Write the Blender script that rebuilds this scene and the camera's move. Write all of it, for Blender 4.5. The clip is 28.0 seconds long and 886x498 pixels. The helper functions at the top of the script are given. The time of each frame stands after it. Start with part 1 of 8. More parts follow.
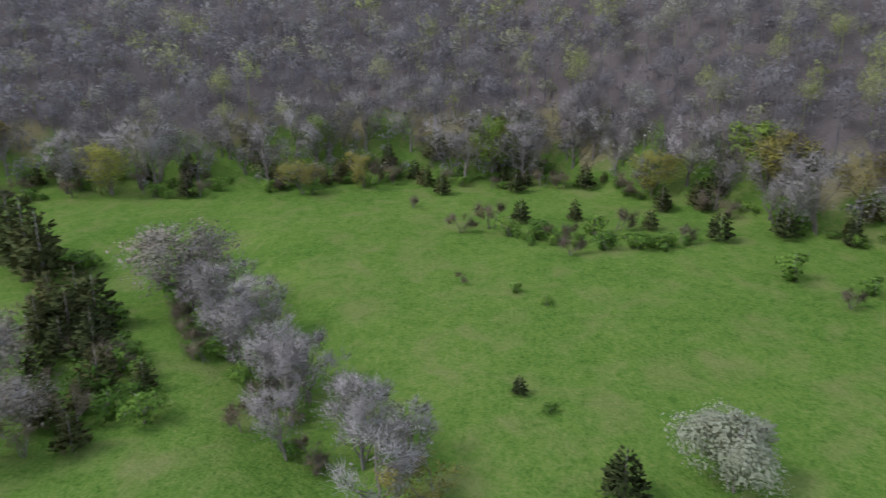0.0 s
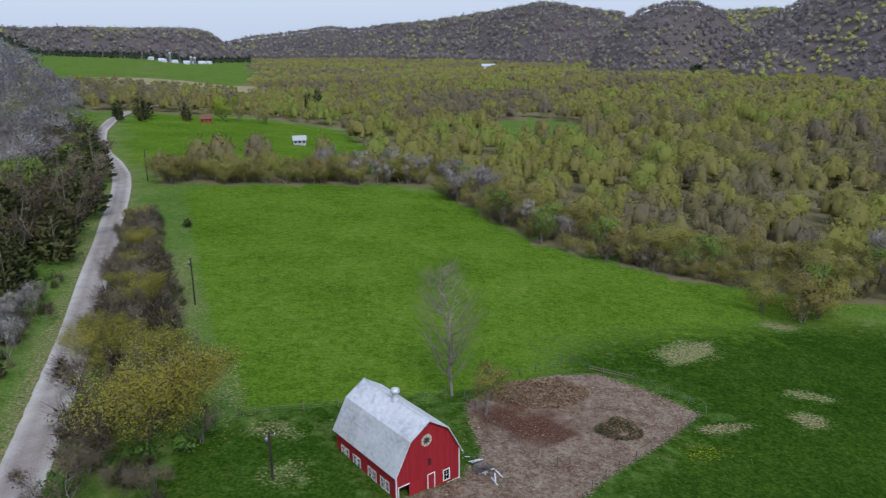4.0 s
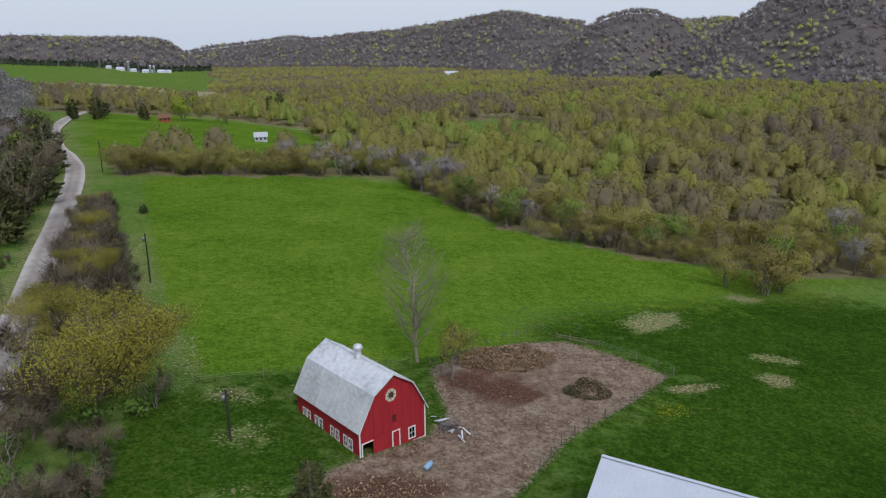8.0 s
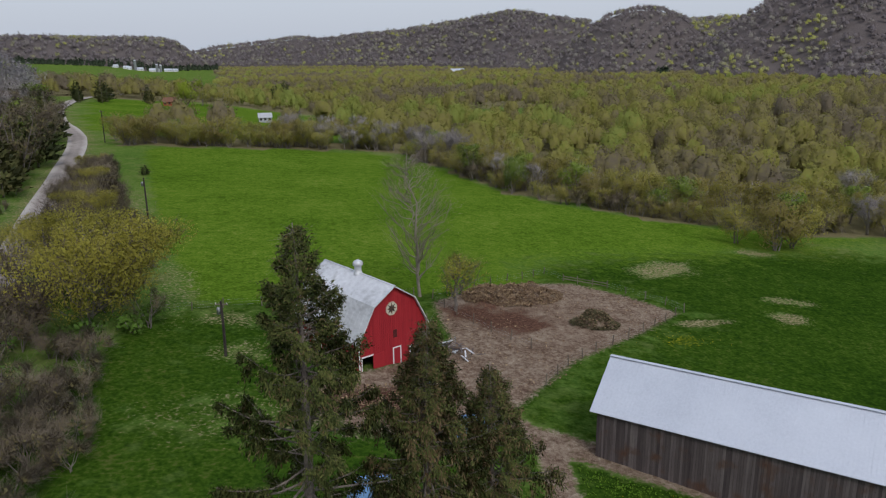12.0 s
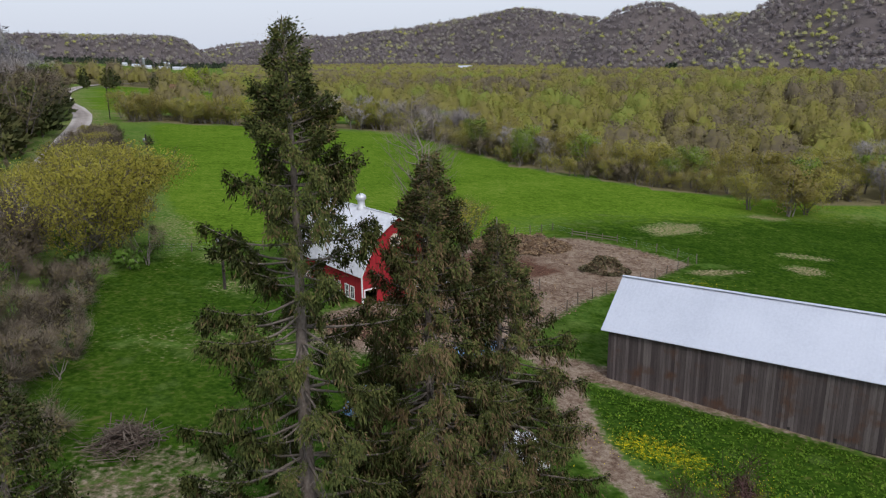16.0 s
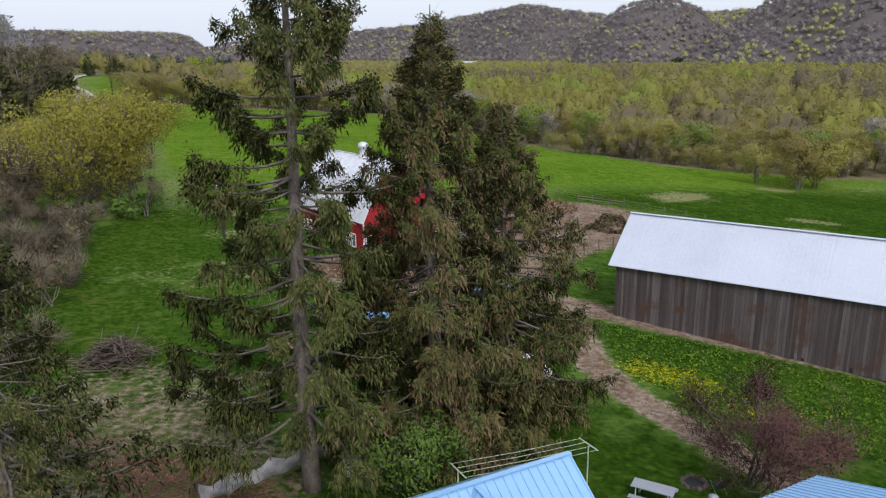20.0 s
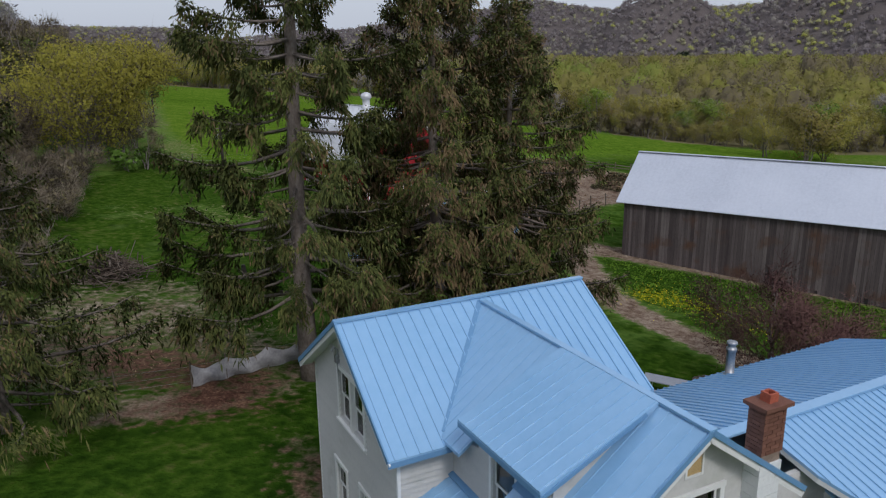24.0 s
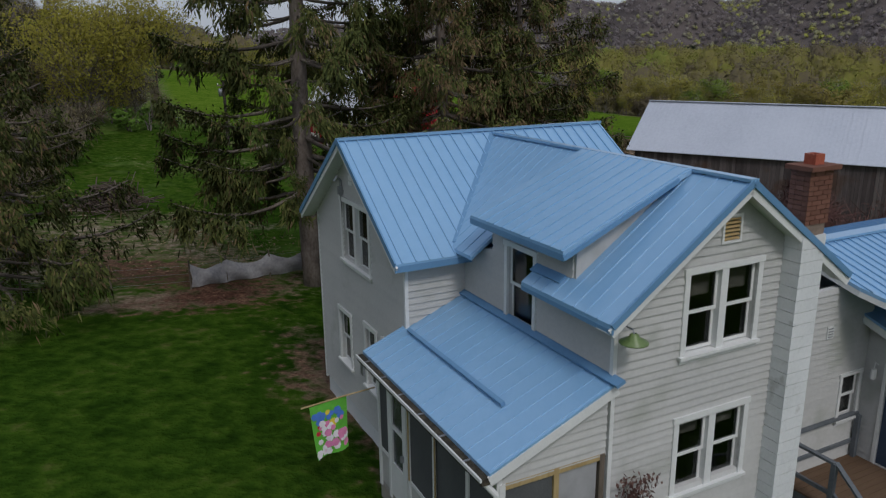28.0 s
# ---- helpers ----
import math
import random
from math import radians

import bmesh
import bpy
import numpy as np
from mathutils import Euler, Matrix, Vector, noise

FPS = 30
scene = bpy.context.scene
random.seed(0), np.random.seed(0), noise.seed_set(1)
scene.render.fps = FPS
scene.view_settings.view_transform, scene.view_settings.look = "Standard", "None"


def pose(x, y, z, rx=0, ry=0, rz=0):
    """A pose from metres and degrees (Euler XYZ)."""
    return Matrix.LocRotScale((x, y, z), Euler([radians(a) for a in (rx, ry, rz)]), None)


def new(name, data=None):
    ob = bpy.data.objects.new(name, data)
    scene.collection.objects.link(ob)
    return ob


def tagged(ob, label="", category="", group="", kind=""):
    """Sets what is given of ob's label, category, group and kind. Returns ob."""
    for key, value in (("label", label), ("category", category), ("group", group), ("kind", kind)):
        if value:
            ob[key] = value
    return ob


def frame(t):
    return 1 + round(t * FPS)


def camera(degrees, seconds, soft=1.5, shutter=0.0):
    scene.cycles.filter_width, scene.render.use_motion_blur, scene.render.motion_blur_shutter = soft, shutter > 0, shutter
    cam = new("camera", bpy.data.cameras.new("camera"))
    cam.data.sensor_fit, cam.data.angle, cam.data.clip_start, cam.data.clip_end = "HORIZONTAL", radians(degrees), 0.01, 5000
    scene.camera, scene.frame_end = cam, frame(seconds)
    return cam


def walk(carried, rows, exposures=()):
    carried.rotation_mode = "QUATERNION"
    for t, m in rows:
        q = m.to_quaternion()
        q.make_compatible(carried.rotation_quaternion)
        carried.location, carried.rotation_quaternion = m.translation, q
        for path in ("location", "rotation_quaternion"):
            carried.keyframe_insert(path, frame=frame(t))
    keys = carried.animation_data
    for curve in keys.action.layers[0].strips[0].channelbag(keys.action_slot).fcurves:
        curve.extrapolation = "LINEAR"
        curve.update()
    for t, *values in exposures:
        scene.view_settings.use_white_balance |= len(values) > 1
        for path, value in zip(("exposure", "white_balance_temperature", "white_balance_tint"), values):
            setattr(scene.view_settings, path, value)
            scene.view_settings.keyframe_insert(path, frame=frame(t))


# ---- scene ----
# ---- the camera and its way: seconds, x, y, z, heading, tilt
cam = camera(61.91, 28.0, soft=1.2, shutter=0.5)
LEAN = -0.68
WAY = [
    (0, 1.99, -2.15, 52.82, 99.69, -16.36),
    (0.1, 1.96, -2.09, 52.80, 98.55, -16.38),
    (0.2, 1.93, -2.03, 52.78, 96.85, -16.40),
    (0.3, 1.90, -1.98, 52.76, 94.05, -16.42),
    (0.5, 1.85, -1.86, 52.72, 87.45, -16.44),
    (1, 1.69, -1.57, 52.65, 74.80, -16.46),
    (1.5, 1.57, -1.28, 52.59, 60.02, -16.47),
    (2, 1.45, -1.04, 52.46, 44.82, -16.40),
    (2.5, 1.18, -0.86, 52.25, 29.58, -16.26),
    (3, 0.63, -0.69, 52.08, 15.05, -16.14),
    (3.5, 0.10, -0.54, 51.97, 6.44, -15.97),
    (4, -0.19, -0.39, 51.87, 2.79, -15.86),
    (4.5, -0.30, -0.33, 51.56, 1.37, -15.67),
    (6.5, -0.15, -0.27, 48.62, 0.37, -15.25),
    (7, -0.10, -0.20, 47.35, 0.19, -15.19),
    (7.5, -0.06, -0.11, 45.94, 0.07, -15.12),
    (8, -0.01, -0.01, 44.45, 0.01, -15.07),
    (8.5, 0.03, 0.06, 42.96, 0.02, -15.02),
    (9, 0.07, 0.08, 41.51, 0.07, -14.98),
    (9.5, 0.10, 0.07, 40.10, 0.13, -14.96),
    (10, 0.13, 0.04, 38.75, 0.19, -14.94),
    (10.5, 0.17, 0.01, 37.46, 0.24, -14.92),
    (11, 0.19, -0.01, 36.22, 0.30, -14.90),
    (11.5, 0.19, -0.00, 35.02, 0.39, -14.87),
    (12, 0.20, 0.04, 33.84, 0.47, -14.84),
    (12.5, 0.20, 0.10, 32.65, 0.52, -14.83),
    (14.5, 0.36, 0.44, 28.62, 0.89, -14.77),
    (15, 0.32, 0.49, 27.67, 0.94, -14.76),
    (15.5, 0.29, 0.54, 26.80, 1.00, -14.76),
    (16, 0.28, 0.57, 25.98, 1.05, -14.75),
    (16.5, 0.29, 0.60, 25.19, 1.08, -14.74),
    (17, 0.30, 0.62, 24.42, 1.13, -14.75),
    (17.5, 0.30, 0.65, 23.69, 1.17, -14.75),
    (18, 0.32, 0.68, 22.99, 1.22, -14.75),
    (18.5, 0.35, 0.69, 22.34, 1.27, -14.76),
    (19, 0.37, 0.71, 21.71, 1.32, -14.78),
    (19.5, 0.37, 0.74, 21.06, 1.37, -14.80),
    (20, 0.36, 0.78, 20.39, 1.43, -14.83),
    (20.5, 0.32, 0.80, 19.75, 1.46, -14.88),
    (21, 0.30, 0.79, 19.13, 1.49, -14.92),
    (21.5, 0.31, 0.77, 18.49, 1.53, -14.92),
    (23.5, 0.35, 0.72, 16.00, 1.73, -14.97),
    (24, 0.36, 0.74, 15.42, 1.80, -15.03),
    (24.5, 0.35, 0.77, 14.86, 1.86, -15.08),
    (25, 0.30, 0.81, 14.33, 1.92, -15.12),
    (25.5, 0.22, 0.84, 13.82, 1.97, -15.15),
    (26, 0.14, 0.85, 13.35, 2.02, -15.18),
    (26.5, 0.12, 0.86, 12.87, 2.05, -15.20),
    (27, 0.14, 0.86, 12.40, 2.10, -15.21),
    (27.5, 0.18, 0.84, 11.95, 2.15, -15.23),
    (28, 0.20, 0.78, 11.52, 2.20, -15.27),
]
EXPOSURES = [(0.0, 0.12, 5900, 10), (2.0, 0.1, 5750, 10), (4.0, -0.15, 5700, 10), (6.5, -0.2, 5950, 10), (8.0, -0.22, 6080, 10), (12.0, -0.4, 6250, 11), (15.0, -0.17, 6300, 12), (18.0, 0.1, 6300, 12), (21.0, 0.17, 6300, 12), (24.0, -0.42, 6200, 12), (28.0, -0.86, 6250, 11)]
walk(cam, [(t, pose(x, y, z, 90 + tilt, 0, turn) @ pose(0, 0, 0, 0, 0, LEAN)) for t, x, y, z, turn, tilt in WAY], EXPOSURES)


# ---- overcast sky and a wide, weak sun
world = bpy.data.worlds.new("overcast_sky")
scene.world = world
world.use_nodes = True
wn, wl = world.node_tree.nodes, world.node_tree.links
wn.clear()
sky = wn.new("ShaderNodeTexSky")
sky.sky_type, sky.sun_disc = "NISHITA", False
sky.sun_elevation, sky.sun_rotation = radians(48), radians(158)
sky.air_density, sky.dust_density, sky.ozone_density = 1.2, 4.0, 2.0
cloud = wn.new("ShaderNodeMix")
cloud.data_type = "RGBA"
cloud.inputs["Factor"].default_value = 0.72
cloud.inputs["B"].default_value = (7.0, 7.5, 8.4, 1)
bgr = wn.new("ShaderNodeBackground")
bgr.inputs["Strength"].default_value = 0.128
wout = wn.new("ShaderNodeOutputWorld")
wl.new(sky.outputs["Color"], cloud.inputs["A"])
wl.new(cloud.outputs["Result"], bgr.inputs["Color"])
wl.new(bgr.outputs["Background"], wout.inputs["Surface"])
sun_data = bpy.data.lights.new("sun", "SUN")
sun_data.energy, sun_data.angle, sun_data.color = 1.9, radians(14), (1.0, 0.96, 0.9)
sun = new("sun", sun_data)
sun.matrix_world = pose(0, 0, 300, 42, 0, 22)

# ---- mesh tools
class Build:
    """Gathers corners and faces, and makes one mesh object of them."""

    def __init__(self):
        self.v, self.q, self.t, self.n, self.poly, self.nr = [], [], [], 0, [], []

    def add(self, v, q=None, t=None, nrm=None):
        v = np.asarray(v, float).reshape(-1, 3)
        if q is not None and len(q):
            self.q.append(np.asarray(q, int) + self.n)
        if t is not None and len(t):
            self.t.append(np.asarray(t, int) + self.n)
        if nrm is not None:
            self.nr.append((self.n, np.asarray(nrm, float)))
        self.v.append(v)
        self.n += len(v)
        return self

    def normals(self):
        """Given shading directions, zero where a face's own is to serve."""
        out = np.zeros((self.n, 3))
        for o, a in self.nr:
            out[o:o + len(a)] = a
        return out

    def box(self, x0, x1, y0, y1, z0, z1):
        v = [(x, y, z) for z in (z0, z1) for x, y in ((x0, y0), (x1, y0), (x1, y1), (x0, y1))]
        return self.add(v, [(0, 3, 2, 1), (4, 5, 6, 7), (0, 1, 5, 4), (1, 2, 6, 5), (2, 3, 7, 6), (3, 0, 4, 7)])

    def beam(self, a, b, w, h, up=(0, 0, 1)):
        """A squared bar from a to b."""
        a, b = Vector(a), Vector(b)
        d = (b - a).normalized()
        up = Vector(up)
        r = d.cross(up)
        r = r.normalized() if r.length > 1e-4 else Vector((1, 0, 0))
        u = r.cross(d)
        v = [p + r * sx * w / 2 + u * sz * h / 2 for p in (a, b) for sx, sz in ((-1, -1), (1, -1), (1, 1), (-1, 1))]
        return self.add(v, [(0, 1, 2, 3), (7, 6, 5, 4), (0, 4, 5, 1), (1, 5, 6, 2), (2, 6, 7, 3), (3, 7, 4, 0)])

    def slab(self, pts, down):
        """A flat plate: the outline pts, thickened by the vector down."""
        n = len(pts)
        top = np.asarray([tuple(p) for p in pts], float)
        self.v.append(np.vstack([top, top + np.asarray(down, float)]))
        o = self.n
        self.n += 2 * n
        self.poly.append([o + i for i in range(n)])
        self.poly.append([o + n + i for i in reversed(range(n))])
        self.q.append(np.array([(o + i, o + n + i, o + n + (i + 1) % n, o + (i + 1) % n) for i in range(n)]))
        return self

    def tube(self, pts, radii, sides=6, cap=True):
        pts = np.asarray([tuple(p) for p in pts], float)
        radii = np.broadcast_to(np.asarray(radii, float), (len(pts),))
        d = np.gradient(pts, axis=0)
        d /= np.linalg.norm(d, axis=1)[:, None] + 1e-9
        ref = np.array([0.0, 0.0, 1.0]) if abs(d[:, 2]).mean() < 0.8 else np.array([1.0, 0.0, 0.0])
        r = np.cross(d, ref)
        r /= np.linalg.norm(r, axis=1)[:, None] + 1e-9
        u = np.cross(r, d)
        an = np.arange(sides) * 2 * np.pi / sides
        v = pts[:, None] + radii[:, None, None] * (np.cos(an)[None, :, None] * r[:, None] + np.sin(an)[None, :, None] * u[:, None])
        k, j = np.meshgrid(np.arange(len(pts) - 1), np.arange(sides), indexing="ij")
        k, j = k.ravel(), j.ravel()
        q = np.stack([k * sides + j, k * sides + (j + 1) % sides, (k + 1) * sides + (j + 1) % sides, (k + 1) * sides + j], 1)
        t = []
        if cap:
            e = (len(pts) - 1) * sides
            t = [(0, i + 1, i) for i in range(1, sides - 1)] + [(e, e + i, e + i + 1) for i in range(1, sides - 1)]
        return self.add(v, q, t)

    def ring(self, profile, sides=16):
        """A turned shape: (radius, height) pairs round the z axis."""
        an = np.arange(sides) * 2 * np.pi / sides
        v = np.array([[(r * np.cos(x), r * np.sin(x), z) for x in an] for r, z in profile])
        q = [(k * sides + j, k * sides + (j + 1) % sides, (k + 1) * sides + (j + 1) % sides, (k + 1) * sides + j)
             for k in range(len(profile) - 1) for j in range(sides)]
        return self.add(v, q)

    def moved(self, m):
        m = np.array(m)
        self.v = [x @ m[:3, :3].T + m[:3, 3] for x in self.v]
        return self

    def data(self, name, mat, smooth=False, tint=None):
        v = np.vstack(self.v) if self.v else np.zeros((0, 3))
        q = np.vstack(self.q) if self.q else np.zeros((0, 4), int)
        t = np.vstack(self.t) if self.t else np.zeros((0, 3), int)
        loops = np.concatenate([q.ravel(), t.ravel()] + [np.array(p) for p in self.poly])
        sizes = np.concatenate([np.full(len(q), 4), np.full(len(t), 3), np.array([len(p) for p in self.poly], int)]).astype(int)
        me = bpy.data.meshes.new(name)
        me.vertices.add(len(v))
        me.vertices.foreach_set("co", v.ravel())
        me.loops.add(len(loops))
        me.loops.foreach_set("vertex_index", loops.astype(np.int32))
        me.polygons.add(len(sizes))
        me.polygons.foreach_set("loop_start", (np.cumsum(sizes) - sizes).astype(np.int32))
        me.polygons.foreach_set("loop_total", sizes.astype(np.int32))
        me.polygons.foreach_set("use_smooth", np.full(len(sizes), bool(smooth or self.nr)))
        if tint is not None:
            at = me.attributes.new("tint", "FLOAT", "POINT")
            at.data.foreach_set("value", np.asarray(tint, np.float32))
        me.update(calc_edges=True)
        me.validate()
        if self.nr:
            own = np.zeros(len(v) * 3, np.float32)
            me.vertex_normals.foreach_get("vector", own)
            nr, own = self.normals(), own.reshape(-1, 3)
            bare = np.abs(nr).sum(1) < 1e-6
            nr[bare] = own[bare]
            at = me.attributes.new("custom_normal", "FLOAT_VECTOR", "POINT")
            at.data.foreach_set("vector", nr.astype(np.float32).ravel())
        if mat:
            me.materials.append(mat)
        return me


def part(name, shape, mat, parent=None, label="", smooth=False):
    """One mesh object of a Build (or of ready mesh data), under a thing or a part."""
    me = shape.data(name, mat, smooth) if isinstance(shape, Build) else shape
    ob = new(name, me)
    if parent:
        ob.parent = parent
    return tagged(ob, label=label) if label else ob


def thing(name, m, label, category, group="", kind=""):
    """The Empty that carries a thing's parts, at its base."""
    ob = new(name)
    ob.empty_display_size = 0.3
    ob.matrix_world = m
    return tagged(ob, label, category, group, kind)


def at_ground(x, y, turn=0.0, sink=0.0):
    return pose(x, y, float(land(x, y)) - sink, 0, 0, turn)


# ---- materials
def material(name, colours, scale=3.0, rough=0.8, bump=0.2, fine=25.0, metal=0.0, object_vary=0.0, island_vary=0.0,
             tint=None, world=False, stretch=(1, 1, 1), detail=6.0, spec=0.3, stain=None, distance=0.02):
    """A procedural surface: a ramp of colours over two scales of noise, with relief from the finer one."""
    mt = bpy.data.materials.new(name)
    mt.use_nodes = True
    n, l = mt.node_tree.nodes, mt.node_tree.links
    bs = n["Principled BSDF"]
    bs.inputs["Roughness"].default_value = rough
    bs.inputs["Metallic"].default_value = metal
    bs.inputs["Specular IOR Level"].default_value = spec
    if world:
        co = n.new("ShaderNodeNewGeometry").outputs["Position"]
    else:
        co = n.new("ShaderNodeTexCoord").outputs["Object"]
    mp = n.new("ShaderNodeMapping")
    mp.inputs["Scale"].default_value = stretch
    l.new(co, mp.inputs["Vector"])
    big, small = n.new("ShaderNodeTexNoise"), n.new("ShaderNodeTexNoise")
    for nd, sc in ((big, scale), (small, fine)):
        nd.inputs["Scale"].default_value = sc
        nd.inputs["Detail"].default_value = detail
        l.new(mp.outputs["Vector"], nd.inputs["Vector"])
    mixn = n.new("ShaderNodeMath")
    mixn.operation = "MULTIPLY_ADD"
    l.new(small.outputs["Fac"], mixn.inputs[0])
    mixn.inputs[1].default_value = 0.45
    half = n.new("ShaderNodeMath")
    half.operation = "MULTIPLY"
    half.inputs[1].default_value = 0.55
    l.new(big.outputs["Fac"], half.inputs[0])
    l.new(half.outputs[0], mixn.inputs[2])
    value = mixn.outputs[0]
    extra = []
    if object_vary:
        extra.append((n.new("ShaderNodeObjectInfo").outputs["Random"], object_vary))
    if island_vary:
        extra.append((n.new("ShaderNodeNewGeometry").outputs["Random Per Island"], island_vary))
    if tint:
        at = n.new("ShaderNodeAttribute")
        at.attribute_name = "tint"
        extra.append((at.outputs["Fac"], tint))
    for socket, amount in extra:
        mad = n.new("ShaderNodeMath")
        mad.operation = "MULTIPLY_ADD"
        l.new(socket, mad.inputs[0])
        mad.inputs[1].default_value = amount
        off = n.new("ShaderNodeMath")
        off.operation = "SUBTRACT"
        l.new(value, off.inputs[0])
        off.inputs[1].default_value = amount / 2
        l.new(off.outputs[0], mad.inputs[2])
        value = mad.outputs[0]
    ramp = n.new("ShaderNodeValToRGB")
    lo, hi = (0.34, 0.66) if not extra else (0.18, 0.82)
    while len(ramp.color_ramp.elements) < len(colours):
        ramp.color_ramp.elements.new(0.5)
    for i, c in enumerate(colours):
        e = ramp.color_ramp.elements[i]
        e.position = lo + (hi - lo) * i / max(1, len(colours) - 1)
        e.color = (*c, 1)
    l.new(value, ramp.inputs["Fac"])
    colour = ramp.outputs["Color"]
    if stain:
        st = n.new("ShaderNodeTexNoise")
        st.inputs["Scale"].default_value = stain[1]
        st.inputs["Detail"].default_value = 8
        l.new(co, st.inputs["Vector"])
        sr = n.new("ShaderNodeMapRange")
        sr.inputs["From Min"].default_value, sr.inputs["From Max"].default_value = stain[2], stain[2] + 0.16
        l.new(st.outputs["Fac"], sr.inputs["Value"])
        mx = n.new("ShaderNodeMix")
        mx.data_type = "RGBA"
        mx.inputs["B"].default_value = (*stain[0], 1)
        l.new(sr.outputs["Result"], mx.inputs["Factor"])
        l.new(colour, mx.inputs["A"])
        colour = mx.outputs["Result"]
    l.new(colour, bs.inputs["Base Color"])
    if bump:
        bp = n.new("ShaderNodeBump")
        bp.inputs["Strength"].default_value = bump
        bp.inputs["Distance"].default_value = distance
        l.new(small.outputs["Fac"], bp.inputs["Height"])
        l.new(bp.outputs["Normal"], bs.inputs["Normal"])
    return mt


def leaf_material(name, colours, tint=None, object_vary=0.0, translucent=0.25, island=0.5):
    mt = material(name, colours, scale=0.6, rough=0.75, bump=0, fine=4.0, object_vary=object_vary, island_vary=island, tint=tint, spec=0.1)
    n, l = mt.node_tree.nodes, mt.node_tree.links
    bs, out = n["Principled BSDF"], n["Material Output"]
    tr = n.new("ShaderNodeBsdfTranslucent")
    l.new(bs.inputs["Base Color"].links[0].from_socket, tr.inputs["Color"])
    mx = n.new("ShaderNodeMixShader")
    mx.inputs["Fac"].default_value = translucent
    l.new(bs.outputs[0], mx.inputs[1])
    l.new(tr.outputs[0], mx.inputs[2])
    l.new(mx.outputs[0], out.inputs["Surface"])
    return mt


M_BLUE = material("blue_roof_metal", [(0.2, 0.39, 0.62), (0.22, 0.415, 0.65), (0.24, 0.435, 0.67)], scale=0.4, rough=0.3, bump=0.015, fine=5, spec=0.75)
M_BLUE.node_tree.nodes["Principled BSDF"].inputs["Coat Weight"].default_value = 0.5
M_BLUE.node_tree.nodes["Principled BSDF"].inputs["Coat Roughness"].default_value = 0.2
M_BLUE_TRIM = material("blue_trim_metal", [(0.12, 0.26, 0.45), (0.15, 0.3, 0.5)], scale=2, rough=0.45, bump=0.03, fine=20)
M_SIDING = material("white_siding", [(0.42, 0.425, 0.42), (0.5, 0.5, 0.49), (0.56, 0.56, 0.545)], scale=0.7, rough=0.55, bump=0.05, fine=14, object_vary=0.12,
                    stain=((0.36, 0.37, 0.34), 0.9, 0.58))
M_WHITE = material("white_paint", [(0.66, 0.67, 0.67), (0.76, 0.77, 0.76)], scale=2, rough=0.5, bump=0.05, fine=30)
M_SHEATH = material("wall_sheathing", [(0.3, 0.28, 0.25), (0.38, 0.35, 0.3)], scale=2)
# near-black: indoor shade painted as a colour; also the fire ring's ash
M_DARK = material("shade_and_ash_black", [(0.02, 0.02, 0.022), (0.035, 0.033, 0.03)], scale=1)
M_RED = material("red_barn_boards", [(0.24, 0.012, 0.02), (0.33, 0.018, 0.026), (0.4, 0.03, 0.035)], scale=0.8, rough=0.7, bump=0.25, fine=12,
                 stretch=(3, 3, 0.35), object_vary=0.25, stain=((0.2, 0.02, 0.022), 0.5, 0.62))
M_GALV = material("weathered_galvanised_roof", [(0.44, 0.45, 0.47), (0.62, 0.63, 0.66), (0.74, 0.75, 0.78)], scale=0.35, rough=0.5, bump=0.05, fine=3, metal=0.35,
                  stretch=(0.5, 0.5, 1), stain=((0.2, 0.18, 0.17), 0.33, 0.62), detail=9)
M_SHEDROOF = material("shed_roof_metal", [(0.5, 0.53, 0.6), (0.56, 0.59, 0.66), (0.6, 0.63, 0.7)], scale=0.2, rough=0.42, bump=0.02, fine=5, metal=0.35)
M_PLANK = material("weathered_grey_boards", [(0.04, 0.031, 0.032), (0.09, 0.073, 0.072), (0.18, 0.155, 0.148)], scale=0.9, rough=0.9, bump=0.5, fine=14,
                   stretch=(4, 4, 0.3), object_vary=0.38, stain=((0.09, 0.05, 0.034), 0.6, 0.54))
M_BRICK = material("red_chimney_brick", [(0.12, 0.055, 0.04), (0.17, 0.078, 0.055), (0.23, 0.11, 0.08)], scale=3, rough=0.9, bump=0.4, fine=30, object_vary=0.35,
                   stain=((0.1, 0.045, 0.035), 2.5, 0.6))
M_MORTAR = material("mortar", [(0.2, 0.15, 0.12), (0.28, 0.22, 0.18)], scale=6)
M_BLOCK = material("white_painted_block", [(0.58, 0.6, 0.61), (0.7, 0.72, 0.73), (0.78, 0.79, 0.8)], scale=1.4, rough=0.8, bump=0.25, fine=22, object_vary=0.1,
                   stain=((0.38, 0.38, 0.36), 3.0, 0.62))
M_POST = material("old_post_wood", [(0.07, 0.055, 0.045), (0.14, 0.115, 0.09), (0.2, 0.17, 0.14)], scale=4, rough=0.9, bump=0.5, fine=25, stretch=(1, 1, 0.15), object_vary=0.3)
M_STEEL = material("dull_steel", [(0.25, 0.26, 0.28), (0.38, 0.39, 0.41)], scale=4, rough=0.45, bump=0.05, metal=0.7)
M_BARK = material("grey_bark", [(0.1, 0.085, 0.075), (0.2, 0.175, 0.155), (0.3, 0.27, 0.245)], scale=1.5, rough=0.95, bump=0.6, fine=9, stretch=(1, 1, 0.4), object_vary=0.3)
M_SPRUCE_BARK = material("spruce_bark", [(0.1, 0.08, 0.07), (0.19, 0.155, 0.135), (0.28, 0.24, 0.215)], scale=3, rough=0.95, bump=0.7, fine=14, stretch=(1, 1, 0.5))
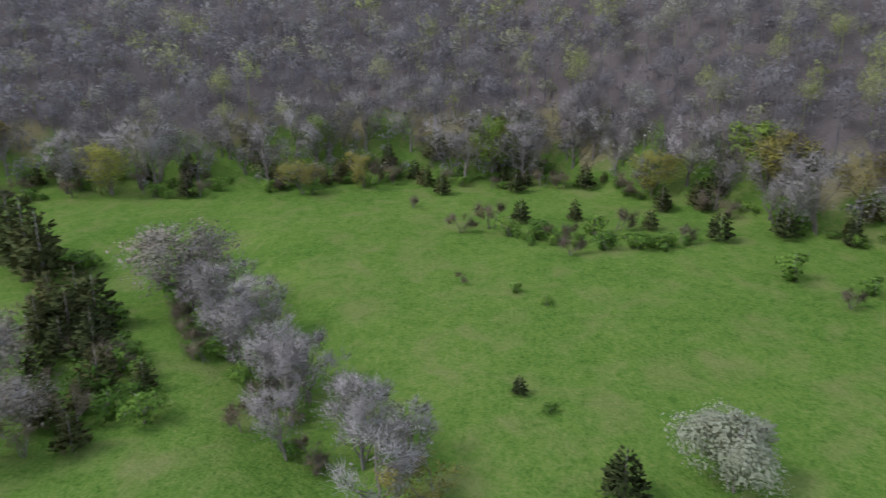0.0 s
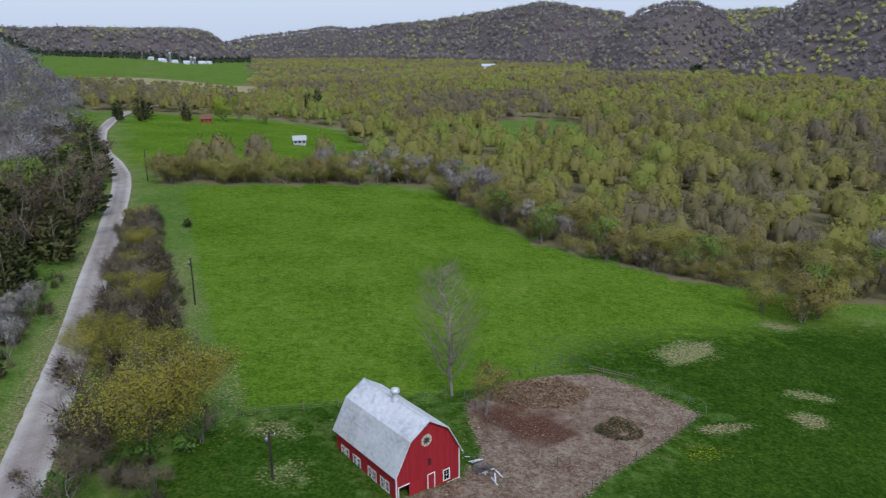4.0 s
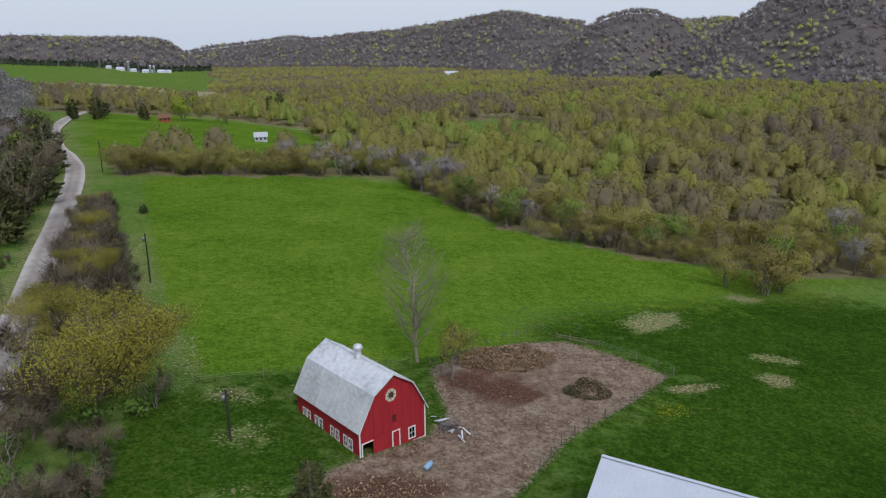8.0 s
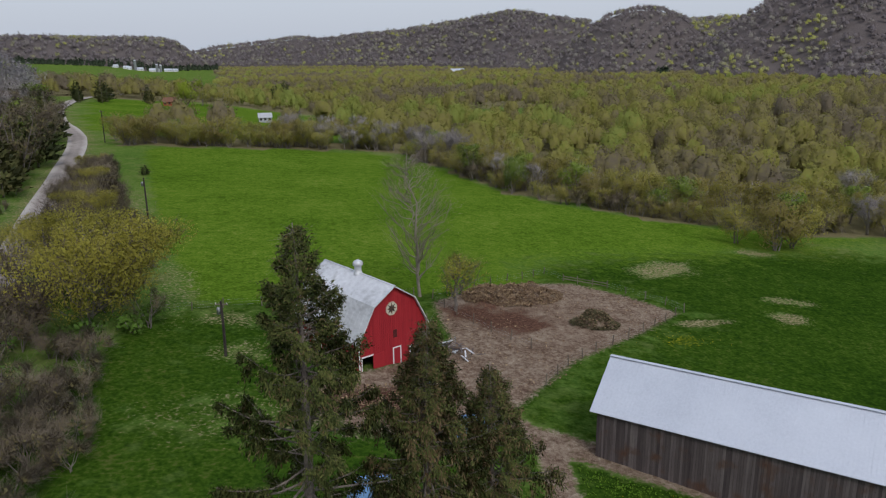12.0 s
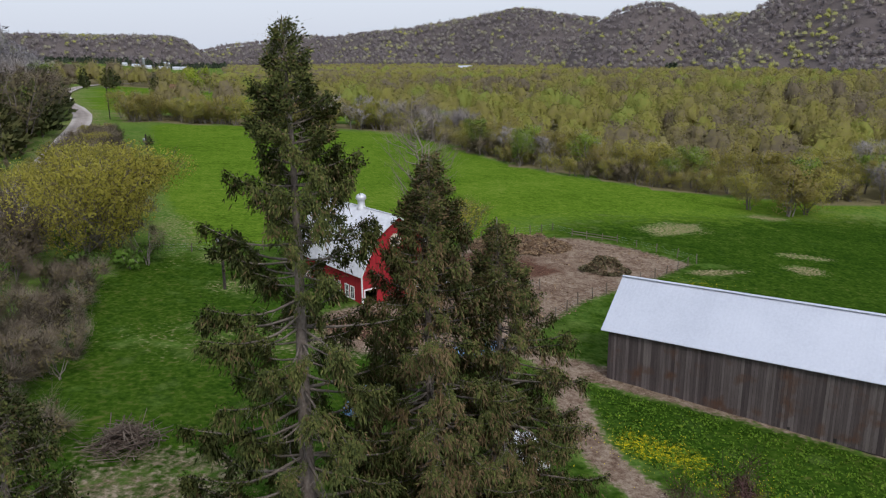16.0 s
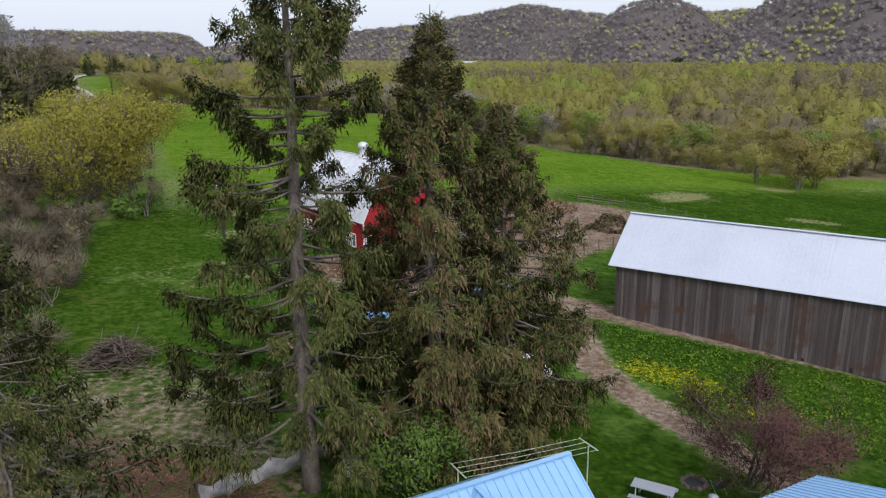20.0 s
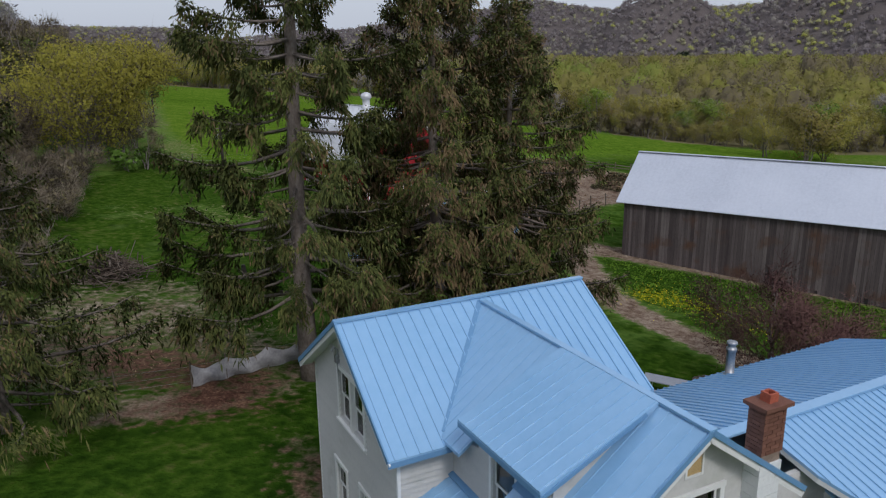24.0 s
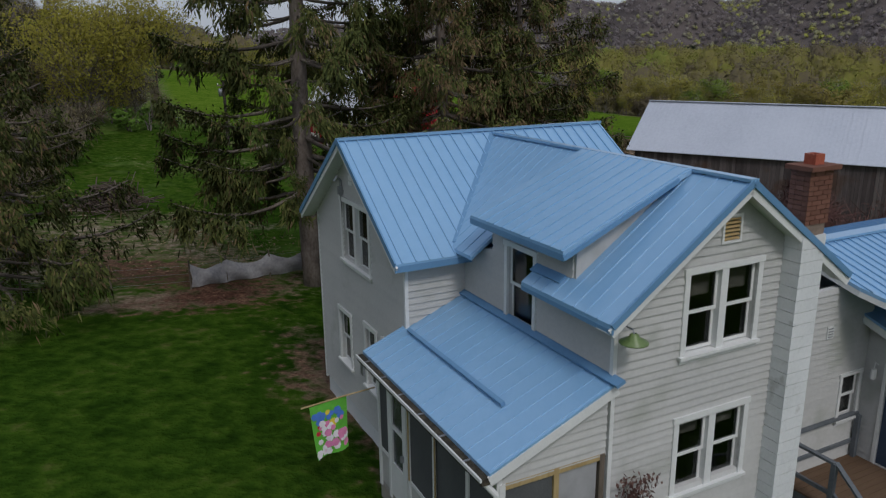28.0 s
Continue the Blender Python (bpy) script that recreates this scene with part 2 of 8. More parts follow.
M_LIMB = material("dark_spruce_limb", [(0.08, 0.065, 0.056), (0.15, 0.125, 0.108), (0.22, 0.19, 0.165)], scale=3, rough=0.95, bump=0.6, fine=14)
M_ROAD = material("gravel_road", [(0.2, 0.17, 0.155), (0.27, 0.235, 0.215), (0.37, 0.335, 0.31), (0.47, 0.44, 0.41)], scale=0.35, rough=0.95, bump=0.3, fine=5, world=True, distance=0.02, tint=0.5)


def glass_material():
    mt = bpy.data.materials.new("window_glass")
    mt.use_nodes = True
    n, l = mt.node_tree.nodes, mt.node_tree.links
    bs = n["Principled BSDF"]
    bs.inputs["Base Color"].default_value = (0.22, 0.23, 0.24, 1)
    bs.inputs["Roughness"].default_value = 0.04
    bs.inputs["Transmission Weight"].default_value = 1.0
    bs.inputs["IOR"].default_value = 1.45
    return mt


M_GLASS = glass_material()

# ---- the lie of the land: s runs across the valley (to the river), a along it (with the road)
def across(x, y):
    return x * 0.908 + y * 0.419, -x * 0.419 + y * 0.908


def plan(s, a):
    return s * 0.908 - a * 0.419, s * 0.419 + a * 0.908


def soft(v):
    v = np.clip(v, 0, 1)
    return v * v * (3 - 2 * v)


FOOT_A = [-400, -60, 30, 80, 118, 150, 190, 240, 420, 560, 900]
FOOT_S = [-215, -208, -198, -178, -110, -70, -40, -30, -30, -34, -240]
# bluffs round the valley, one behind another: bearing, foot and crest distance, height of the crest
BLUFFS = (
    ((-60, -29, -20.6, -19.5, -18.5, -16.8), (2200, 2200, 2200, 2230, 2260, 2300), (2550, 2550, 2560, 2560, 2570, 2600), (85, 87, 82, 68, 32, -12)),
    ((-19.5, -18.4, -16.9, -13.7, -10.9, -9.25, -6.75, -3.4, -0.9, 1.6, 4.1, 5.8, 7.5, 9.1, 11, 17, 20.4, 60, 120), (2400, 2380, 2350, 2300, 2200, 2150, 2050, 1900, 1800, 1700, 1620, 1580, 1540, 1500, 1520, 1520, 1500, 1450, 1400),
     (3000, 3000, 3000, 2950, 2850, 2800, 2700, 2500, 2350, 2250, 2150, 2100, 2050, 2000, 2000, 2000, 2000, 1950, 1900), (-10, 42, 57, 74, 91, 80, 92, 98, 110, 121, 135, 132, 117, 106, 100, 100, 104, 104, 104)),
    ((7.6, 9.1, 11.1, 12.3, 13.9, 15.5, 17, 18.2, 19.4, 21), (1330, 1260, 1215, 1200, 1190, 1190, 1195, 1200, 1215, 1250), (1560, 1520, 1490, 1480, 1470, 1470, 1480, 1490, 1510, 1560), (-15, 45, 82, 99, 107, 104, 89, 66, 44, -15)),
    ((17.6, 18.7, 20.1, 21.5, 22.5, 24.5, 26, 30, 45, 90, 180), (1130, 1080, 1040, 1020, 1010, 1000, 990, 980, 950, 900, 900), (1400, 1370, 1340, 1330, 1320, 1320, 1320, 1320, 1320, 1320, 1320), (-15, 36, 66, 89, 103, 116, 124, 132, 136, 140, 140)),
)


def wave(x, y, k):
    """Gentle rolling unevenness, about -1 to 1."""
    return (np.sin(x * k + 1.3) * np.cos(y * k * 0.83 + 0.4) + 0.6 * np.sin(x * k * 1.9 - y * k * 1.5 + 2.1)
            + 0.35 * np.sin(x * k * 3.7 + y * k * 4.1)) / 1.95


def land(x, y):
    """Height of the ground, without the small unevenness of its surface."""
    x, y = np.asarray(x, float), np.asarray(y, float)
    s, a = across(x, y)
    sv = np.clip(s, -20, 130)
    z = 1.5 + 0.02 * np.clip(a, -150, 420) - 0.085 * sv + 1.7 * np.exp(-(x ** 2 + (y - 8) ** 2) / 900)
    z = z - 4.0 * soft((s - 60) / 60) * soft((a - 250) / 300)
    # meadow beyond the road, the wooded bluff above it
    z = z + 0.055 * np.clip(-20 - s, 0, 260)
    up = np.interp(a, FOOT_A, FOOT_S) - s
    z = z + 98 * (1 - np.exp(-np.clip(up, 0, None) / 135)) * soft(up / 25 + 0.1) * (1 + 0.1 * wave(x, y, 0.013))
    # gully below the meadow
    g = (x + 78) * 0.55 - (y + 33) * 0.835
    along = -(x + 78) * 0.835 - (y + 33) * 0.55
    z = z - 3.0 * np.exp(-(g / 9) ** 2) * soft((along + 60) / 40) * soft((110 - along) / 40)
    return np.maximum(z, bluff(x, y, z))


def bluff(x, y, low):
    """Height of the bluffs' flanks over the valley floor at the height low."""
    r, az = np.hypot(x, y), np.degrees(np.arctan2(x, y))
    best = low - 50.0
    for k, (bearing, foot, crest, top) in enumerate(BLUFFS):
        n, f, t = (np.interp(az, bearing, v) for v in (foot, crest, top))
        n = n + 50 * np.sin(az * 0.62 + 2 * k)
        q = (r - n) / (f - n)
        rise = soft(q) ** 1.1 + 0.11 * wave(x, y, 0.0085) * soft(q * 2) * (1 - soft(q))
        inside_ = (az > bearing[0]) & (az < bearing[-1]) & (q > 0)
        best = np.maximum(best, np.where(inside_, low + (t - low) * rise, low - 50.0))
    return best


def on_bluff(x, y, least=1.5):
    """Where the ground belongs to a bluff's flank that faces the valley."""
    x, y = np.asarray(x, float), np.asarray(y, float)
    near_ = 1.5 + 0.02 * 420 - 0.085 * np.clip(across(x, y)[0], -20, 130) - 4.0
    near_ = near_ + 0.055 * np.clip(-20 - across(x, y)[0], 0, 260)
    return (np.hypot(x, y) > 900) & (bluff(x, y, near_) > near_ + least)

# ---- ground: one sheet out to the bluffs, finer near the farm
def lines(lo, hi, step, grow, end0, end1):
    v = list(np.arange(lo, hi + step / 2, step))
    d, x = step, hi
    while x < end1:
        d = min(d * grow, 40.0)
        x += d
        v.append(x)
    d, x = step, lo
    while x > end0:
        d = min(d * grow, 40.0)
        x -= d
        v.insert(0, x)
    return np.array(v)


ROAD_S = [-24.0, -20.4, -19.2, -18.2, -17.1, -16.1, -15.2, -13.9, -12.9, -11.8, -10.2, -9.2, -8.2, -8.2, -11.6, -14.6, -18.3, -18.2, -15.5, -13.2, -6.0, 0.0, 26.0]
ROAD_A = [-400, 50, 67, 78, 89, 100, 115, 135, 153, 177, 206, 225, 258, 277, 304, 320, 364, 395, 430, 460, 505, 530, 610]


def road_centre(a):
    return np.interp(a, ROAD_A, ROAD_S)


def near_line(x, y, pts):
    """Distance from a chain of straight stretches."""
    best = np.full(np.shape(x), 1e9)
    for (x0, y0), (x1, y1) in zip(pts, pts[1:]):
        dx, dy = x1 - x0, y1 - y0
        t = np.clip(((x - x0) * dx + (y - y0) * dy) / (dx * dx + dy * dy), 0, 1)
        best = np.minimum(best, np.hypot(x - x0 - t * dx, y - y0 - t * dy))
    return best


def inside(x, y, ring):
    hit = np.zeros(np.shape(x), bool)
    for (x0, y0), (x1, y1) in zip(ring, ring[1:] + ring[:1]):
        cut = ((y0 > y) != (y1 > y)) & (x < (x1 - x0) * (y - y0) / (y1 - y0 + 1e-12) + x0)
        hit ^= cut
    return hit


def area(x, y, ring, edge):
    """1 inside a ring, falling to 0 over the edge's width about its outline."""
    d = near_line(x, y, ring + ring[:1])
    return np.where(inside(x, y, ring), soft(0.5 + d / edge), soft(0.5 - d / edge))


def spot(x, y, cx, cy, rx, ry, turn=0.0):
    c, s = math.cos(radians(turn)), math.sin(radians(turn))
    u, v = (x - cx) * c + (y - cy) * s, -(x - cx) * s + (y - cy) * c
    return soft(1.45 - 1.15 * np.hypot(u / rx, v / ry) + 0.3 * wave(x, y, 0.55) + 0.2 * wave(y, x, 1.7))


YARD = [(-2, 99), (4, 106), (12, 111.5), (20, 113.5), (27, 109), (33.5, 102), (26, 92.5), (14.5, 80), (7.5, 68), (2, 60), (-8, 60), (-14, 66), (-12.5, 70), (-2, 79), (0.5, 85), (-1, 92)]
FIELD = [plan(7.5, 97), plan(20, 94.5), plan(38, 94.5), plan(62, 96), plan(86, 84), plan(105, 70), plan(180, 40), plan(210, 95), plan(150, 110), plan(128, 128), plan(114, 144), plan(102, 160), plan(97, 184), plan(97.5, 220), plan(97, 243), plan(85, 255), plan(60, 260), plan(11.5, 257), plan(8.4, 187), plan(7.2, 142)]
WEEDS = [(9.5, 57), (10.2, 48), (14, 41.5), (18, 38), (26, 33), (40, 25), (46, 38), (31, 49.5), (22, 54), (14, 57)]
DRIVE = [(4, 66), (9, 60), (9.2, 52), (9.3, 46), (10.6, 42), (13, 37.5), (17, 31), (24, 22), (34, 10)]
SHED_TRACK = [(9, 60.5), (16, 57), (22, 54), (30, 50), (44, 41)]
EAST = [(7.5, 66), (13, 78), (25, 92), (33, 102), (26, 109), (12, 111), (0, 106), (14, 122), (40, 144), (80, 152), (145, 105), (130, 20), (60, 0), (34, 14), (24, 36), (46, 38), (31, 52), (20, 58)]
GARDEN = [(-22, 40), (-14, 39), (-9, 34), (-5, 31), (-6, 26), (-10, 26), (-16, 25), (-24, 30)]


def valley_wood(x, y):
    """Where the river wood stands: 1 in it."""
    s, a = across(x, y)
    edge = np.interp(a, [-400, 20, 95, 112, 128, 144, 160, 184, 243, 300, 420, 480, 520], [230, 215, 176, 150, 130, 117, 105, 99, 98, 104, 112, 122, -20])
    w = s > edge + 3 * np.sin(a * 0.21) + 2 * np.sin(a * 0.53)
    hedge = (a > 260) & (a < 292 + 5 * np.sin(s * 0.2)) & (s > 3)
    w = w | hedge | ((a > 505) & (s > -60) & (s < 130))
    # clearings among the trees
    for cx, cy, rx, ry in ((38, 478, 30, 66), (-118, 475, 45, 20), (170, 1215, 60, 12), (330, 640, 30, 12), (-260, 1500, 150, 50)):
        w = w & (((x - cx) / rx) ** 2 + ((y - cy) / ry) ** 2 > 1)
    r, az = np.hypot(x, y), np.degrees(np.arctan2(x, y))
    open_field = (az < -16.6 + 0.5 * np.sin(r * 0.01)) & (r > 900)
    return w & (r < 2350) & ~open_field


def hill_wood(x, y):
    """Where the bluff's wood stands, left of the road."""
    s, a = across(x, y)
    foot = np.interp(a, FOOT_A, FOOT_S)
    return (s < foot - 1 + 4 * np.sin(a * 0.13) + 3 * np.sin(a * 0.37)) & (s > foot - 600) & (a > -300) & (a < 800)


def heap_height(x, y):
    """Straw heap at the back of the barnyard and a rotting mound before it."""
    ridge = 1.7 * spot(x, y, 9.5, 103.5, 8.0, 4.2, 18) * (0.7 + 0.45 * wave(x, y, 1.3))
    return np.clip(ridge, 0, None) + 1.7 * spot(x, y, 19.8, 94, 2.8, 1.7, 0)


def build_ground():
    xs, ys = lines(-42, 46, 0.85, 1.06, -4700, 4700), lines(8, 118, 0.85, 1.06, -2500, 4800)
    X, Y = np.meshgrid(xs, ys)
    x, y = X.ravel(), Y.ravel()
    z = land(x, y)
    s, a = across(x, y)
    near = np.exp(-(np.hypot(x, y - 60) / 160) ** 2)
    z += near * (0.05 * wave(x, y, 0.9) + 0.04 * wave(y, x, 2.3))
    yard = area(x, y, YARD, 3.0)
    z += yard * (0.12 * wave(x, y, 1.9)) - 0.1 * yard
    z += heap_height(x, y)
    r = np.abs(s - road_centre(a))
    on_road = soft((6.0 - r) / 3.0) * (a > -150) * (a < 600)
    flat = land(*plan(road_centre(a), a))
    z = z * (1 - on_road) + flat * on_road
    nx, ny = len(xs), len(ys)
    j, i = np.meshgrid(np.arange(ny - 1), np.arange(nx - 1), indexing="ij")
    k = (j * nx + i).ravel()
    b = Build().add(np.stack([x, y, z], 1), np.stack([k, k + 1, k + nx + 1, k + nx], 1))
    me = b.data("ground", M_GROUND, smooth=True)
    wood = np.clip(valley_wood(x, y) + (hill_wood(x, y) & (s < np.interp(a, FOOT_A, FOOT_S) - 17 - 5 * np.sin(a * 0.2))) + on_bluff(x, y), 0, 1).astype(float)
    drive = np.maximum(soft((1.9 - near_line(x, y, DRIVE)) / 1.2), 0.85 * soft((3.0 - near_line(x, y, SHED_TRACK)) / 1.6))
    verge = soft((7.5 - r) / 4) * 0.55 * (a > 40)
    straw = np.max([area(x, y, GARDEN, 4) * 0.1, 0.58 * spot(x, y, 38.5, 127, 9.5, 5.0, 40), 0.62 * spot(x, y, 50, 103, 3.6, 3.2), 0.5 * spot(x, y, 54, 112, 5, 2.4),
                    0.6 * spot(x, y, 36, 98, 6, 1.6, 20), 0.7 * spot(x, y, 62, 146, 5, 3), verge, 0.36 * spot(x, y, -23, 76, 4, 4), 0.4 * spot(x, y, -27, 86, 5, 3),
                    0.34 * spot(x, y, -38, 98, 4, 16, 20), 0.42 * spot(x, y, -60, 140, 3.5, 40, 24), 0.24 * spot(x, y, -18, 62, 12, 6, 20), 0.36 * spot(x, y, -14, 92, 9, 4, 30)], axis=0)
    soil = np.max([yard, drive, 0.5 * area(x, y, GARDEN, 5), 0.5 * spot(x, y, -8, 62, 9, 4, 0), 0.45 * spot(x, y, -16, 40, 8, 2.2, -10), 0.62 * spot(x, y, -2.7, 18.4, 1.7, 6.0, 30), 0.7 * spot(x, y, -9.5, 25.5, 5, 1.6, 35)], axis=0)
    lush = np.maximum(area(x, y, FIELD, 5) * (1 - straw) * (1 - 0.95 * soft((s - 46) / 22) * soft((130 - a) / 45)), 0 * x)
    az_, r_ = np.degrees(np.arctan2(x, y)), np.hypot(x, y)
    far_field = np.maximum(0.36 * ((az_ < -16.0) & (az_ > -40) & (r_ > 1010) & (r_ < 2300)), 0.8 * ((s > -8) & (s < 112) & (a > 300) & (a < 500)))
    paddock = 0.62 * area(x, y, [(-34, 30), (-16, 38), (-5, 40), (0, 60), (-14, 66), (-12, 72), (-22, 90), (-36, 86), (-40, 60)], 6) * (1 - straw)
    strip = 0.25 * soft((s + 14) / 6) * soft((16 - s) / 4) * soft((a - 60) / 30) * soft((262 - a) / 20)
    lush = np.max([lush, far_field], axis=0)
    gold = np.max([0.5 * spot(x, y, 13.6, 46, 4.5, 2.6, -30), 0.42 * spot(x, y, 18, 40.5, 4.0, 2.2, -30), 0.3 * spot(x, y, 31, 90, 4, 2, 40)], axis=0)
    # where the darkened lawn green lies; by the house it includes painted spruce shade
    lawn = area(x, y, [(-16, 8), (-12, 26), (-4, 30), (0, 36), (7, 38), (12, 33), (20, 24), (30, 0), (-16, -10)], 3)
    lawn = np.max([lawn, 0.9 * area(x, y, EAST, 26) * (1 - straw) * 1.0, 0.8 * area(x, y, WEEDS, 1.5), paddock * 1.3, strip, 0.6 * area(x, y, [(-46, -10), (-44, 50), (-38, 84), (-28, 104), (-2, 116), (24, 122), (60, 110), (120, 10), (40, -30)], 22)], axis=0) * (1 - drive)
    pale = np.max([0.9 * ((az_ < -16.0) & (az_ > -27) & (r_ > 880) & (r_ < 1020)), 0.45 * (np.hypot((x + 118) / 45, (y - 475) / 20) < 1), 1.0 * ((y > 1440) & (y < 1560) & (x < -100) & (x > -420)), 0.9 * (np.hypot((x - 170) / 60, (y - 1215) / 12) < 1)], axis=0)
    for name, vals in (("cover", (soil, wood, lush)), ("marks", (straw, gold, lawn)), ("tilth", (pale, (0.72 * spot(x, y, 6, 93.5, 9, 5, -30) + 0.3 * spot(x, y, 12, 97, 12, 8, -20) + 0.8 * spot(x, y, -6.5, 66.5, 7.5, 4.2, 15)) * yard + 0.62 * spot(x, y, -12.0, 28.5, 8, 2.6, -20) + 0.5 * spot(x, y, -2.9, 18.4, 1.9, 6.0, 30) + 0.42 * spot(x, y, -9.0, 24.6, 4.5, 1.5, 30), ((hill_wood(x, y) & (s < np.interp(a, FOOT_A, FOOT_S) - 22)) | on_bluff(x, y)).astype(float)))):
        at = me.attributes.new(name, "FLOAT_COLOR", "POINT")
        at.data.foreach_set("color", np.stack([*vals, np.ones(len(x))], 1).astype(np.float32).ravel())
    ob = new("ground", me)
    return tagged(ob, "grass, soil and woodland floor of a rolling river valley", "ground", kind="structure")


def ground_material():
    mt = bpy.data.materials.new("valley_ground")
    mt.use_nodes = True
    n, l = mt.node_tree.nodes, mt.node_tree.links
    bs = n["Principled BSDF"]
    bs.inputs["Roughness"].default_value = 0.95
    bs.inputs["Specular IOR Level"].default_value = 0.0
    pos = n.new("ShaderNodeNewGeometry").outputs["Position"]

    def noise_at(sc, det=6, dist=0.0):
        nd = n.new("ShaderNodeTexNoise")
        nd.inputs["Scale"].default_value, nd.inputs["Detail"].default_value, nd.inputs["Distortion"].default_value = sc, det, dist
        l.new(pos, nd.inputs["Vector"])
        return nd.outputs["Fac"]

    def ramp(fac, cols, lo=0.33, hi=0.67):
        r = n.new("ShaderNodeValToRGB")
        while len(r.color_ramp.elements) < len(cols):
            r.color_ramp.elements.new(0.5)
        for i, c in enumerate(cols):
            r.color_ramp.elements[i].position = lo + (hi - lo) * i / (len(cols) - 1)
            r.color_ramp.elements[i].color = (*c, 1)
        l.new(fac, r.inputs["Fac"])
        return r.outputs["Color"]

    def maths(op, a, b):
        m = n.new("ShaderNodeMath")
        m.operation = op
        for i, v in enumerate((a, b)):
            if isinstance(v, (int, float)):
                m.inputs[i].default_value = v
            else:
                l.new(v, m.inputs[i])
        return m.outputs[0]

    def blend(fac, a, b):
        m = n.new("ShaderNodeMix")
        m.data_type = "RGBA"
        l.new(fac, m.inputs["Factor"])
        l.new(a, m.inputs["A"])
        l.new(b, m.inputs["B"])
        return m.outputs["Result"]

    def ragged(mask, speck, amount=0.55):
        """A soft mask with an edge broken up by noise."""
        v = maths("ADD", mask, maths("MULTIPLY", maths("SUBTRACT", speck, 0.5), amount * 2))
        mr = n.new("ShaderNodeMapRange")
        mr.interpolation_type = "SMOOTHSTEP"
        mr.inputs["From Min"].default_value, mr.inputs["From Max"].default_value = 0.22, 0.78
        l.new(v, mr.inputs["Value"])
        return maths("MULTIPLY", mr.outputs["Result"], maths("GREATER_THAN", mask, 0.02))

    masks = {}
    for name in ("cover", "marks", "tilth"):
        at = n.new("ShaderNodeAttribute")
        at.attribute_name = name
        sp = n.new("ShaderNodeSeparateColor")
        l.new(at.outputs["Color"], sp.inputs["Color"])
        masks[name] = sp.outputs
    fine, mid, big, grain, knot = noise_at(2.6, 8), noise_at(0.45, 7), noise_at(0.05, 6), noise_at(9, 8), noise_at(1.25, 5)
    tuft = maths("ADD", maths("ADD", maths("MULTIPLY", fine, 0.35), maths("MULTIPLY", knot, 0.25)), maths("MULTIPLY", maths("ADD", mid, big), 0.2))
    meadow = ramp(tuft, [(0.05, 0.105, 0.017), (0.085, 0.15, 0.027), (0.12, 0.178, 0.038), (0.175, 0.198, 0.066)], 0.38, 0.64)
    lush = ramp(tuft, [(0.044, 0.088, 0.008), (0.076, 0.142, 0.012), (0.112, 0.18, 0.019), (0.172, 0.212, 0.045)], 0.4, 0.63)
    # lawn green, darkened to carry the shade of the spruces in its colour
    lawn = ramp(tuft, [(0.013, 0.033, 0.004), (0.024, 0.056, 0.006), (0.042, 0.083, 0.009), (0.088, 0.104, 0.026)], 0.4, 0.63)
    floor = ramp(tuft, [(0.13, 0.115, 0.06), (0.165, 0.145, 0.075), (0.19, 0.168, 0.095), (0.14, 0.165, 0.055)], 0.36, 0.66)
    soil = ramp(maths("ADD", maths("MULTIPLY", maths("ADD", fine, grain), 0.28), maths("MULTIPLY", maths("ADD", mid, knot), 0.22)), [(0.085, 0.052, 0.038), (0.155, 0.108, 0.078), (0.225, 0.172, 0.13), (0.31, 0.255, 0.195)], 0.4, 0.6)
    muck = ramp(maths("ADD", maths("MULTIPLY", fine, 0.5), maths("MULTIPLY", grain, 0.5)), [(0.05, 0.024, 0.019), (0.1, 0.053, 0.038), (0.2, 0.125, 0.08)], 0.38, 0.66)
    straw = ramp(maths("ADD", maths("MULTIPLY", fine, 0.6), maths("MULTIPLY", grain, 0.4)), [(0.09, 0.1, 0.03), (0.17, 0.15, 0.07), (0.25, 0.215, 0.12), (0.32, 0.285, 0.18)], 0.36, 0.66)
    gold = ramp(grain, [(0.06, 0.14, 0.012), (0.1, 0.17, 0.015), (0.45, 0.36, 0.01), (0.6, 0.48, 0.01)], 0.42, 0.6)
    pale = ramp(mid, [(0.24, 0.21, 0.12), (0.33, 0.285, 0.18)])
    leaves = ramp(tuft, [(0.085, 0.072, 0.07), (0.12, 0.103, 0.1), (0.155, 0.135, 0.128)], 0.36, 0.66)
    dry = ramp(tuft, [(0.12, 0.15, 0.04), (0.2, 0.2, 0.085)], 0.36, 0.66)
    worn = n.new("ShaderNodeMapRange")
    worn.inputs["From Min"].default_value, worn.inputs["From Max"].default_value, worn.inputs["To Max"].default_value = 0.5, 0.72, 0.75
    l.new(noise_at(0.13, 7, 0.6), worn.inputs["Value"])
    colour = blend(worn.outputs["Result"], meadow, dry)
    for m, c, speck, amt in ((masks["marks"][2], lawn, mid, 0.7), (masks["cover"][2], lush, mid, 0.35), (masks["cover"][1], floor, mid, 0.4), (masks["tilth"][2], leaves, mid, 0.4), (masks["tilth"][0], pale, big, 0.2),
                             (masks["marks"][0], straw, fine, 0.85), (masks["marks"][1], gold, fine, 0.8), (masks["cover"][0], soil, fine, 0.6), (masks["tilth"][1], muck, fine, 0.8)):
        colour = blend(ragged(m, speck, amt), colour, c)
    l.new(colour, bs.inputs["Base Color"])
    bp = n.new("ShaderNodeBump")
    bp.inputs["Strength"].default_value, bp.inputs["Distance"].default_value = 0.9, 0.4
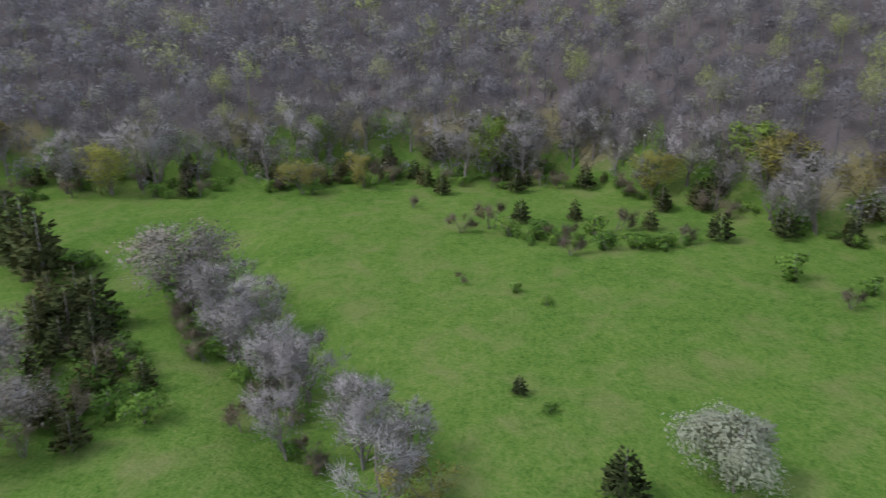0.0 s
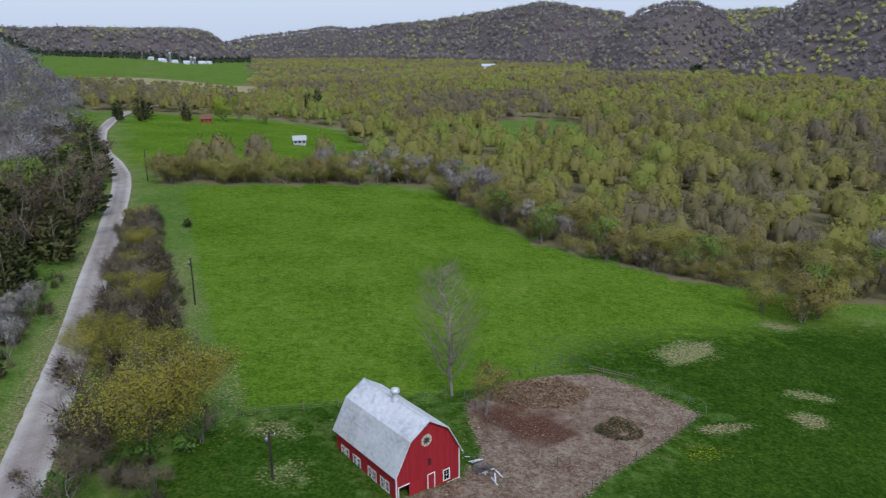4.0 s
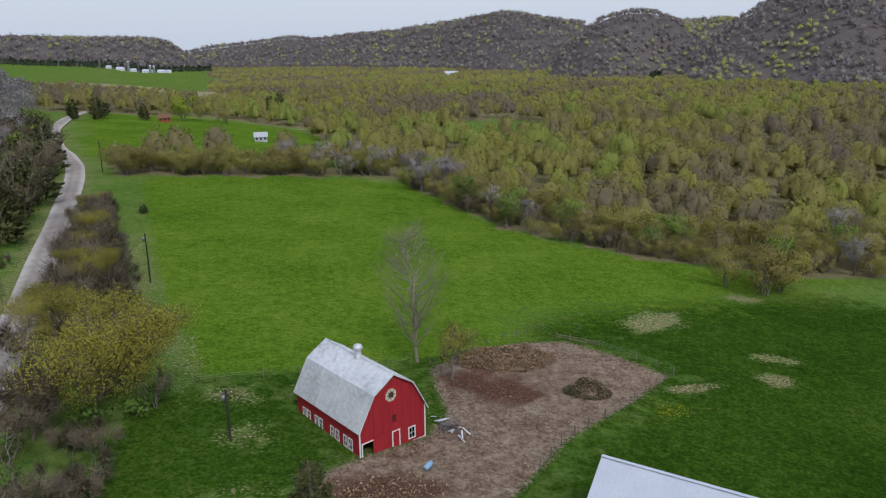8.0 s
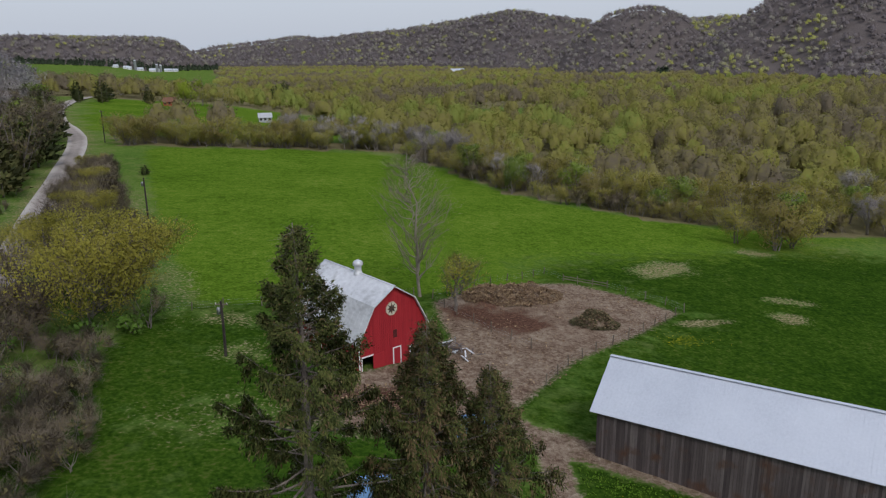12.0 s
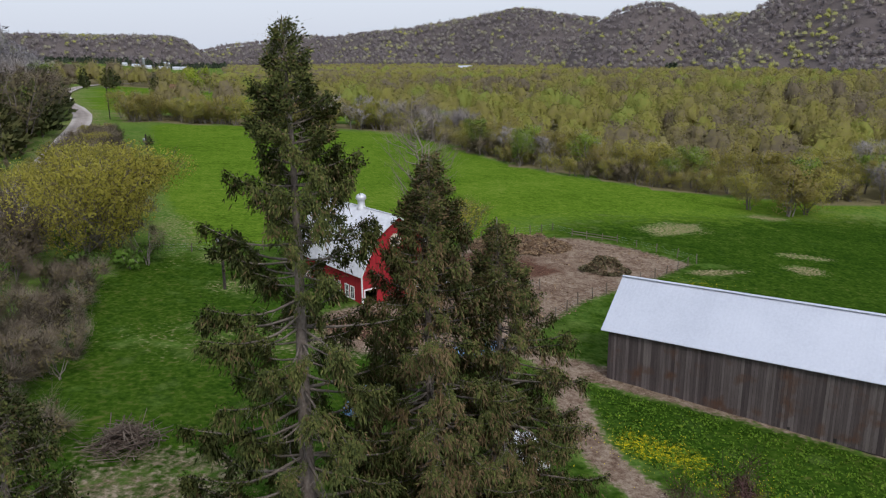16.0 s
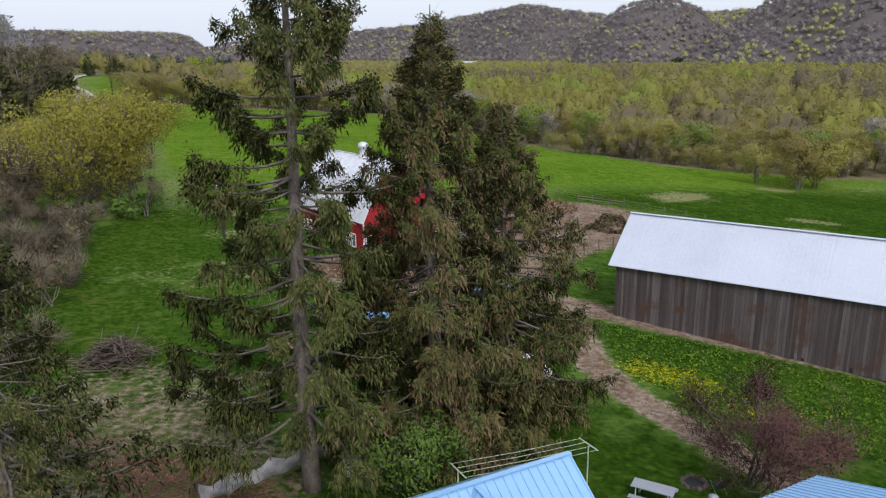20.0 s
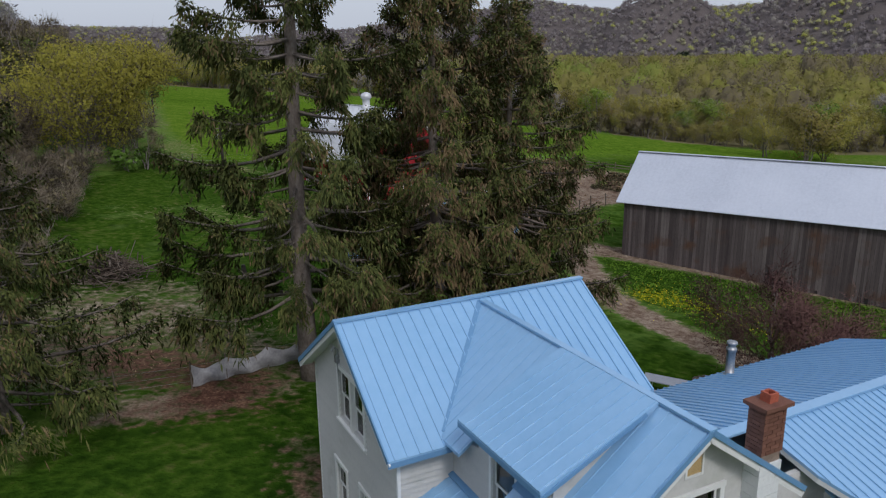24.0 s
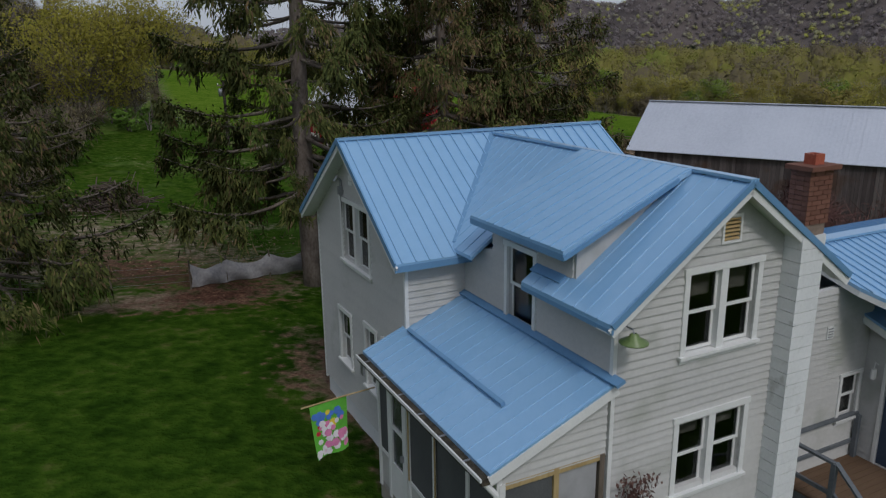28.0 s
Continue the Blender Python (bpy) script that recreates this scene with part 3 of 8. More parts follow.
    l.new(maths("ADD", maths("MULTIPLY", knot, 0.6), maths("ADD", maths("MULTIPLY", fine, 0.5), maths("MULTIPLY", grain, 0.2))), bp.inputs["Height"])
    l.new(bp.outputs["Normal"], bs.inputs["Normal"])
    return mt


M_GROUND = ground_material()
GROUND = build_ground()


def build_road():
    a = np.arange(-60, 604, 2.0)
    s = road_centre(a)
    for _ in range(6):
        s[1:-1] = (s[:-2] + 2 * s[1:-1] + s[2:]) / 4
    cols = [(-2.9, -0.02), (-2.5, 0.05), (-1.1, 0.1), (0, 0.13), (1.1, 0.1), (2.5, 0.05), (2.9, -0.02)]
    v = []
    for k, (off, h) in enumerate(cols):
        wob = 0.15 * np.sin(a * 0.11 + k) * (abs(off) > 2.2)
        x, y = plan(s + off + wob, a)
        z = land(*plan(road_centre(a), a)) + h + 0.05 + 0.22 * soft((a - 110) / 90)
        v.append(np.stack([x, y, z], 1))
    v = np.stack(v, 1)
    n, m = v.shape[:2]
    j, i = np.meshgrid(np.arange(n - 1), np.arange(m - 1), indexing="ij")
    k = (j * m + i).ravel()
    b = Build().add(v.reshape(-1, 3), np.stack([k, k + 1, k + m + 1, k + m], 1))
    shade = np.tile([0.9, 0.95, 0.25, 0.4, 0.25, 0.95, 0.9], n) + 0.12 * np.sin(np.repeat(a, m) * 0.13)
    ob = part("road", b.data("road", M_ROAD, True, tint=shade), M_ROAD)
    tagged(ob, "pale gravel road between a wooded bluff and a field", "road", kind="structure")


build_road()

# ---- trees
M_LEAF_WILLOW = leaf_material("young_willow_leaves", [(0.25, 0.2, 0.08), (0.325, 0.285, 0.08), (0.38, 0.352, 0.085), (0.34, 0.375, 0.085)], object_vary=0.45, island=0.12, translucent=0.45)
M_LEAF_GREEN = leaf_material("fresh_green_leaves", [(0.12, 0.17, 0.035), (0.19, 0.265, 0.045), (0.27, 0.36, 0.06)], object_vary=0.35, island=0.25)
M_LEAF_BRIGHT = leaf_material("bright_young_leaves", [(0.2, 0.27, 0.03), (0.29, 0.37, 0.04), (0.38, 0.44, 0.06)], island=0.25)
M_LEAF_SHRUB = leaf_material("shrub_leaves", [(0.085, 0.16, 0.028), (0.13, 0.23, 0.038), (0.2, 0.31, 0.052)], object_vary=0.5, island=0.3)
M_TWIG = leaf_material("bare_twigs", [(0.22, 0.195, 0.19), (0.32, 0.29, 0.285), (0.42, 0.39, 0.38)], object_vary=0.5, translucent=0.1, island=0.25)
M_BUDS = leaf_material("grey_buds", [(0.22, 0.195, 0.19), (0.29, 0.265, 0.255), (0.33, 0.31, 0.25)], object_vary=0.5, translucent=0.15, island=0.3)
M_BRUSH = leaf_material("brown_brush_twigs", [(0.11, 0.088, 0.066), (0.165, 0.135, 0.1), (0.23, 0.195, 0.14)], object_vary=0.5, translucent=0.1, island=0.3)
M_BRUSH_BUDS = leaf_material("brush_buds", [(0.14, 0.115, 0.06), (0.19, 0.165, 0.075), (0.25, 0.23, 0.09)], object_vary=0.5, island=0.3)
M_TWIG_RED = leaf_material("reddish_bud_twigs", [(0.07, 0.035, 0.035), (0.13, 0.07, 0.062), (0.19, 0.12, 0.1)], object_vary=0.3, translucent=0.1)
M_CEDAR = leaf_material("cedar_needles", [(0.05, 0.065, 0.024), (0.085, 0.1, 0.034), (0.135, 0.13, 0.05)], object_vary=0.6, translucent=0.2, island=0.25)
M_CEDAR_FAR = leaf_material("far_conifer_needles", [(0.035, 0.05, 0.03), (0.055, 0.075, 0.042)], tint=0.4, translucent=0.1, island=0.05)
M_BLOSSOM = leaf_material("pale_blossom", [(0.36, 0.3, 0.29), (0.52, 0.46, 0.44), (0.62, 0.58, 0.54)], object_vary=0.3)
M_SILVER = leaf_material("silvery_leaves", [(0.34, 0.35, 0.255), (0.45, 0.46, 0.34), (0.53, 0.54, 0.42)], object_vary=0.3, island=0.25, translucent=0.5)
M_WOODS = leaf_material("valley_wood_crowns", [(0.215, 0.18, 0.13), (0.255, 0.222, 0.114), (0.295, 0.268, 0.09), (0.315, 0.31, 0.077), (0.285, 0.33, 0.08)], tint=1.2, island=0.08, translucent=0.45)
M_HILLWOODS = leaf_material("hillside_wood_crowns", [(0.235, 0.218, 0.236), (0.285, 0.268, 0.282), (0.335, 0.32, 0.312), (0.36, 0.352, 0.24), (0.36, 0.39, 0.16)], tint=0.95, island=0.06, translucent=0.4)
M_FARWOODS = leaf_material("distant_wood_crowns", [(0.19, 0.166, 0.172), (0.235, 0.208, 0.208), (0.285, 0.265, 0.235), (0.325, 0.318, 0.18), (0.39, 0.4, 0.11)], tint=1.0, island=0.06, translucent=0.3)


def unit(rng, n):
    d = rng.normal(size=(n, 3))
    return d / np.linalg.norm(d, axis=1)[:, None]


def normed(a):
    return a / (np.linalg.norm(a, axis=1)[:, None] + 1e-9)


def leaf_cards(rng, pos, size, facing, outward, slim=1.0):
    """Small leaf-spray quads at pos, roughly square to facing, shaded as the crown's surface outward."""
    n = len(pos)
    face = normed(facing) + unit(rng, n) * 0.6
    a = normed(np.cross(face, unit(rng, n)))
    c = normed(np.cross(face, a))
    out = normed(outward)
    c *= np.where((np.cross(a, c) * out).sum(1) > 0, -1.0, 1.0)[:, None]
    w = (size * rng.uniform(0.6, 1.4, n))[:, None]
    h = w * slim * rng.uniform(0.45, 0.8, n)[:, None]
    v = np.stack([pos - a * w, pos + c * h, pos + a * w, pos - c * h * 0.8], 1).reshape(-1, 3)
    return v, np.arange(n * 4).reshape(n, 4), np.repeat(out, 4, 0)


def litter_cards(rng, pos, size, flat=0.0):
    """Loose quads, turned at random or lying flat."""
    n = len(pos)
    up = np.array([0, 0, 1.0]) * flat + unit(rng, n) * (1.02 - flat)
    v, q, _ = leaf_cards(rng, pos, size, up, up)
    return v, q


def slivers(rng, pos, direction, length, width, outward=None):
    """Thin twig triangles that start at pos and run along direction."""
    n = len(pos)
    side = normed(np.cross(direction, unit(rng, n)))
    out = None
    if outward is not None:
        out = normed(outward)
        side *= np.where((np.cross(side, direction) * out).sum(1) < 0, -1.0, 1.0)[:, None]
        out = np.repeat(out, 3, 0)
    ln = (length * rng.uniform(0.5, 1.4, n))[:, None]
    v = np.stack([pos - side * width, pos + side * width, pos + direction * ln], 1).reshape(-1, 3)
    return v, np.arange(n * 3).reshape(n, 3), out


def skeleton(rng, height, spread, limbs, stems=1, low=0.25, rise=0.55, droop=0.0, thick=1.0):
    """Trunk and limb lines of a broadleaf tree, and the limb tips with their directions."""
    tubes, tips = [], []
    for st in range(stems):
        lean = rng.normal(size=2) * (0.05 if stems == 1 else 0.22) * height
        top = np.array([lean[0], lean[1], height * rng.uniform(0.72, 0.85)])
        base = np.array([rng.normal() * 0.3, rng.normal() * 0.3, -0.3]) * (stems > 1) + np.array([0, 0, -0.3]) * (stems == 1)
        k = np.linspace(0, 1, 7)[:, None]
        trunk = base + (top - base) * k + rng.normal(size=(7, 3)) * [0.02 * height, 0.02 * height, 0] * np.sin(k * np.pi)
        r0 = height * 0.021 * thick / math.sqrt(stems) + 0.02
        tubes.append((trunk, r0 * (1 - 0.85 * k[:, 0]) + 0.015))
        for i in range(limbs // stems):
            f = low + (0.97 - low) * (i + rng.uniform()) / (limbs // stems)
            p = base + (top - base) * f
            an = rng.uniform(0, 2 * np.pi) if stems == 1 else rng.normal() * 1.0 + math.atan2(lean[1], lean[0])
            reach = spread * (1.0 - 0.55 * abs(f - 0.45) / 0.55) * rng.uniform(0.65, 1.1)
            up = height * (1 - f) * rise * rng.uniform(0.5, 1.1) + 0.1 * reach
            k2 = np.linspace(0, 1, 5)
            d = np.stack([np.cos(an) * reach * k2, np.sin(an) * reach * k2, up * k2 ** 1.3 - droop * reach * k2 ** 3], 1)
            d[1:-1] += rng.normal(size=(3, 3)) * 0.06 * reach
            line = p + d
            tubes.append((line, r0 * 0.45 * (1 - f * 0.5) * (1 - 0.85 * k2) + 0.012))
            for j in (2, 3, 4):
                tips.append((line[j], (line[j] - line[j - 1]) / (np.linalg.norm(line[j] - line[j - 1]) + 1e-9), reach * (0.5 if j < 4 else 0.4)))
                if j < 4:
                    sd = unit(rng, 1)[0] * 0.6 + (line[j] - p) / (reach + 1e-9) + [0, 0, 0.4]
                    sd /= np.linalg.norm(sd)
                    e = line[j] + sd * reach * 0.4
                    tubes.append((np.array([line[j], (line[j] + e) / 2 + rng.normal(size=3) * 0.03 * reach, e]), np.array([r0 * 0.16, r0 * 0.1, 0.012])))
                    tips.append((e, sd, reach * 0.32))
        tips.append((top, np.array([0, 0, 1.0]), spread * 0.35))
    return tubes, tips


def broadleaf(seed, height, spread, limbs, leaves, size, twigs, twig_len, twig_w, stems=1, low=0.25, rise=0.55, droop=0.0, sides=5, fluff=1.0, thick=1.0):
    """Wood mesh, leaf mesh and twig mesh of one tree, as Builds."""
    rng = np.random.default_rng(seed)
    tubes, tips = skeleton(rng, height, spread, limbs, stems, low, rise, droop, thick)
    wood, crown, spray = Build(), Build(), Build()
    for line, r in tubes:
        wood.tube(line, r, sides if len(line) > 5 else 3, cap=False)
    pos, dr, rad = (np.array([t[i] for t in tips]) for i in range(3))
    mid = np.array([0, 0, 0.5 * height])
    if leaves:
        pick = rng.integers(0, len(tips), leaves)
        off = unit(rng, leaves) * (rad[pick] * fluff * rng.uniform(0.3, 1.0, leaves) ** 0.45)[:, None]
        off[:, 2] *= 0.75
        p = pos[pick] + off
        p[:, 2] = np.maximum(p[:, 2], 0.1 * height * rng.uniform(0.2, 1, leaves))
        out = normed(off) * 0.6 + normed((p - mid) * [1, 1, 0.8]) + [0, 0, 0.35]
        v, q, nr = leaf_cards(rng, p, size, normed(off) + [0, 0, 0.35], out)
        crown.add(v, q, nrm=nr)
    if twigs:
        pick = rng.integers(0, len(tips), twigs)
        d = unit(rng, twigs) * 1.05 + dr[pick] + [0, 0, 0.25 - droop]
        d /= np.linalg.norm(d, axis=1)[:, None]
        p = pos[pick] + unit(rng, twigs) * (rad[pick] * rng.uniform(0, 0.8, twigs))[:, None]
        p[:, 2] = np.maximum(p[:, 2], 0.08 * height)
        v, t, nr = slivers(rng, p, d, twig_len, twig_w, normed(p - mid) + [0, 0, 0.4] + unit(rng, twigs) * 0.25)
        spray.add(v, t=t, nrm=nr)
    return wood, crown, spray


def cedar(seed, height, width, n, size):
    """A ragged cone of needle sprays on a straight trunk."""
    rng = np.random.default_rng(seed)
    wood, crown = Build(), Build()
    wood.tube([(0, 0, -0.3), (0, 0, height * 0.5), (0, 0, height * 0.97)], [height * 0.02, height * 0.013, 0.015], 6)
    f = 1 - np.sqrt(rng.uniform(0.002, 0.94, n))
    lobes = rng.uniform(0, 2 * np.pi, 40)
    an = lobes[rng.integers(0, 40, n)] + rng.normal(size=n) * 0.16
    tier = 0.8 + 0.3 * np.sin(f * 30 + an * 3)
    r = width * (1 - f) ** 0.5 * tier * rng.uniform(0.35, 1.0, n) ** 0.5
    p = np.stack([np.cos(an) * r, np.sin(an) * r, height * (0.05 + 0.95 * f) + 0.15 * r], 1)
    out = np.stack([np.cos(an), np.sin(an), 0.5 + 0 * an], 1) + unit(rng, n) * 0.6
    out /= np.linalg.norm(out, axis=1)[:, None]
    c = np.cross(out, unit(rng, n))
    c /= np.linalg.norm(c, axis=1)[:, None] + 1e-9
    w = (size * rng.uniform(0.6, 1.4, n) * (1.15 - 0.6 * f))[:, None]
    v = np.stack([p - out * w, p + c * w * 0.45, p + out * w, p - c * w * 0.45], 1).reshape(-1, 3)
    q = np.arange(4 * n).reshape(n, 4)
    nr = normed(np.stack([np.cos(an), np.sin(an), 0.55 + 0 * an], 1) + unit(rng, n) * 0.2)
    back = (np.cross(v[1::4] - v[0::4], v[2::4] - v[1::4]) * nr).sum(1) < 0
    q[back] = q[back][:, ::-1]
    crown.add(v, q, nrm=np.repeat(nr, 4, 0))
    return wood, crown


class Kind:
    """One tree built once; grow() puts a copy with its own trunk and crown at a place."""

    def __init__(self, name, label, category, wood, crowns, bark=None):
        self.name, self.label, self.category = name, label, category
        self.stuff = set()
        self.parts = [("trunk", wood.data("trunk", bark or M_BARK, smooth=True))]
        for pname, build, mat in crowns:
            if build.n:
                self.parts.append((pname, build.data(pname, mat)))
        self.stuff = {"crown", "twig"}

    def grow(self, x, y, scale=1.0, turn=0.0, group="", label="", tall=1.0, sink=0.1):
        ob = new(self.name)
        ob.matrix_world = pose(x, y, float(land(x, y)) - sink, 0, 0, turn) @ Matrix.Diagonal((scale, scale, scale * tall, 1))
        tagged(ob, label or self.label, self.category, group)
        for pname, me in self.parts:
            o = new(pname, me)
            o.parent = ob
            if pname in self.stuff:
                o["kind"] = "stuff"
        return ob


def broad_kind(name, label, category, leaf, twig, **k):
    w, c, t = broadleaf(**k)
    return Kind(name, label, category, w, [("crown", c, leaf), ("twig", t, twig)])


WILLOWS = [broad_kind("willow_tree", "broad willow in thin yellow-green young leaf at the wood's edge", "tree", M_LEAF_WILLOW, M_TWIG, seed=10 + i, height=12, spread=5.0,
                      limbs=14, leaves=2700, size=0.2, twigs=420, twig_len=1.4, twig_w=0.022, stems=(3, 2, 4, 2, 3)[i], low=0.04, sides=4, fluff=1.35) for i in range(5)]
GREENS = [broad_kind("leafing_tree", "broadleaf tree in fresh light green leaf", "tree", M_LEAF_GREEN, M_TWIG, seed=30 + i, height=14, spread=4.5,
                     limbs=12, leaves=2600, size=0.21, twigs=260, twig_len=1.5, twig_w=0.03, stems=(1, 2, 1)[i], low=0.1, sides=4, fluff=1.4) for i in range(3)]
BARES = [broad_kind("bare_tree", "leafless grey broadleaf tree with fine twigs", "tree", M_BUDS, M_TWIG, seed=50 + i, height=14, spread=4.8,
                    limbs=12, leaves=(160, 220, 160, 260, 160)[i], size=0.22, twigs=1250, twig_len=1.5, twig_w=0.03, stems=(1, 1, 2, 1, 3)[i], low=0.15, sides=3, fluff=1.3) for i in range(5)]
SHRUBS = [broad_kind("shrub", "rounded green shrub in young leaf", "shrub", M_LEAF_SHRUB, M_TWIG, seed=70 + i, height=3, spread=1.8,
                     limbs=8, leaves=620, size=0.19, twigs=50, twig_len=0.7, twig_w=0.02, stems=4, low=0.02, fluff=1.5, sides=3) for i in range(3)]
BARE_SHRUBS = [broad_kind("bare_shrub", "leafless grey-brown brush thicket", "shrub", M_BRUSH_BUDS, M_BRUSH, seed=80 + i, height=3.4, spread=2.1,
                          limbs=6, leaves=220, size=0.13, twigs=900, twig_len=1.2, twig_w=0.015, stems=4, low=0.03, sides=3) for i in range(3)]
BROWNS = [broad_kind("bare_tree", "small leafless brown tree with fine twigs", "tree", M_BRUSH_BUDS, M_BRUSH, seed=60 + i, height=14, spread=4.8,
                     limbs=12, leaves=500, size=0.2, twigs=1500, twig_len=1.5, twig_w=0.028, stems=(2, 3, 2)[i], low=0.08, sides=3, fluff=1.3) for i in range(3)]
CEDARS = []
for i in range(4):
    w_, c_ = cedar(90 + i, 7, (2.7, 3.2, 2.4, 2.9)[i], 620, 0.46)
    CEDARS.append(Kind("cedar_tree", "dark olive-green cedar of ragged cone shape", "conifer", w_, [("crown", c_, M_CEDAR)]))


# crowns of few faces for the woods farther off
def rough_crown(seed, height, spread, n, size, twigs=0, twig_w=0.06, core=0.8, lumps=6, sides=7, slim=1.0, depth=4, rough=0.3):
    """Lumpy crown: clumps of leaf sprays and twigs over an uneven inner mass, on a trunk."""
    rng = np.random.default_rng(seed)
    b = Build()
    mid = np.array([0, 0, height * 0.55])
    if core:
        rows = [(0.6, 0.1), (0.9, 0.25), (0.75, 0.42), (0.4, 0.53)][4 - depth:]
        an = np.arange(sides) * 2 * np.pi / sides
        rings = [np.stack([np.cos(an + 0.4 * k) * r * spread * core * rng.uniform(1 - rough, 1 + rough, sides), np.sin(an + 0.4 * k) * r * spread * core * rng.uniform(1 - rough, 1 + rough, sides),
                           height * (z + rng.uniform(-0.07, 0.07, sides))], 1) for k, (r, z) in enumerate(rows)]
        v = np.vstack(rings + [np.array([[rng.normal() * 0.3, rng.normal() * 0.3, height * 0.58]])])
        q = [(k * sides + j, k * sides + (j + 1) % sides, (k + 1) * sides + (j + 1) % sides, (k + 1) * sides + j) for k in range(depth - 1) for j in range(sides)]
        t = [((depth - 1) * sides + j, (depth - 1) * sides + (j + 1) % sides, depth * sides) for j in range(sides)]
        b.add(v, q, t, nrm=normed(normed((v - mid) * [1, 1, 0.8]) + [0, 0, 0.9]))
    cl = unit(rng, lumps)
    cl[:, 2] = np.abs(cl[:, 2])
    cl = cl * [spread * 0.5, spread * 0.5, height * 0.24] + [0, 0, height * 0.55]
    if n:
        pick = rng.integers(0, lumps, n)
        out = unit(rng, n)
        p = cl[pick] + out * (spread * 0.5 * rng.uniform(0.7, 1.1, n))[:, None]
        p[:, 2] = np.maximum(p[:, 2], height * rng.uniform(0.08, 0.3, n))
        v, q, nr = leaf_cards(rng, p, size, out + [0, 0, 0.25], out * 0.95 + normed(p - mid) * 0.75 + [0, 0, 0.25], slim)
        b.add(v, q, nrm=nr)
    b.tube([(0, 0, -0.5), (0.1, 0, height * 0.5), (0.3, 0.1, height * 0.8)], [0.2, 0.13, 0.05], 3, cap=False)
    if twigs:
        p = cl[rng.integers(0, lumps, twigs)] + unit(rng, twigs) * spread * 0.3
        d = normed(normed(p - [0, 0, height * 0.35]) + unit(rng, twigs) * 0.55 + [0, 0, 0.2])
        v, t, nr = slivers(rng, p, d, spread * 0.5, twig_w, normed(p - mid) + [0, 0, 0.4] + unit(rng, twigs) * 0.3)
        b.add(v, t=t, nrm=nr)
    return b


def lump_crown(seed, height, spread, lumps=3, sides=6, rings=3, cards=0, size=1.0, lift=0.6, twigs=0, core=0.75):
    """Far rounded crown: overlapping uneven leafy masses, with loose sprays round them."""
    rng = np.random.default_rng(seed)
    b = Build()
    masses = []
    for k in range(lumps):
        an = rng.uniform(0, 2 * np.pi)
        off = 0.0 if k == 0 else spread * rng.uniform(0.35, 0.6)
        c = np.array([math.cos(an) * off, math.sin(an) * off, height * (0.5 if k == 0 else rng.uniform(0.3, 0.46))])
        half = np.array([1, 1, 0]) * spread * (0.72 if k == 0 else rng.uniform(0.42, 0.6)) + [0, 0, height * rng.uniform(0.36, 0.5)]
        masses.append((c, half))
        th = np.repeat(np.linspace(0.5, 1.9, rings), sides)
        ph = np.tile(np.arange(sides) * 2 * np.pi / sides, rings) + rng.normal(size=rings * sides) * 0.2
        d = np.vstack([[0, 0, 1], np.stack([np.sin(th) * np.cos(ph), np.sin(th) * np.sin(ph), np.cos(th)], 1)])
        v = c + d * half * core * rng.uniform(0.75, 1.2, (len(d), 1))
        i = np.arange(sides)
        j = (i + 1) % sides
        q = np.vstack([np.stack([1 + r * sides + i, 1 + (r + 1) * sides + i, 1 + (r + 1) * sides + j, 1 + r * sides + j], 1) for r in range(rings - 1)])
        b.add(v, q, np.stack([0 * i, 1 + i, 1 + j], 1), nrm=normed(d + [0, 0, lift] + rng.normal(size=d.shape) * 0.25))
    pick = rng.integers(0, lumps, cards)
    mid, size3 = np.array([m[0] for m in masses])[pick], np.array([m[1] for m in masses])[pick]
    out = unit(rng, cards)
    out[:, 2] = np.where(rng.uniform(size=cards) < 0.75, np.abs(out[:, 2]), out[:, 2])
    p = mid + out * size3 * rng.uniform(core, 1.15, (cards, 1))
    v, q, nr = leaf_cards(rng, p, size, out * 0.6 + unit(rng, cards), out + [0, 0, lift])
    b.add(v, q, nrm=nr)
    if twigs:
        mid, size3 = mid[:twigs], size3[:twigs]
        out = normed(unit(rng, twigs) + [0, 0, 0.6])
        v, t, nr = slivers(rng, mid + out * size3 * 0.9, normed(out + unit(rng, twigs) * 0.5), spread * 0.4, 0.045, out + [0, 0, lift])
        b.add(v, t=t, nrm=nr)
    return b


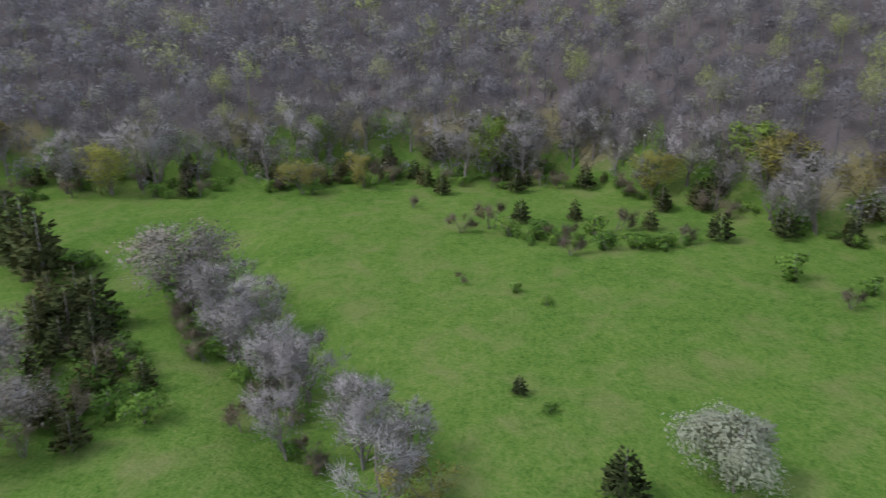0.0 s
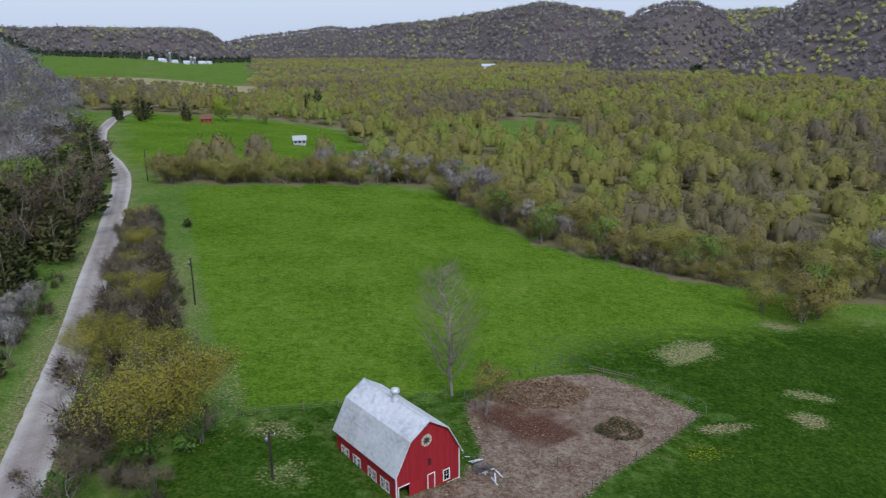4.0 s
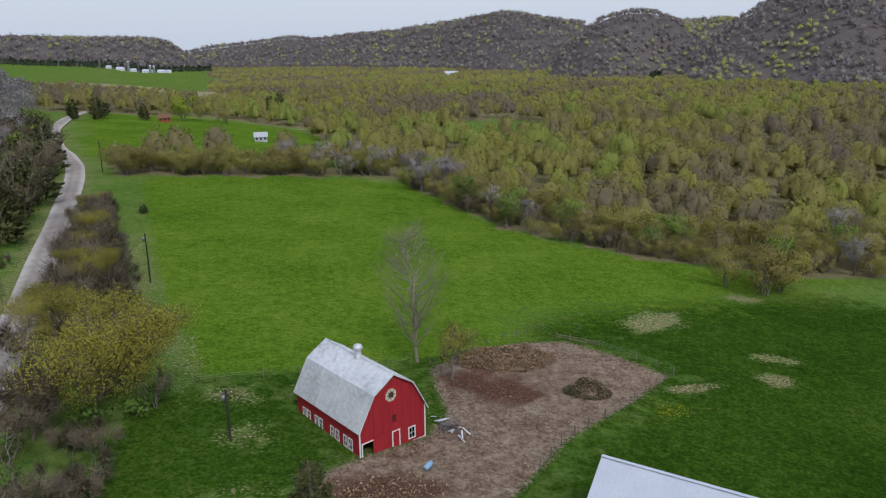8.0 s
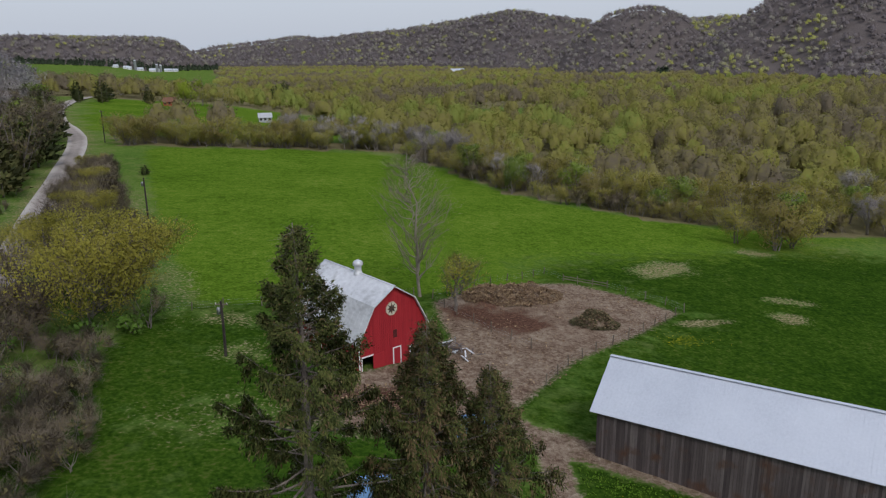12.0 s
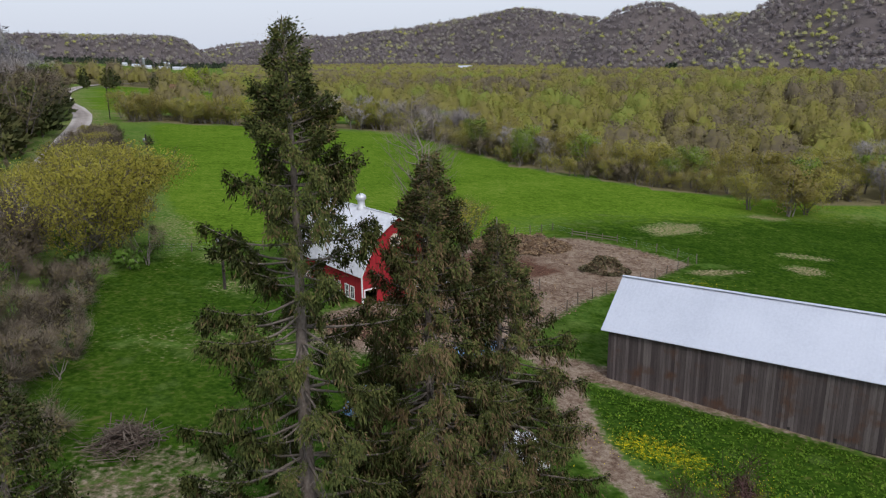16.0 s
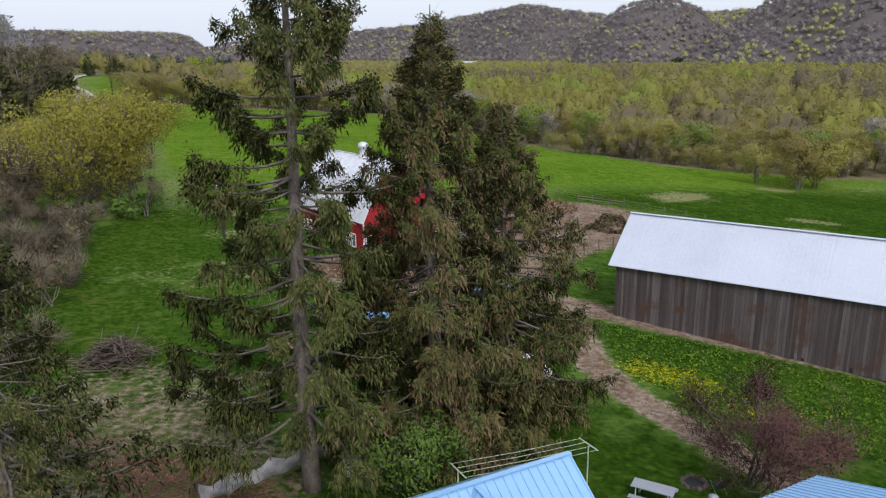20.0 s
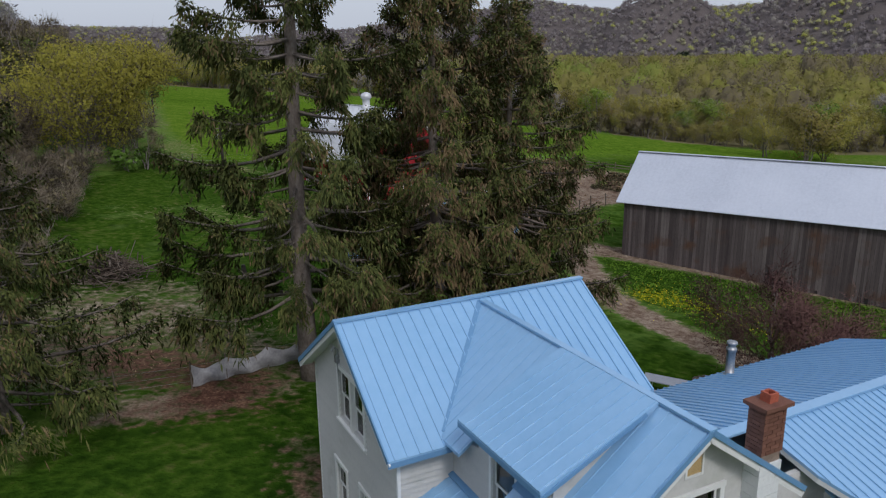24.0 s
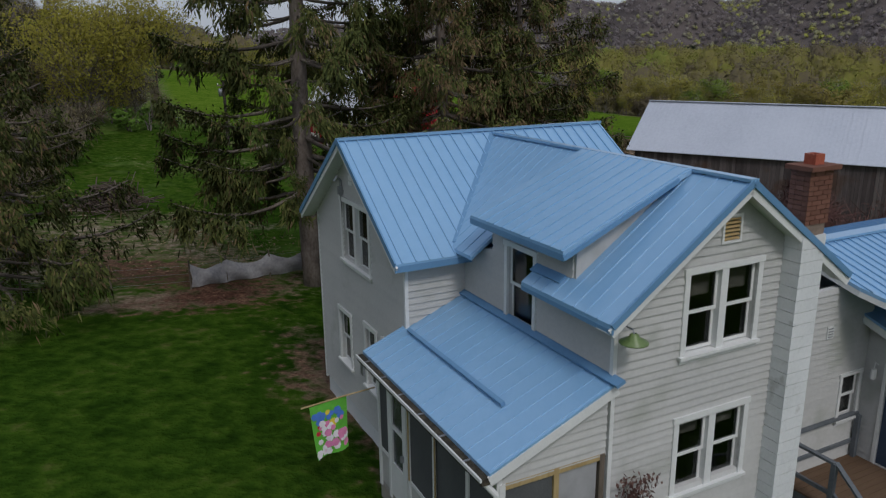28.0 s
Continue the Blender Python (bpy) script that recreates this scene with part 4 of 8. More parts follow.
def wood_stuff(name, label, mat, templates, x, y, scale, tint, seed, lift=0.0):
    """Many trees joined into one object."""
    rng = np.random.default_rng(seed)
    whole, tints = Build(), []
    z = land(x, y) + lift
    which = rng.integers(0, len(templates), len(x))
    for w, tm in enumerate(templates):
        sel = np.where(which == w)[0]
        if not len(sel):
            continue
        v, nr = np.vstack(tm.v), tm.normals()
        q = np.vstack(tm.q) if tm.q else np.zeros((0, 4), int)
        t = np.vstack(tm.t) if tm.t else np.zeros((0, 3), int)
        an = rng.uniform(0, 2 * np.pi, len(sel))
        c, s = np.cos(an)[:, None], np.sin(an)[:, None]
        sc = scale[sel][:, None]
        vx = (v[None, :, 0] * c - v[None, :, 1] * s) * sc + x[sel][:, None]
        vy = (v[None, :, 0] * s + v[None, :, 1] * c) * sc + y[sel][:, None]
        vz = v[None, :, 2] * sc * rng.uniform(0.85, 1.15, len(sel))[:, None] + z[sel][:, None]
        off = (np.arange(len(sel)) * len(v))[:, None, None]
        nr = np.stack([nr[None, :, 0] * c - nr[None, :, 1] * s, nr[None, :, 0] * s + nr[None, :, 1] * c, nr[None, :, 2] + 0 * c], 2).reshape(-1, 3)
        whole.add(np.stack([vx, vy, vz], 2).reshape(-1, 3), (q[None] + off).reshape(-1, 4), (t[None] + off).reshape(-1, 3), nrm=nr)
        tints.append(np.repeat(tint[sel], len(v)))
    ob = new(name, whole.data(name, mat, tint=np.concatenate(tints)))
    return tagged(ob, label, "woodland", kind="stuff")


def scatter(rng, x0, x1, y0, y1, gap, keep):
    gx, gy = np.meshgrid(np.arange(x0, x1, gap), np.arange(y0, y1, gap))
    x = gx.ravel() + rng.uniform(-0.5, 0.5, gx.size) * gap
    y = gy.ravel() + rng.uniform(-0.5, 0.5, gx.size) * gap
    k = keep(x, y)
    return x[k], y[k]

# ---- the woods
rng = np.random.default_rng(5)


def view_fan(x, y, lo=-35, hi=34):
    az = np.degrees(np.arctan2(x, y))
    return (az > lo) & (az < hi)


# river wood: single trees along its edge, joined crowns behind
wx, wy = scatter(rng, -140, 230, 120, 330, 6.4, lambda x, y: valley_wood(x, y) & view_fan(x, y, -40, 42))
depth = near_line(wx, wy, FIELD + FIELD[:1])
first = depth < 24
ex, ey = wx[first], wy[first]
order = np.argsort(depth[first] + 0.03 * np.hypot(ex, ey))
for n_, i in enumerate(order[:165]):
    x, y = ex[i], ey[i]
    pick = rng.uniform()
    s_, a_ = across(x, y)
    bare_part = 0.7 if (62 < s_ < 125 and 225 < a_ < 320) else 0.05
    pool = BARES if pick < bare_part else (WILLOWS if pick < bare_part + (1 - bare_part) * 0.85 else GREENS)
    k = pool[rng.integers(0, len(pool))]
    sc = rng.uniform(0.72, 1.05) * (0.66 if a_ > 250 and s_ < 60 else 1.0) * (0.85 if depth[first][i] < 7 else 1.0)
    k.grow(x, y, sc, rng.uniform(0, 360), "edge of the river wood")
rest = np.ones(len(wx), bool)
rest[np.where(first)[0][order[:165]]] = False
rest &= rng.uniform(size=len(wx)) < 0.4
mx, my = scatter(rng, -420, 560, 280, 560, 12.0, lambda x, y: valley_wood(x, y) & view_fan(x, y) & (y + 0.35 * x > 335))
mx, my = np.concatenate([wx[rest], mx]), np.concatenate([wy[rest], my])


def wood_tint(x, y, k):
    return np.clip(0.5 + 0.27 * wave(x, y, k) + 0.14 * wave(y, x, k * 3.1) + rng.normal(size=len(x)) * 0.1, 0, 1)


wood_stuff("river_wood", "river-bottom wood of young yellow-green and bare brown crowns", M_WOODS,
           [lump_crown(100 + i, 13.0, 5.2, (5, 6, 4, 5, 6, 4)[i], 7, 3, (380, 300, 390, 340, 270, 360)[i], 0.42, 0.35, (40, 100, 36, 70, 120, 40)[i]) for i in range(6)], mx, my, rng.uniform(0.55, 1.25, len(mx)), wood_tint(mx, my, 0.02), 1)
nx_, ny_ = scatter(rng, -420, 760, 470, 1000, 16, lambda x, y: valley_wood(x, y) & view_fan(x, y) & (y > 560) & ~on_bluff(x, y))
wood_stuff("farther_river_wood", "wood of rounded yellow-green and grey crowns along the valley floor", M_WOODS,
           [lump_crown(112 + i, 12.0, 5.8, (4, 5, 3, 4, 5, 3)[i], 6, 3, 90, 0.62, 0.35) for i in range(6)], nx_, ny_, rng.uniform(0.62, 1.12, len(nx_)) * np.where(np.degrees(np.arctan2(nx_, ny_)) < -16, 0.6, 1.0), wood_tint(nx_, ny_, 0.016), 7)
fx, fy = scatter(rng, -1100, 1000, 1000, 2300, 19, lambda x, y: valley_wood(x, y) & view_fan(x, y) & ~on_bluff(x, y))
wood_stuff("far_river_wood", "distant wood of the valley floor in early leaf", M_WOODS,
           [lump_crown(120 + i, 12.0, 7.4, 3, 6, 3, 8, 1.0) for i in range(5)], fx, fy, rng.uniform(0.7, 1.1, len(fx)), wood_tint(fx, fy, 0.012), 2)

# low bushy willows that close the hedge behind the field
for k in range(62):
    x_, y_ = plan(rng.uniform(5, 98), rng.uniform(261, 271))
    WILLOWS[k % 5].grow(x_, y_, rng.uniform(0.6, 1.0) * (0.7 if k % 3 == 0 else 1.0), rng.uniform(0, 360), "edge of the river wood", "bushy willow in the hedge behind the field")
# brush that closes the wood's foot towards the field
for k in range(84):
    a_ = rng.uniform(100, 252)
    s_ = float(np.interp(a_, [95, 112, 128, 144, 160, 184, 243], [176, 150, 130, 117, 105, 99, 98])) + rng.uniform(-0.5, 5)
    x_, y_ = plan(s_, a_)
    if k % 3:
        WILLOWS[k % 5].grow(x_, y_, rng.uniform(0.32, 0.55), rng.uniform(0, 360), "edge of the river wood", "low bushy willow at the foot of the wood")
    else:
        BARE_SHRUBS[k % 3].grow(x_, y_, rng.uniform(1.0, 1.7), rng.uniform(0, 360), "edge of the river wood")

# bluffs round the valley, with a stretch of fresh leaf low on one flank
bx, by = scatter(rng, -1700, 1000, 850, 3300, 10.5, lambda x, y: view_fan(x, y, -33, 33) & on_bluff(x, y, 5.0) & (np.hypot(x, y) < 3100)
                 & ((np.degrees(np.arctan2(x, y)) < 21) | (np.hypot(x, y) < 1420)) & ((np.degrees(np.arctan2(x, y)) < 10.5) | (np.degrees(np.arctan2(x, y)) > 16) | (np.hypot(x, y) < 1560))
                 & (rng.uniform(size=len(x)) < np.clip(1250 / np.hypot(x, y), 0.3, 1) ** 1.6))

b_az, b_r = np.degrees(np.arctan2(bx, by)), np.hypot(bx, by)
grow_ = np.clip(b_r / 1500, 1, 1.5)
clump = wave(bx, by, 0.03) + rng.normal(size=len(bx)) * 0.25
fresh = 0.5 * ((b_az > 19.5) & (b_az < 27) & (np.abs(b_r - 1130 - 6 * (b_az - 23)) < 48) & (clump > -0.2)) + 0.3 * ((b_az > 17.5) & (b_az < 20.8) & (b_r > 1400) & (clump > -0.3)) + 0.3 * (rng.uniform(size=len(bx)) < 0.025)
fresh = fresh + 0.22 * ((b_r > 1500) & (b_az > -12) & (b_az < 9) & (wave(bx, by, 0.012) > 0.25) & (clump > 0))
bt = np.clip(0.3 + 0.16 * wave(bx, by, 0.006) + 0.08 * wave(by, bx, 0.02) + rng.normal(size=len(bx)) * 0.17 + 0.26 * (rng.uniform(size=len(bx)) < 0.1) + fresh, 0, 1)
bs_ = rng.uniform(0.8, 1.25, len(bx)) * grow_
thin = np.random.default_rng(77).uniform(size=len(bx)) < 0.84
wood_stuff("bluff_wood", "bare grey-purple wood with yellow-green patches on distant bluffs", M_FARWOODS,
           [lump_crown(140 + i, 10.5, (5.6, 7.0, 5.4, 5.8, 7.4, 5.6)[i], (2, 1, 2, 2, 1, 2)[i], 5, 3, 40, 0.85, 0.9, core=0.6) for i in range(6)], bx[thin], by[thin], bs_[thin], bt[thin], 3)
# dark conifers along the foot of the far bluff, and a clump on a nearer flank
cx_, cy_ = scatter(rng, -1500, -500, 1800, 2450, 17, lambda x, y: (np.degrees(np.arctan2(x, y)) < -16.8) & (np.degrees(np.arctan2(x, y)) > -33) & (np.abs(np.hypot(x, y) - 2235) < 45))
cx_, cy_ = np.concatenate([cx_, 338 + rng.normal(size=7) * 6]), np.concatenate([cy_, 1195 + rng.normal(size=7) * 6])
wood_stuff("conifer_belt", "dark belt of conifers at the foot of a far bluff", M_CEDAR_FAR, [rough_crown(150 + i, 17, 5.5, 26, 1.9, 0, 0.1, 0.8, sides=5) for i in range(3)], cx_, cy_, rng.uniform(0.8, 1.2, len(cx_)), rng.uniform(0, 1, len(cx_)), 13)

# the near bluff above meadow and road
hx, hy = scatter(rng, -460, -40, -220, 420, 7.0, lambda x, y: hill_wood(x, y) & (np.hypot(x, y) < 470) & ~((x < -330) & (y < -120)))
hs, ha = across(hx, hy)
edge_d = np.interp(ha, FOOT_A, FOOT_S) - hs
rank = np.argsort(edge_d + 0.08 * np.hypot(hx, hy))
fore = rank[:125]
for i in fore:
    pick = rng.uniform()
    if pick < 0.24:
        CEDARS[rng.integers(0, 4)].grow(hx[i], hy[i], rng.uniform(0.8, 1.6), rng.uniform(0, 360), "foot of the wooded bluff")
    else:
        pool = BARES if pick < 0.86 else (WILLOWS if pick < 0.95 else GREENS)
        pool[rng.integers(0, len(pool))].grow(hx[i], hy[i], rng.uniform(1.05, 1.55), rng.uniform(0, 360), "foot of the wooded bluff")
back = np.ones(len(hx), bool)
back[fore] = False
dist_ = np.hypot(hx, hy) + 0.35 * edge_d
near_, up_ = back & (dist_ < 235), back & (dist_ >= 235) & ((np.arange(len(hx)) % 5 != 0) | (dist_ < 300))
tt = np.clip(0.36 + 0.16 * wave(hx, hy, 0.03) + rng.normal(size=len(hx)) * 0.26 + 0.4 * (rng.uniform(size=len(hx)) < 0.05), 0, 1)
wood_stuff("hillside_wood", "leafless grey wood with a few yellow-green crowns on a steep bluff", M_HILLWOODS,
           [rough_crown(160 + i, 18, 5.0, (330, 260, 360, 290, 390, 280)[i], 0.42, (190, 240, 160, 210, 140, 220)[i], 0.035, 0, slim=0.5, lumps=9) for i in range(6)], hx[near_], hy[near_], rng.uniform(0.7, 1.1, near_.sum()), tt[near_], 4)
wood_stuff("upper_hillside_wood", "leafless grey wood rising up a steep bluff", M_HILLWOODS,
           [rough_crown(170 + i, 18, 5.0, (115, 92, 125, 100, 132, 95)[i], 0.62, (30, 40, 26, 36, 24, 40)[i], 0.06, 0, slim=0.6, lumps=8) for i in range(6)], hx[up_], hy[up_], rng.uniform(0.75, 1.15, up_.sum()), tt[up_], 8)
gx_, gy_ = scatter(rng, -1000, -100, 380, 1150, 11, lambda x, y: hill_wood(x, y) & view_fan(x, y, -48, 10) & (np.hypot(x, y) > 440))
wood_stuff("far_hillside_wood", "bare grey wood on a bluff along the valley", M_HILLWOODS,
           [rough_crown(180 + i, 17, 7.0, 50, 1.3, 10, 0.12, 0, slim=0.6) for i in range(5)], gx_, gy_, rng.uniform(0.75, 1.1, len(gx_)), rng.uniform(0.0, 0.6, len(gx_)), 5)

ux, uy = scatter(rng, -330, -60, -200, 330, 5.4, lambda x, y: hill_wood(x, y) & (np.interp(across(x, y)[1], FOOT_A, FOOT_S) - across(x, y)[0] < 75) & (np.hypot(x, y) < 330))
wood_stuff("understorey", "brush and saplings under the trees of the bluff", M_HILLWOODS,
           [rough_crown(190 + i, 5.5, 2.9, 44, 0.5, 20, 0.05, 0, slim=0.6) for i in range(5)], ux, uy, rng.uniform(0.6, 1.3, len(ux)), np.clip(0.45 + 0.2 * wave(ux, uy, 0.05) + rng.normal(size=len(ux)) * 0.25, 0, 1), 9)

# leafing brush and cedars along the foot of the bluff
for k in range(120):
    a_ = rng.uniform(-70, 122)
    x_, y_ = plan(float(np.interp(a_, FOOT_A, FOOT_S)) + rng.uniform(-10, 7), a_)
    if k % 4 == 0:
        CEDARS[k % 3].grow(x_, y_, rng.uniform(0.45, 1.0), rng.uniform(0, 360), "foot of the wooded bluff")
    elif k % 4 == 1:
        BARE_SHRUBS[k % 3].grow(x_, y_, rng.uniform(0.9, 1.7), rng.uniform(0, 360), "foot of the wooded bluff")
    else:
        SHRUBS[k % 3].grow(x_, y_, rng.uniform(0.6, 1.3), rng.uniform(0, 360), "foot of the wooded bluff")

# trees and cedars between the road and the bluff
placed = []
while len(placed) < 120:
    a_ = rng.uniform(146, 345)
    road_ = float(road_centre(a_))
    foot_ = float(np.interp(a_, FOOT_A, FOOT_S))
    s_ = rng.uniform(min(foot_ - 4, road_ - 12), road_ - 6.2 - 3.5 * (a_ < 165))
    x_, y_ = plan(s_, a_)
    if min([math.hypot(x_ - u, y_ - w) for u, w in placed] + [99]) < 3.2:
        continue
    placed.append((x_, y_))
    pick = rng.uniform()
    pool = CEDARS if pick < 0.66 else (BROWNS if pick < 0.88 else (WILLOWS if pick < 0.92 else GREENS))
    pool[rng.integers(0, len(pool))].grow(x_, y_, rng.uniform(1.3, 2.2) if pool is CEDARS else rng.uniform(0.85, 1.35), rng.uniform(0, 360), "trees above the road")

# ---- the farmhouse: x along its main ridge, y away from the wing, heights as in the world
HOUSE_AT = pose(-2.518, 15.83, 0, 0, 0, 28.91)
BASE_Z = 3.35
house = thing("farmhouse", HOUSE_AT, "white clapboard farmhouse with blue standing-seam metal roofs", "house")


class Wall:
    """A wall that runs along x or y at the place c and faces the side sgn."""

    def __init__(self, axis, c, sgn):
        self.axis, self.c, self.sgn = axis, c, sgn

    def at(self, u, n, z):
        return (u, self.c + self.sgn * n, z) if self.axis == "x" else (self.c + self.sgn * n, u, z)

    def box(self, b, u0, u1, n0, n1, z0, z1):
        a, e = self.at(u0, n0, z0), self.at(u1, n1, z1)
        return b.box(min(a[0], e[0]), max(a[0], e[0]), min(a[1], e[1]), max(a[1], e[1]), z0, z1)


def siding(parent, wall, ends, z0, z1, openings, course=0.127, mat=None, name="siding_board"):
    """Lapped boards with a backing, left out where the openings are. ends(z) gives where the wall begins and ends at a height."""
    z = z0
    while z < z1 - 0.02:
        t = min(z + course, z1)
        cuts = sorted((o[0], o[1]) for o in openings if o[2] < (z + t) / 2 < o[3])
        lo, hi = ends(z), ends(t)
        spans, start0, start1 = [], lo[0], hi[0]
        for a, e in cuts:
            spans.append((start0, a, start1, a))
            start0 = start1 = e
        spans.append((start0, lo[1], start1, hi[1]))
        for a0, e0, a1, e1 in spans:
            if e0 - a0 < 0.02:
                continue
            b = Build()
            a1, e1 = min(a1, e1), max(a1, e1)
            v = [wall.at(a0, 0.034, z), wall.at(e0, 0.034, z), wall.at(e1, 0.004, t), wall.at(a1, 0.004, t),
                 wall.at(a0, -0.11, z), wall.at(e0, -0.11, z), wall.at(e1, -0.11, t), wall.at(a1, -0.11, t)]
            b.add(v, [(0, 1, 2, 3), (7, 6, 5, 4), (0, 4, 5, 1), (1, 5, 6, 2), (2, 6, 7, 3), (3, 7, 4, 0)])
            part(name, b, mat or M_SIDING, parent)
        z = t


def sash_window(parent, wall, u0, u1, z0, z1, units=1, trim=0.1, blind=0.0):
    """White casing, sill, and for each unit two sashes with a pane each."""
    b = Build()
    wall.box(b, u0 - trim, u0, 0.0, 0.05, z0 - 0.02, z1)
    wall.box(b, u1, u1 + trim, 0.0, 0.05, z0 - 0.02, z1)
    wall.box(b, u0 - trim - 0.02, u1 + trim + 0.02, 0.0, 0.06, z1, z1 + trim)
    wall.box(b, u0, u1, -0.1, 0.0, z1 - 0.02, z1)
    wn_ = part("window", b, M_WHITE, parent, "double-hung window with white casing")
    b = Build()
    wall.box(b, u0 - trim - 0.03, u1 + trim + 0.03, -0.1, 0.1, z0 - 0.07, z0 - 0.02)
    wall.box(b, u0 - trim, u1 + trim, 0.0, 0.04, z0 - 0.15, z0 - 0.07)
    part("sill", b, M_WHITE, wn_)
    w = (u1 - u0) / units
    mid = (z0 + z1) / 2
    for k in range(units):
        a, e = u0 + k * w, u0 + (k + 1) * w
        if k:
            b = Build()
            wall.box(b, a - 0.07, a + 0.07, -0.1, 0.045, z0 - 0.02, z1)
            part("mullion", b, M_WHITE, wn_)
        a, e = a + (0.07 if k else 0.0), e - (0.07 if k < units - 1 else 0.0)
        for lo, hi, back in ((z0, mid + 0.02, 0.065), (mid - 0.02, z1, 0.03)):
            b = Build()
            wall.box(b, a, a + 0.045, -back - 0.03, -back, lo, hi)
            wall.box(b, e - 0.045, e, -back - 0.03, -back, lo, hi)
            wall.box(b, a, e, -back - 0.028, -back + 0.002, lo, lo + 0.05)
            wall.box(b, a, e, -back - 0.028, -back + 0.002, hi - 0.045, hi)
            sash = part("sash", b, M_WHITE, wn_)
            b = Build()
            wall.box(b, a + 0.03, e - 0.03, -back - 0.02, -back - 0.014, lo + 0.03, hi - 0.03)
            pane = part("pane", b, M_GLASS, wn_)
            pane.visible_shadow = False
        if blind:
            b = Build()
            wall.box(b, a, e, -0.2, -0.195, z1 - (z1 - z0) * blind, z1)
            part("blind", b, M_CURTAIN, wn_, "pale roller blind")
    return wn_


def roof_plane(parent, pts, ribs, spacing=0.27, thick=0.07, mat=None, name="roof", rib_from=None, high=0.036):
    """A metal roof plate from its outline, and raised seams along the direction ribs (in plan)."""
    pts = [Vector(p) for p in pts]
    nrm = (pts[1] - pts[0]).cross(pts[2] - pts[0]).normalized()
    if nrm.z < 0:
        pts.reverse()
        nrm = -nrm
    plate = part(name, Build().slab(pts, (0, 0, -thick)), mat or M_BLUE, parent)
    if not ribs:
        return plate
    d = Vector((ribs[0], ribs[1], 0)).normalized()
    c = Vector((-d.y, d.x, 0))
    t = [p.dot(c) for p in pts]
    k = (rib_from if rib_from is not None else min(t)) + 0.06
    while k < max(t) - 0.03:
        hits = []
        for p, q in zip(pts, pts[1:] + pts[:1]):
            a, e = p.dot(c) - k, q.dot(c) - k
            if a * e < 0:
                hits.append(p.lerp(q, a / (a - e)))
        if len(hits) == 2 and (hits[0] - hits[1]).length > 0.1:
            b = Build().beam(hits[0] + nrm * high / 3, hits[1] + nrm * high / 3, 0.022, high, up=nrm)
            part("seam", b, mat or M_BLUE, plate)
        k += spacing
    return plate


def cap(parent, a, e, w=0.16, h=0.05, mat=None, name="ridge_cap"):
    return part(name, Build().beam(a, e, w, h), mat or M_BLUE, parent)


M_CURTAIN = material("pale_cloth", [(0.42, 0.4, 0.35), (0.55, 0.52, 0.46)], scale=3)
M_SCREEN = material("grey_insect_screen", [(0.07, 0.075, 0.078), (0.11, 0.115, 0.118)], scale=1.2, rough=0.9, bump=0.1, fine=60)
M_PLASTIC = material("clouded_plastic_sheet", [(0.3, 0.3, 0.31), (0.42, 0.42, 0.44)], scale=1.1, rough=0.35, bump=0.4, fine=5, spec=0.5)
M_YELLOWWOOD = material("yellowed_pine", [(0.35, 0.25, 0.11), (0.48, 0.37, 0.19)], scale=3, stretch=(1, 1, 0.2))
M_GUTTER = material("leaf_filled_gutter", [(0.012, 0.012, 0.01), (0.04, 0.035, 0.025), (0.1, 0.085, 0.06)], scale=9, rough=0.95, bump=0.8, fine=40)

ZR, ZE, HW = 9.72, 7.80, 2.86          # main ridge and eave, half span of the roof
XW, ZW, HWW, YW = 3.654, 9.65, 2.42, 7.29  # wing ridge, half span, reach
M_SLOPE = (ZR - ZE) / HW
W_SLOPE = (ZW - 7.92) / HWW
X0, X1 = 0.33, 6.36
YN, YS = 2.62, -2.55
XL, XR, YE = 1.58, 5.74, -6.94

# walls of the main block
left = Wall("y", X0, -1)
LEFT_OPEN = [(-0.78, 0.78, 7.0, 8.3), (0.58, 1.26, 4.4, 5.62), (-0.95, -0.42, 4.4, 5.75), (-1.95, -1.45, 4.4, 5.75)]


def gable_ends(a, e, mid, top, slope, eave):
    return lambda z: (max(a, mid - (top - z) / slope), min(e, mid + (top - z) / slope)) if z > eave else (a, e)


siding(house, left, gable_ends(YS, YN, 0, ZR - 0.09, M_SLOPE, 7.6), BASE_Z + 0.12, ZR - 0.12, LEFT_OPEN)
sash_window(house, left, *LEFT_OPEN[0], units=2)
for o in LEFT_OPEN[1:]:
    sash_window(house, left, *o)
front = Wall("x", YS, -1)
siding(house, front, lambda z: (X0, XL), BASE_Z + 0.12, 7.92, [])
right = Wall("y", X1, 1)
siding(house, right, gable_ends(YS, YN, 0, ZR - 0.09, M_SLOPE, 7.6), BASE_Z + 0.12, ZR - 0.12, [], course=0.4)
back_w = Wall("x", YN, 1)
siding(house, back_w, lambda z: (X0, X1), BASE_Z + 0.12, 7.9, [], course=0.4)
# wing
wing_l = Wall("y", XL, -1)
WING_OPEN = [(-4.93, -4.14, 6.93, 8.26)]
siding(house, wing_l, lambda z: (YE, YS) if z < 7.98 else (-5.95, -3.62), BASE_Z + 0.12, 8.6, WING_OPEN)
sash_window(house, wing_l, *WING_OPEN[0], trim=0.09)
wing_e = Wall("x", YE, -1)
END_OPEN = [(2.9, 4.3, 7.05, 8.3), (2.9, 4.3, 4.68, 5.92), (3.5, 3.82, 8.72, 9.08)]
siding(house, wing_e, gable_ends(XL, XR, XW, ZW - 0.09, W_SLOPE, 7.9), BASE_Z + 0.12, ZW - 0.12, END_OPEN)
sash_window(house, wing_e, *END_OPEN[0], units=2, blind=0.35)
sash_window(house, wing_e, *END_OPEN[1], units=2, blind=0.3)
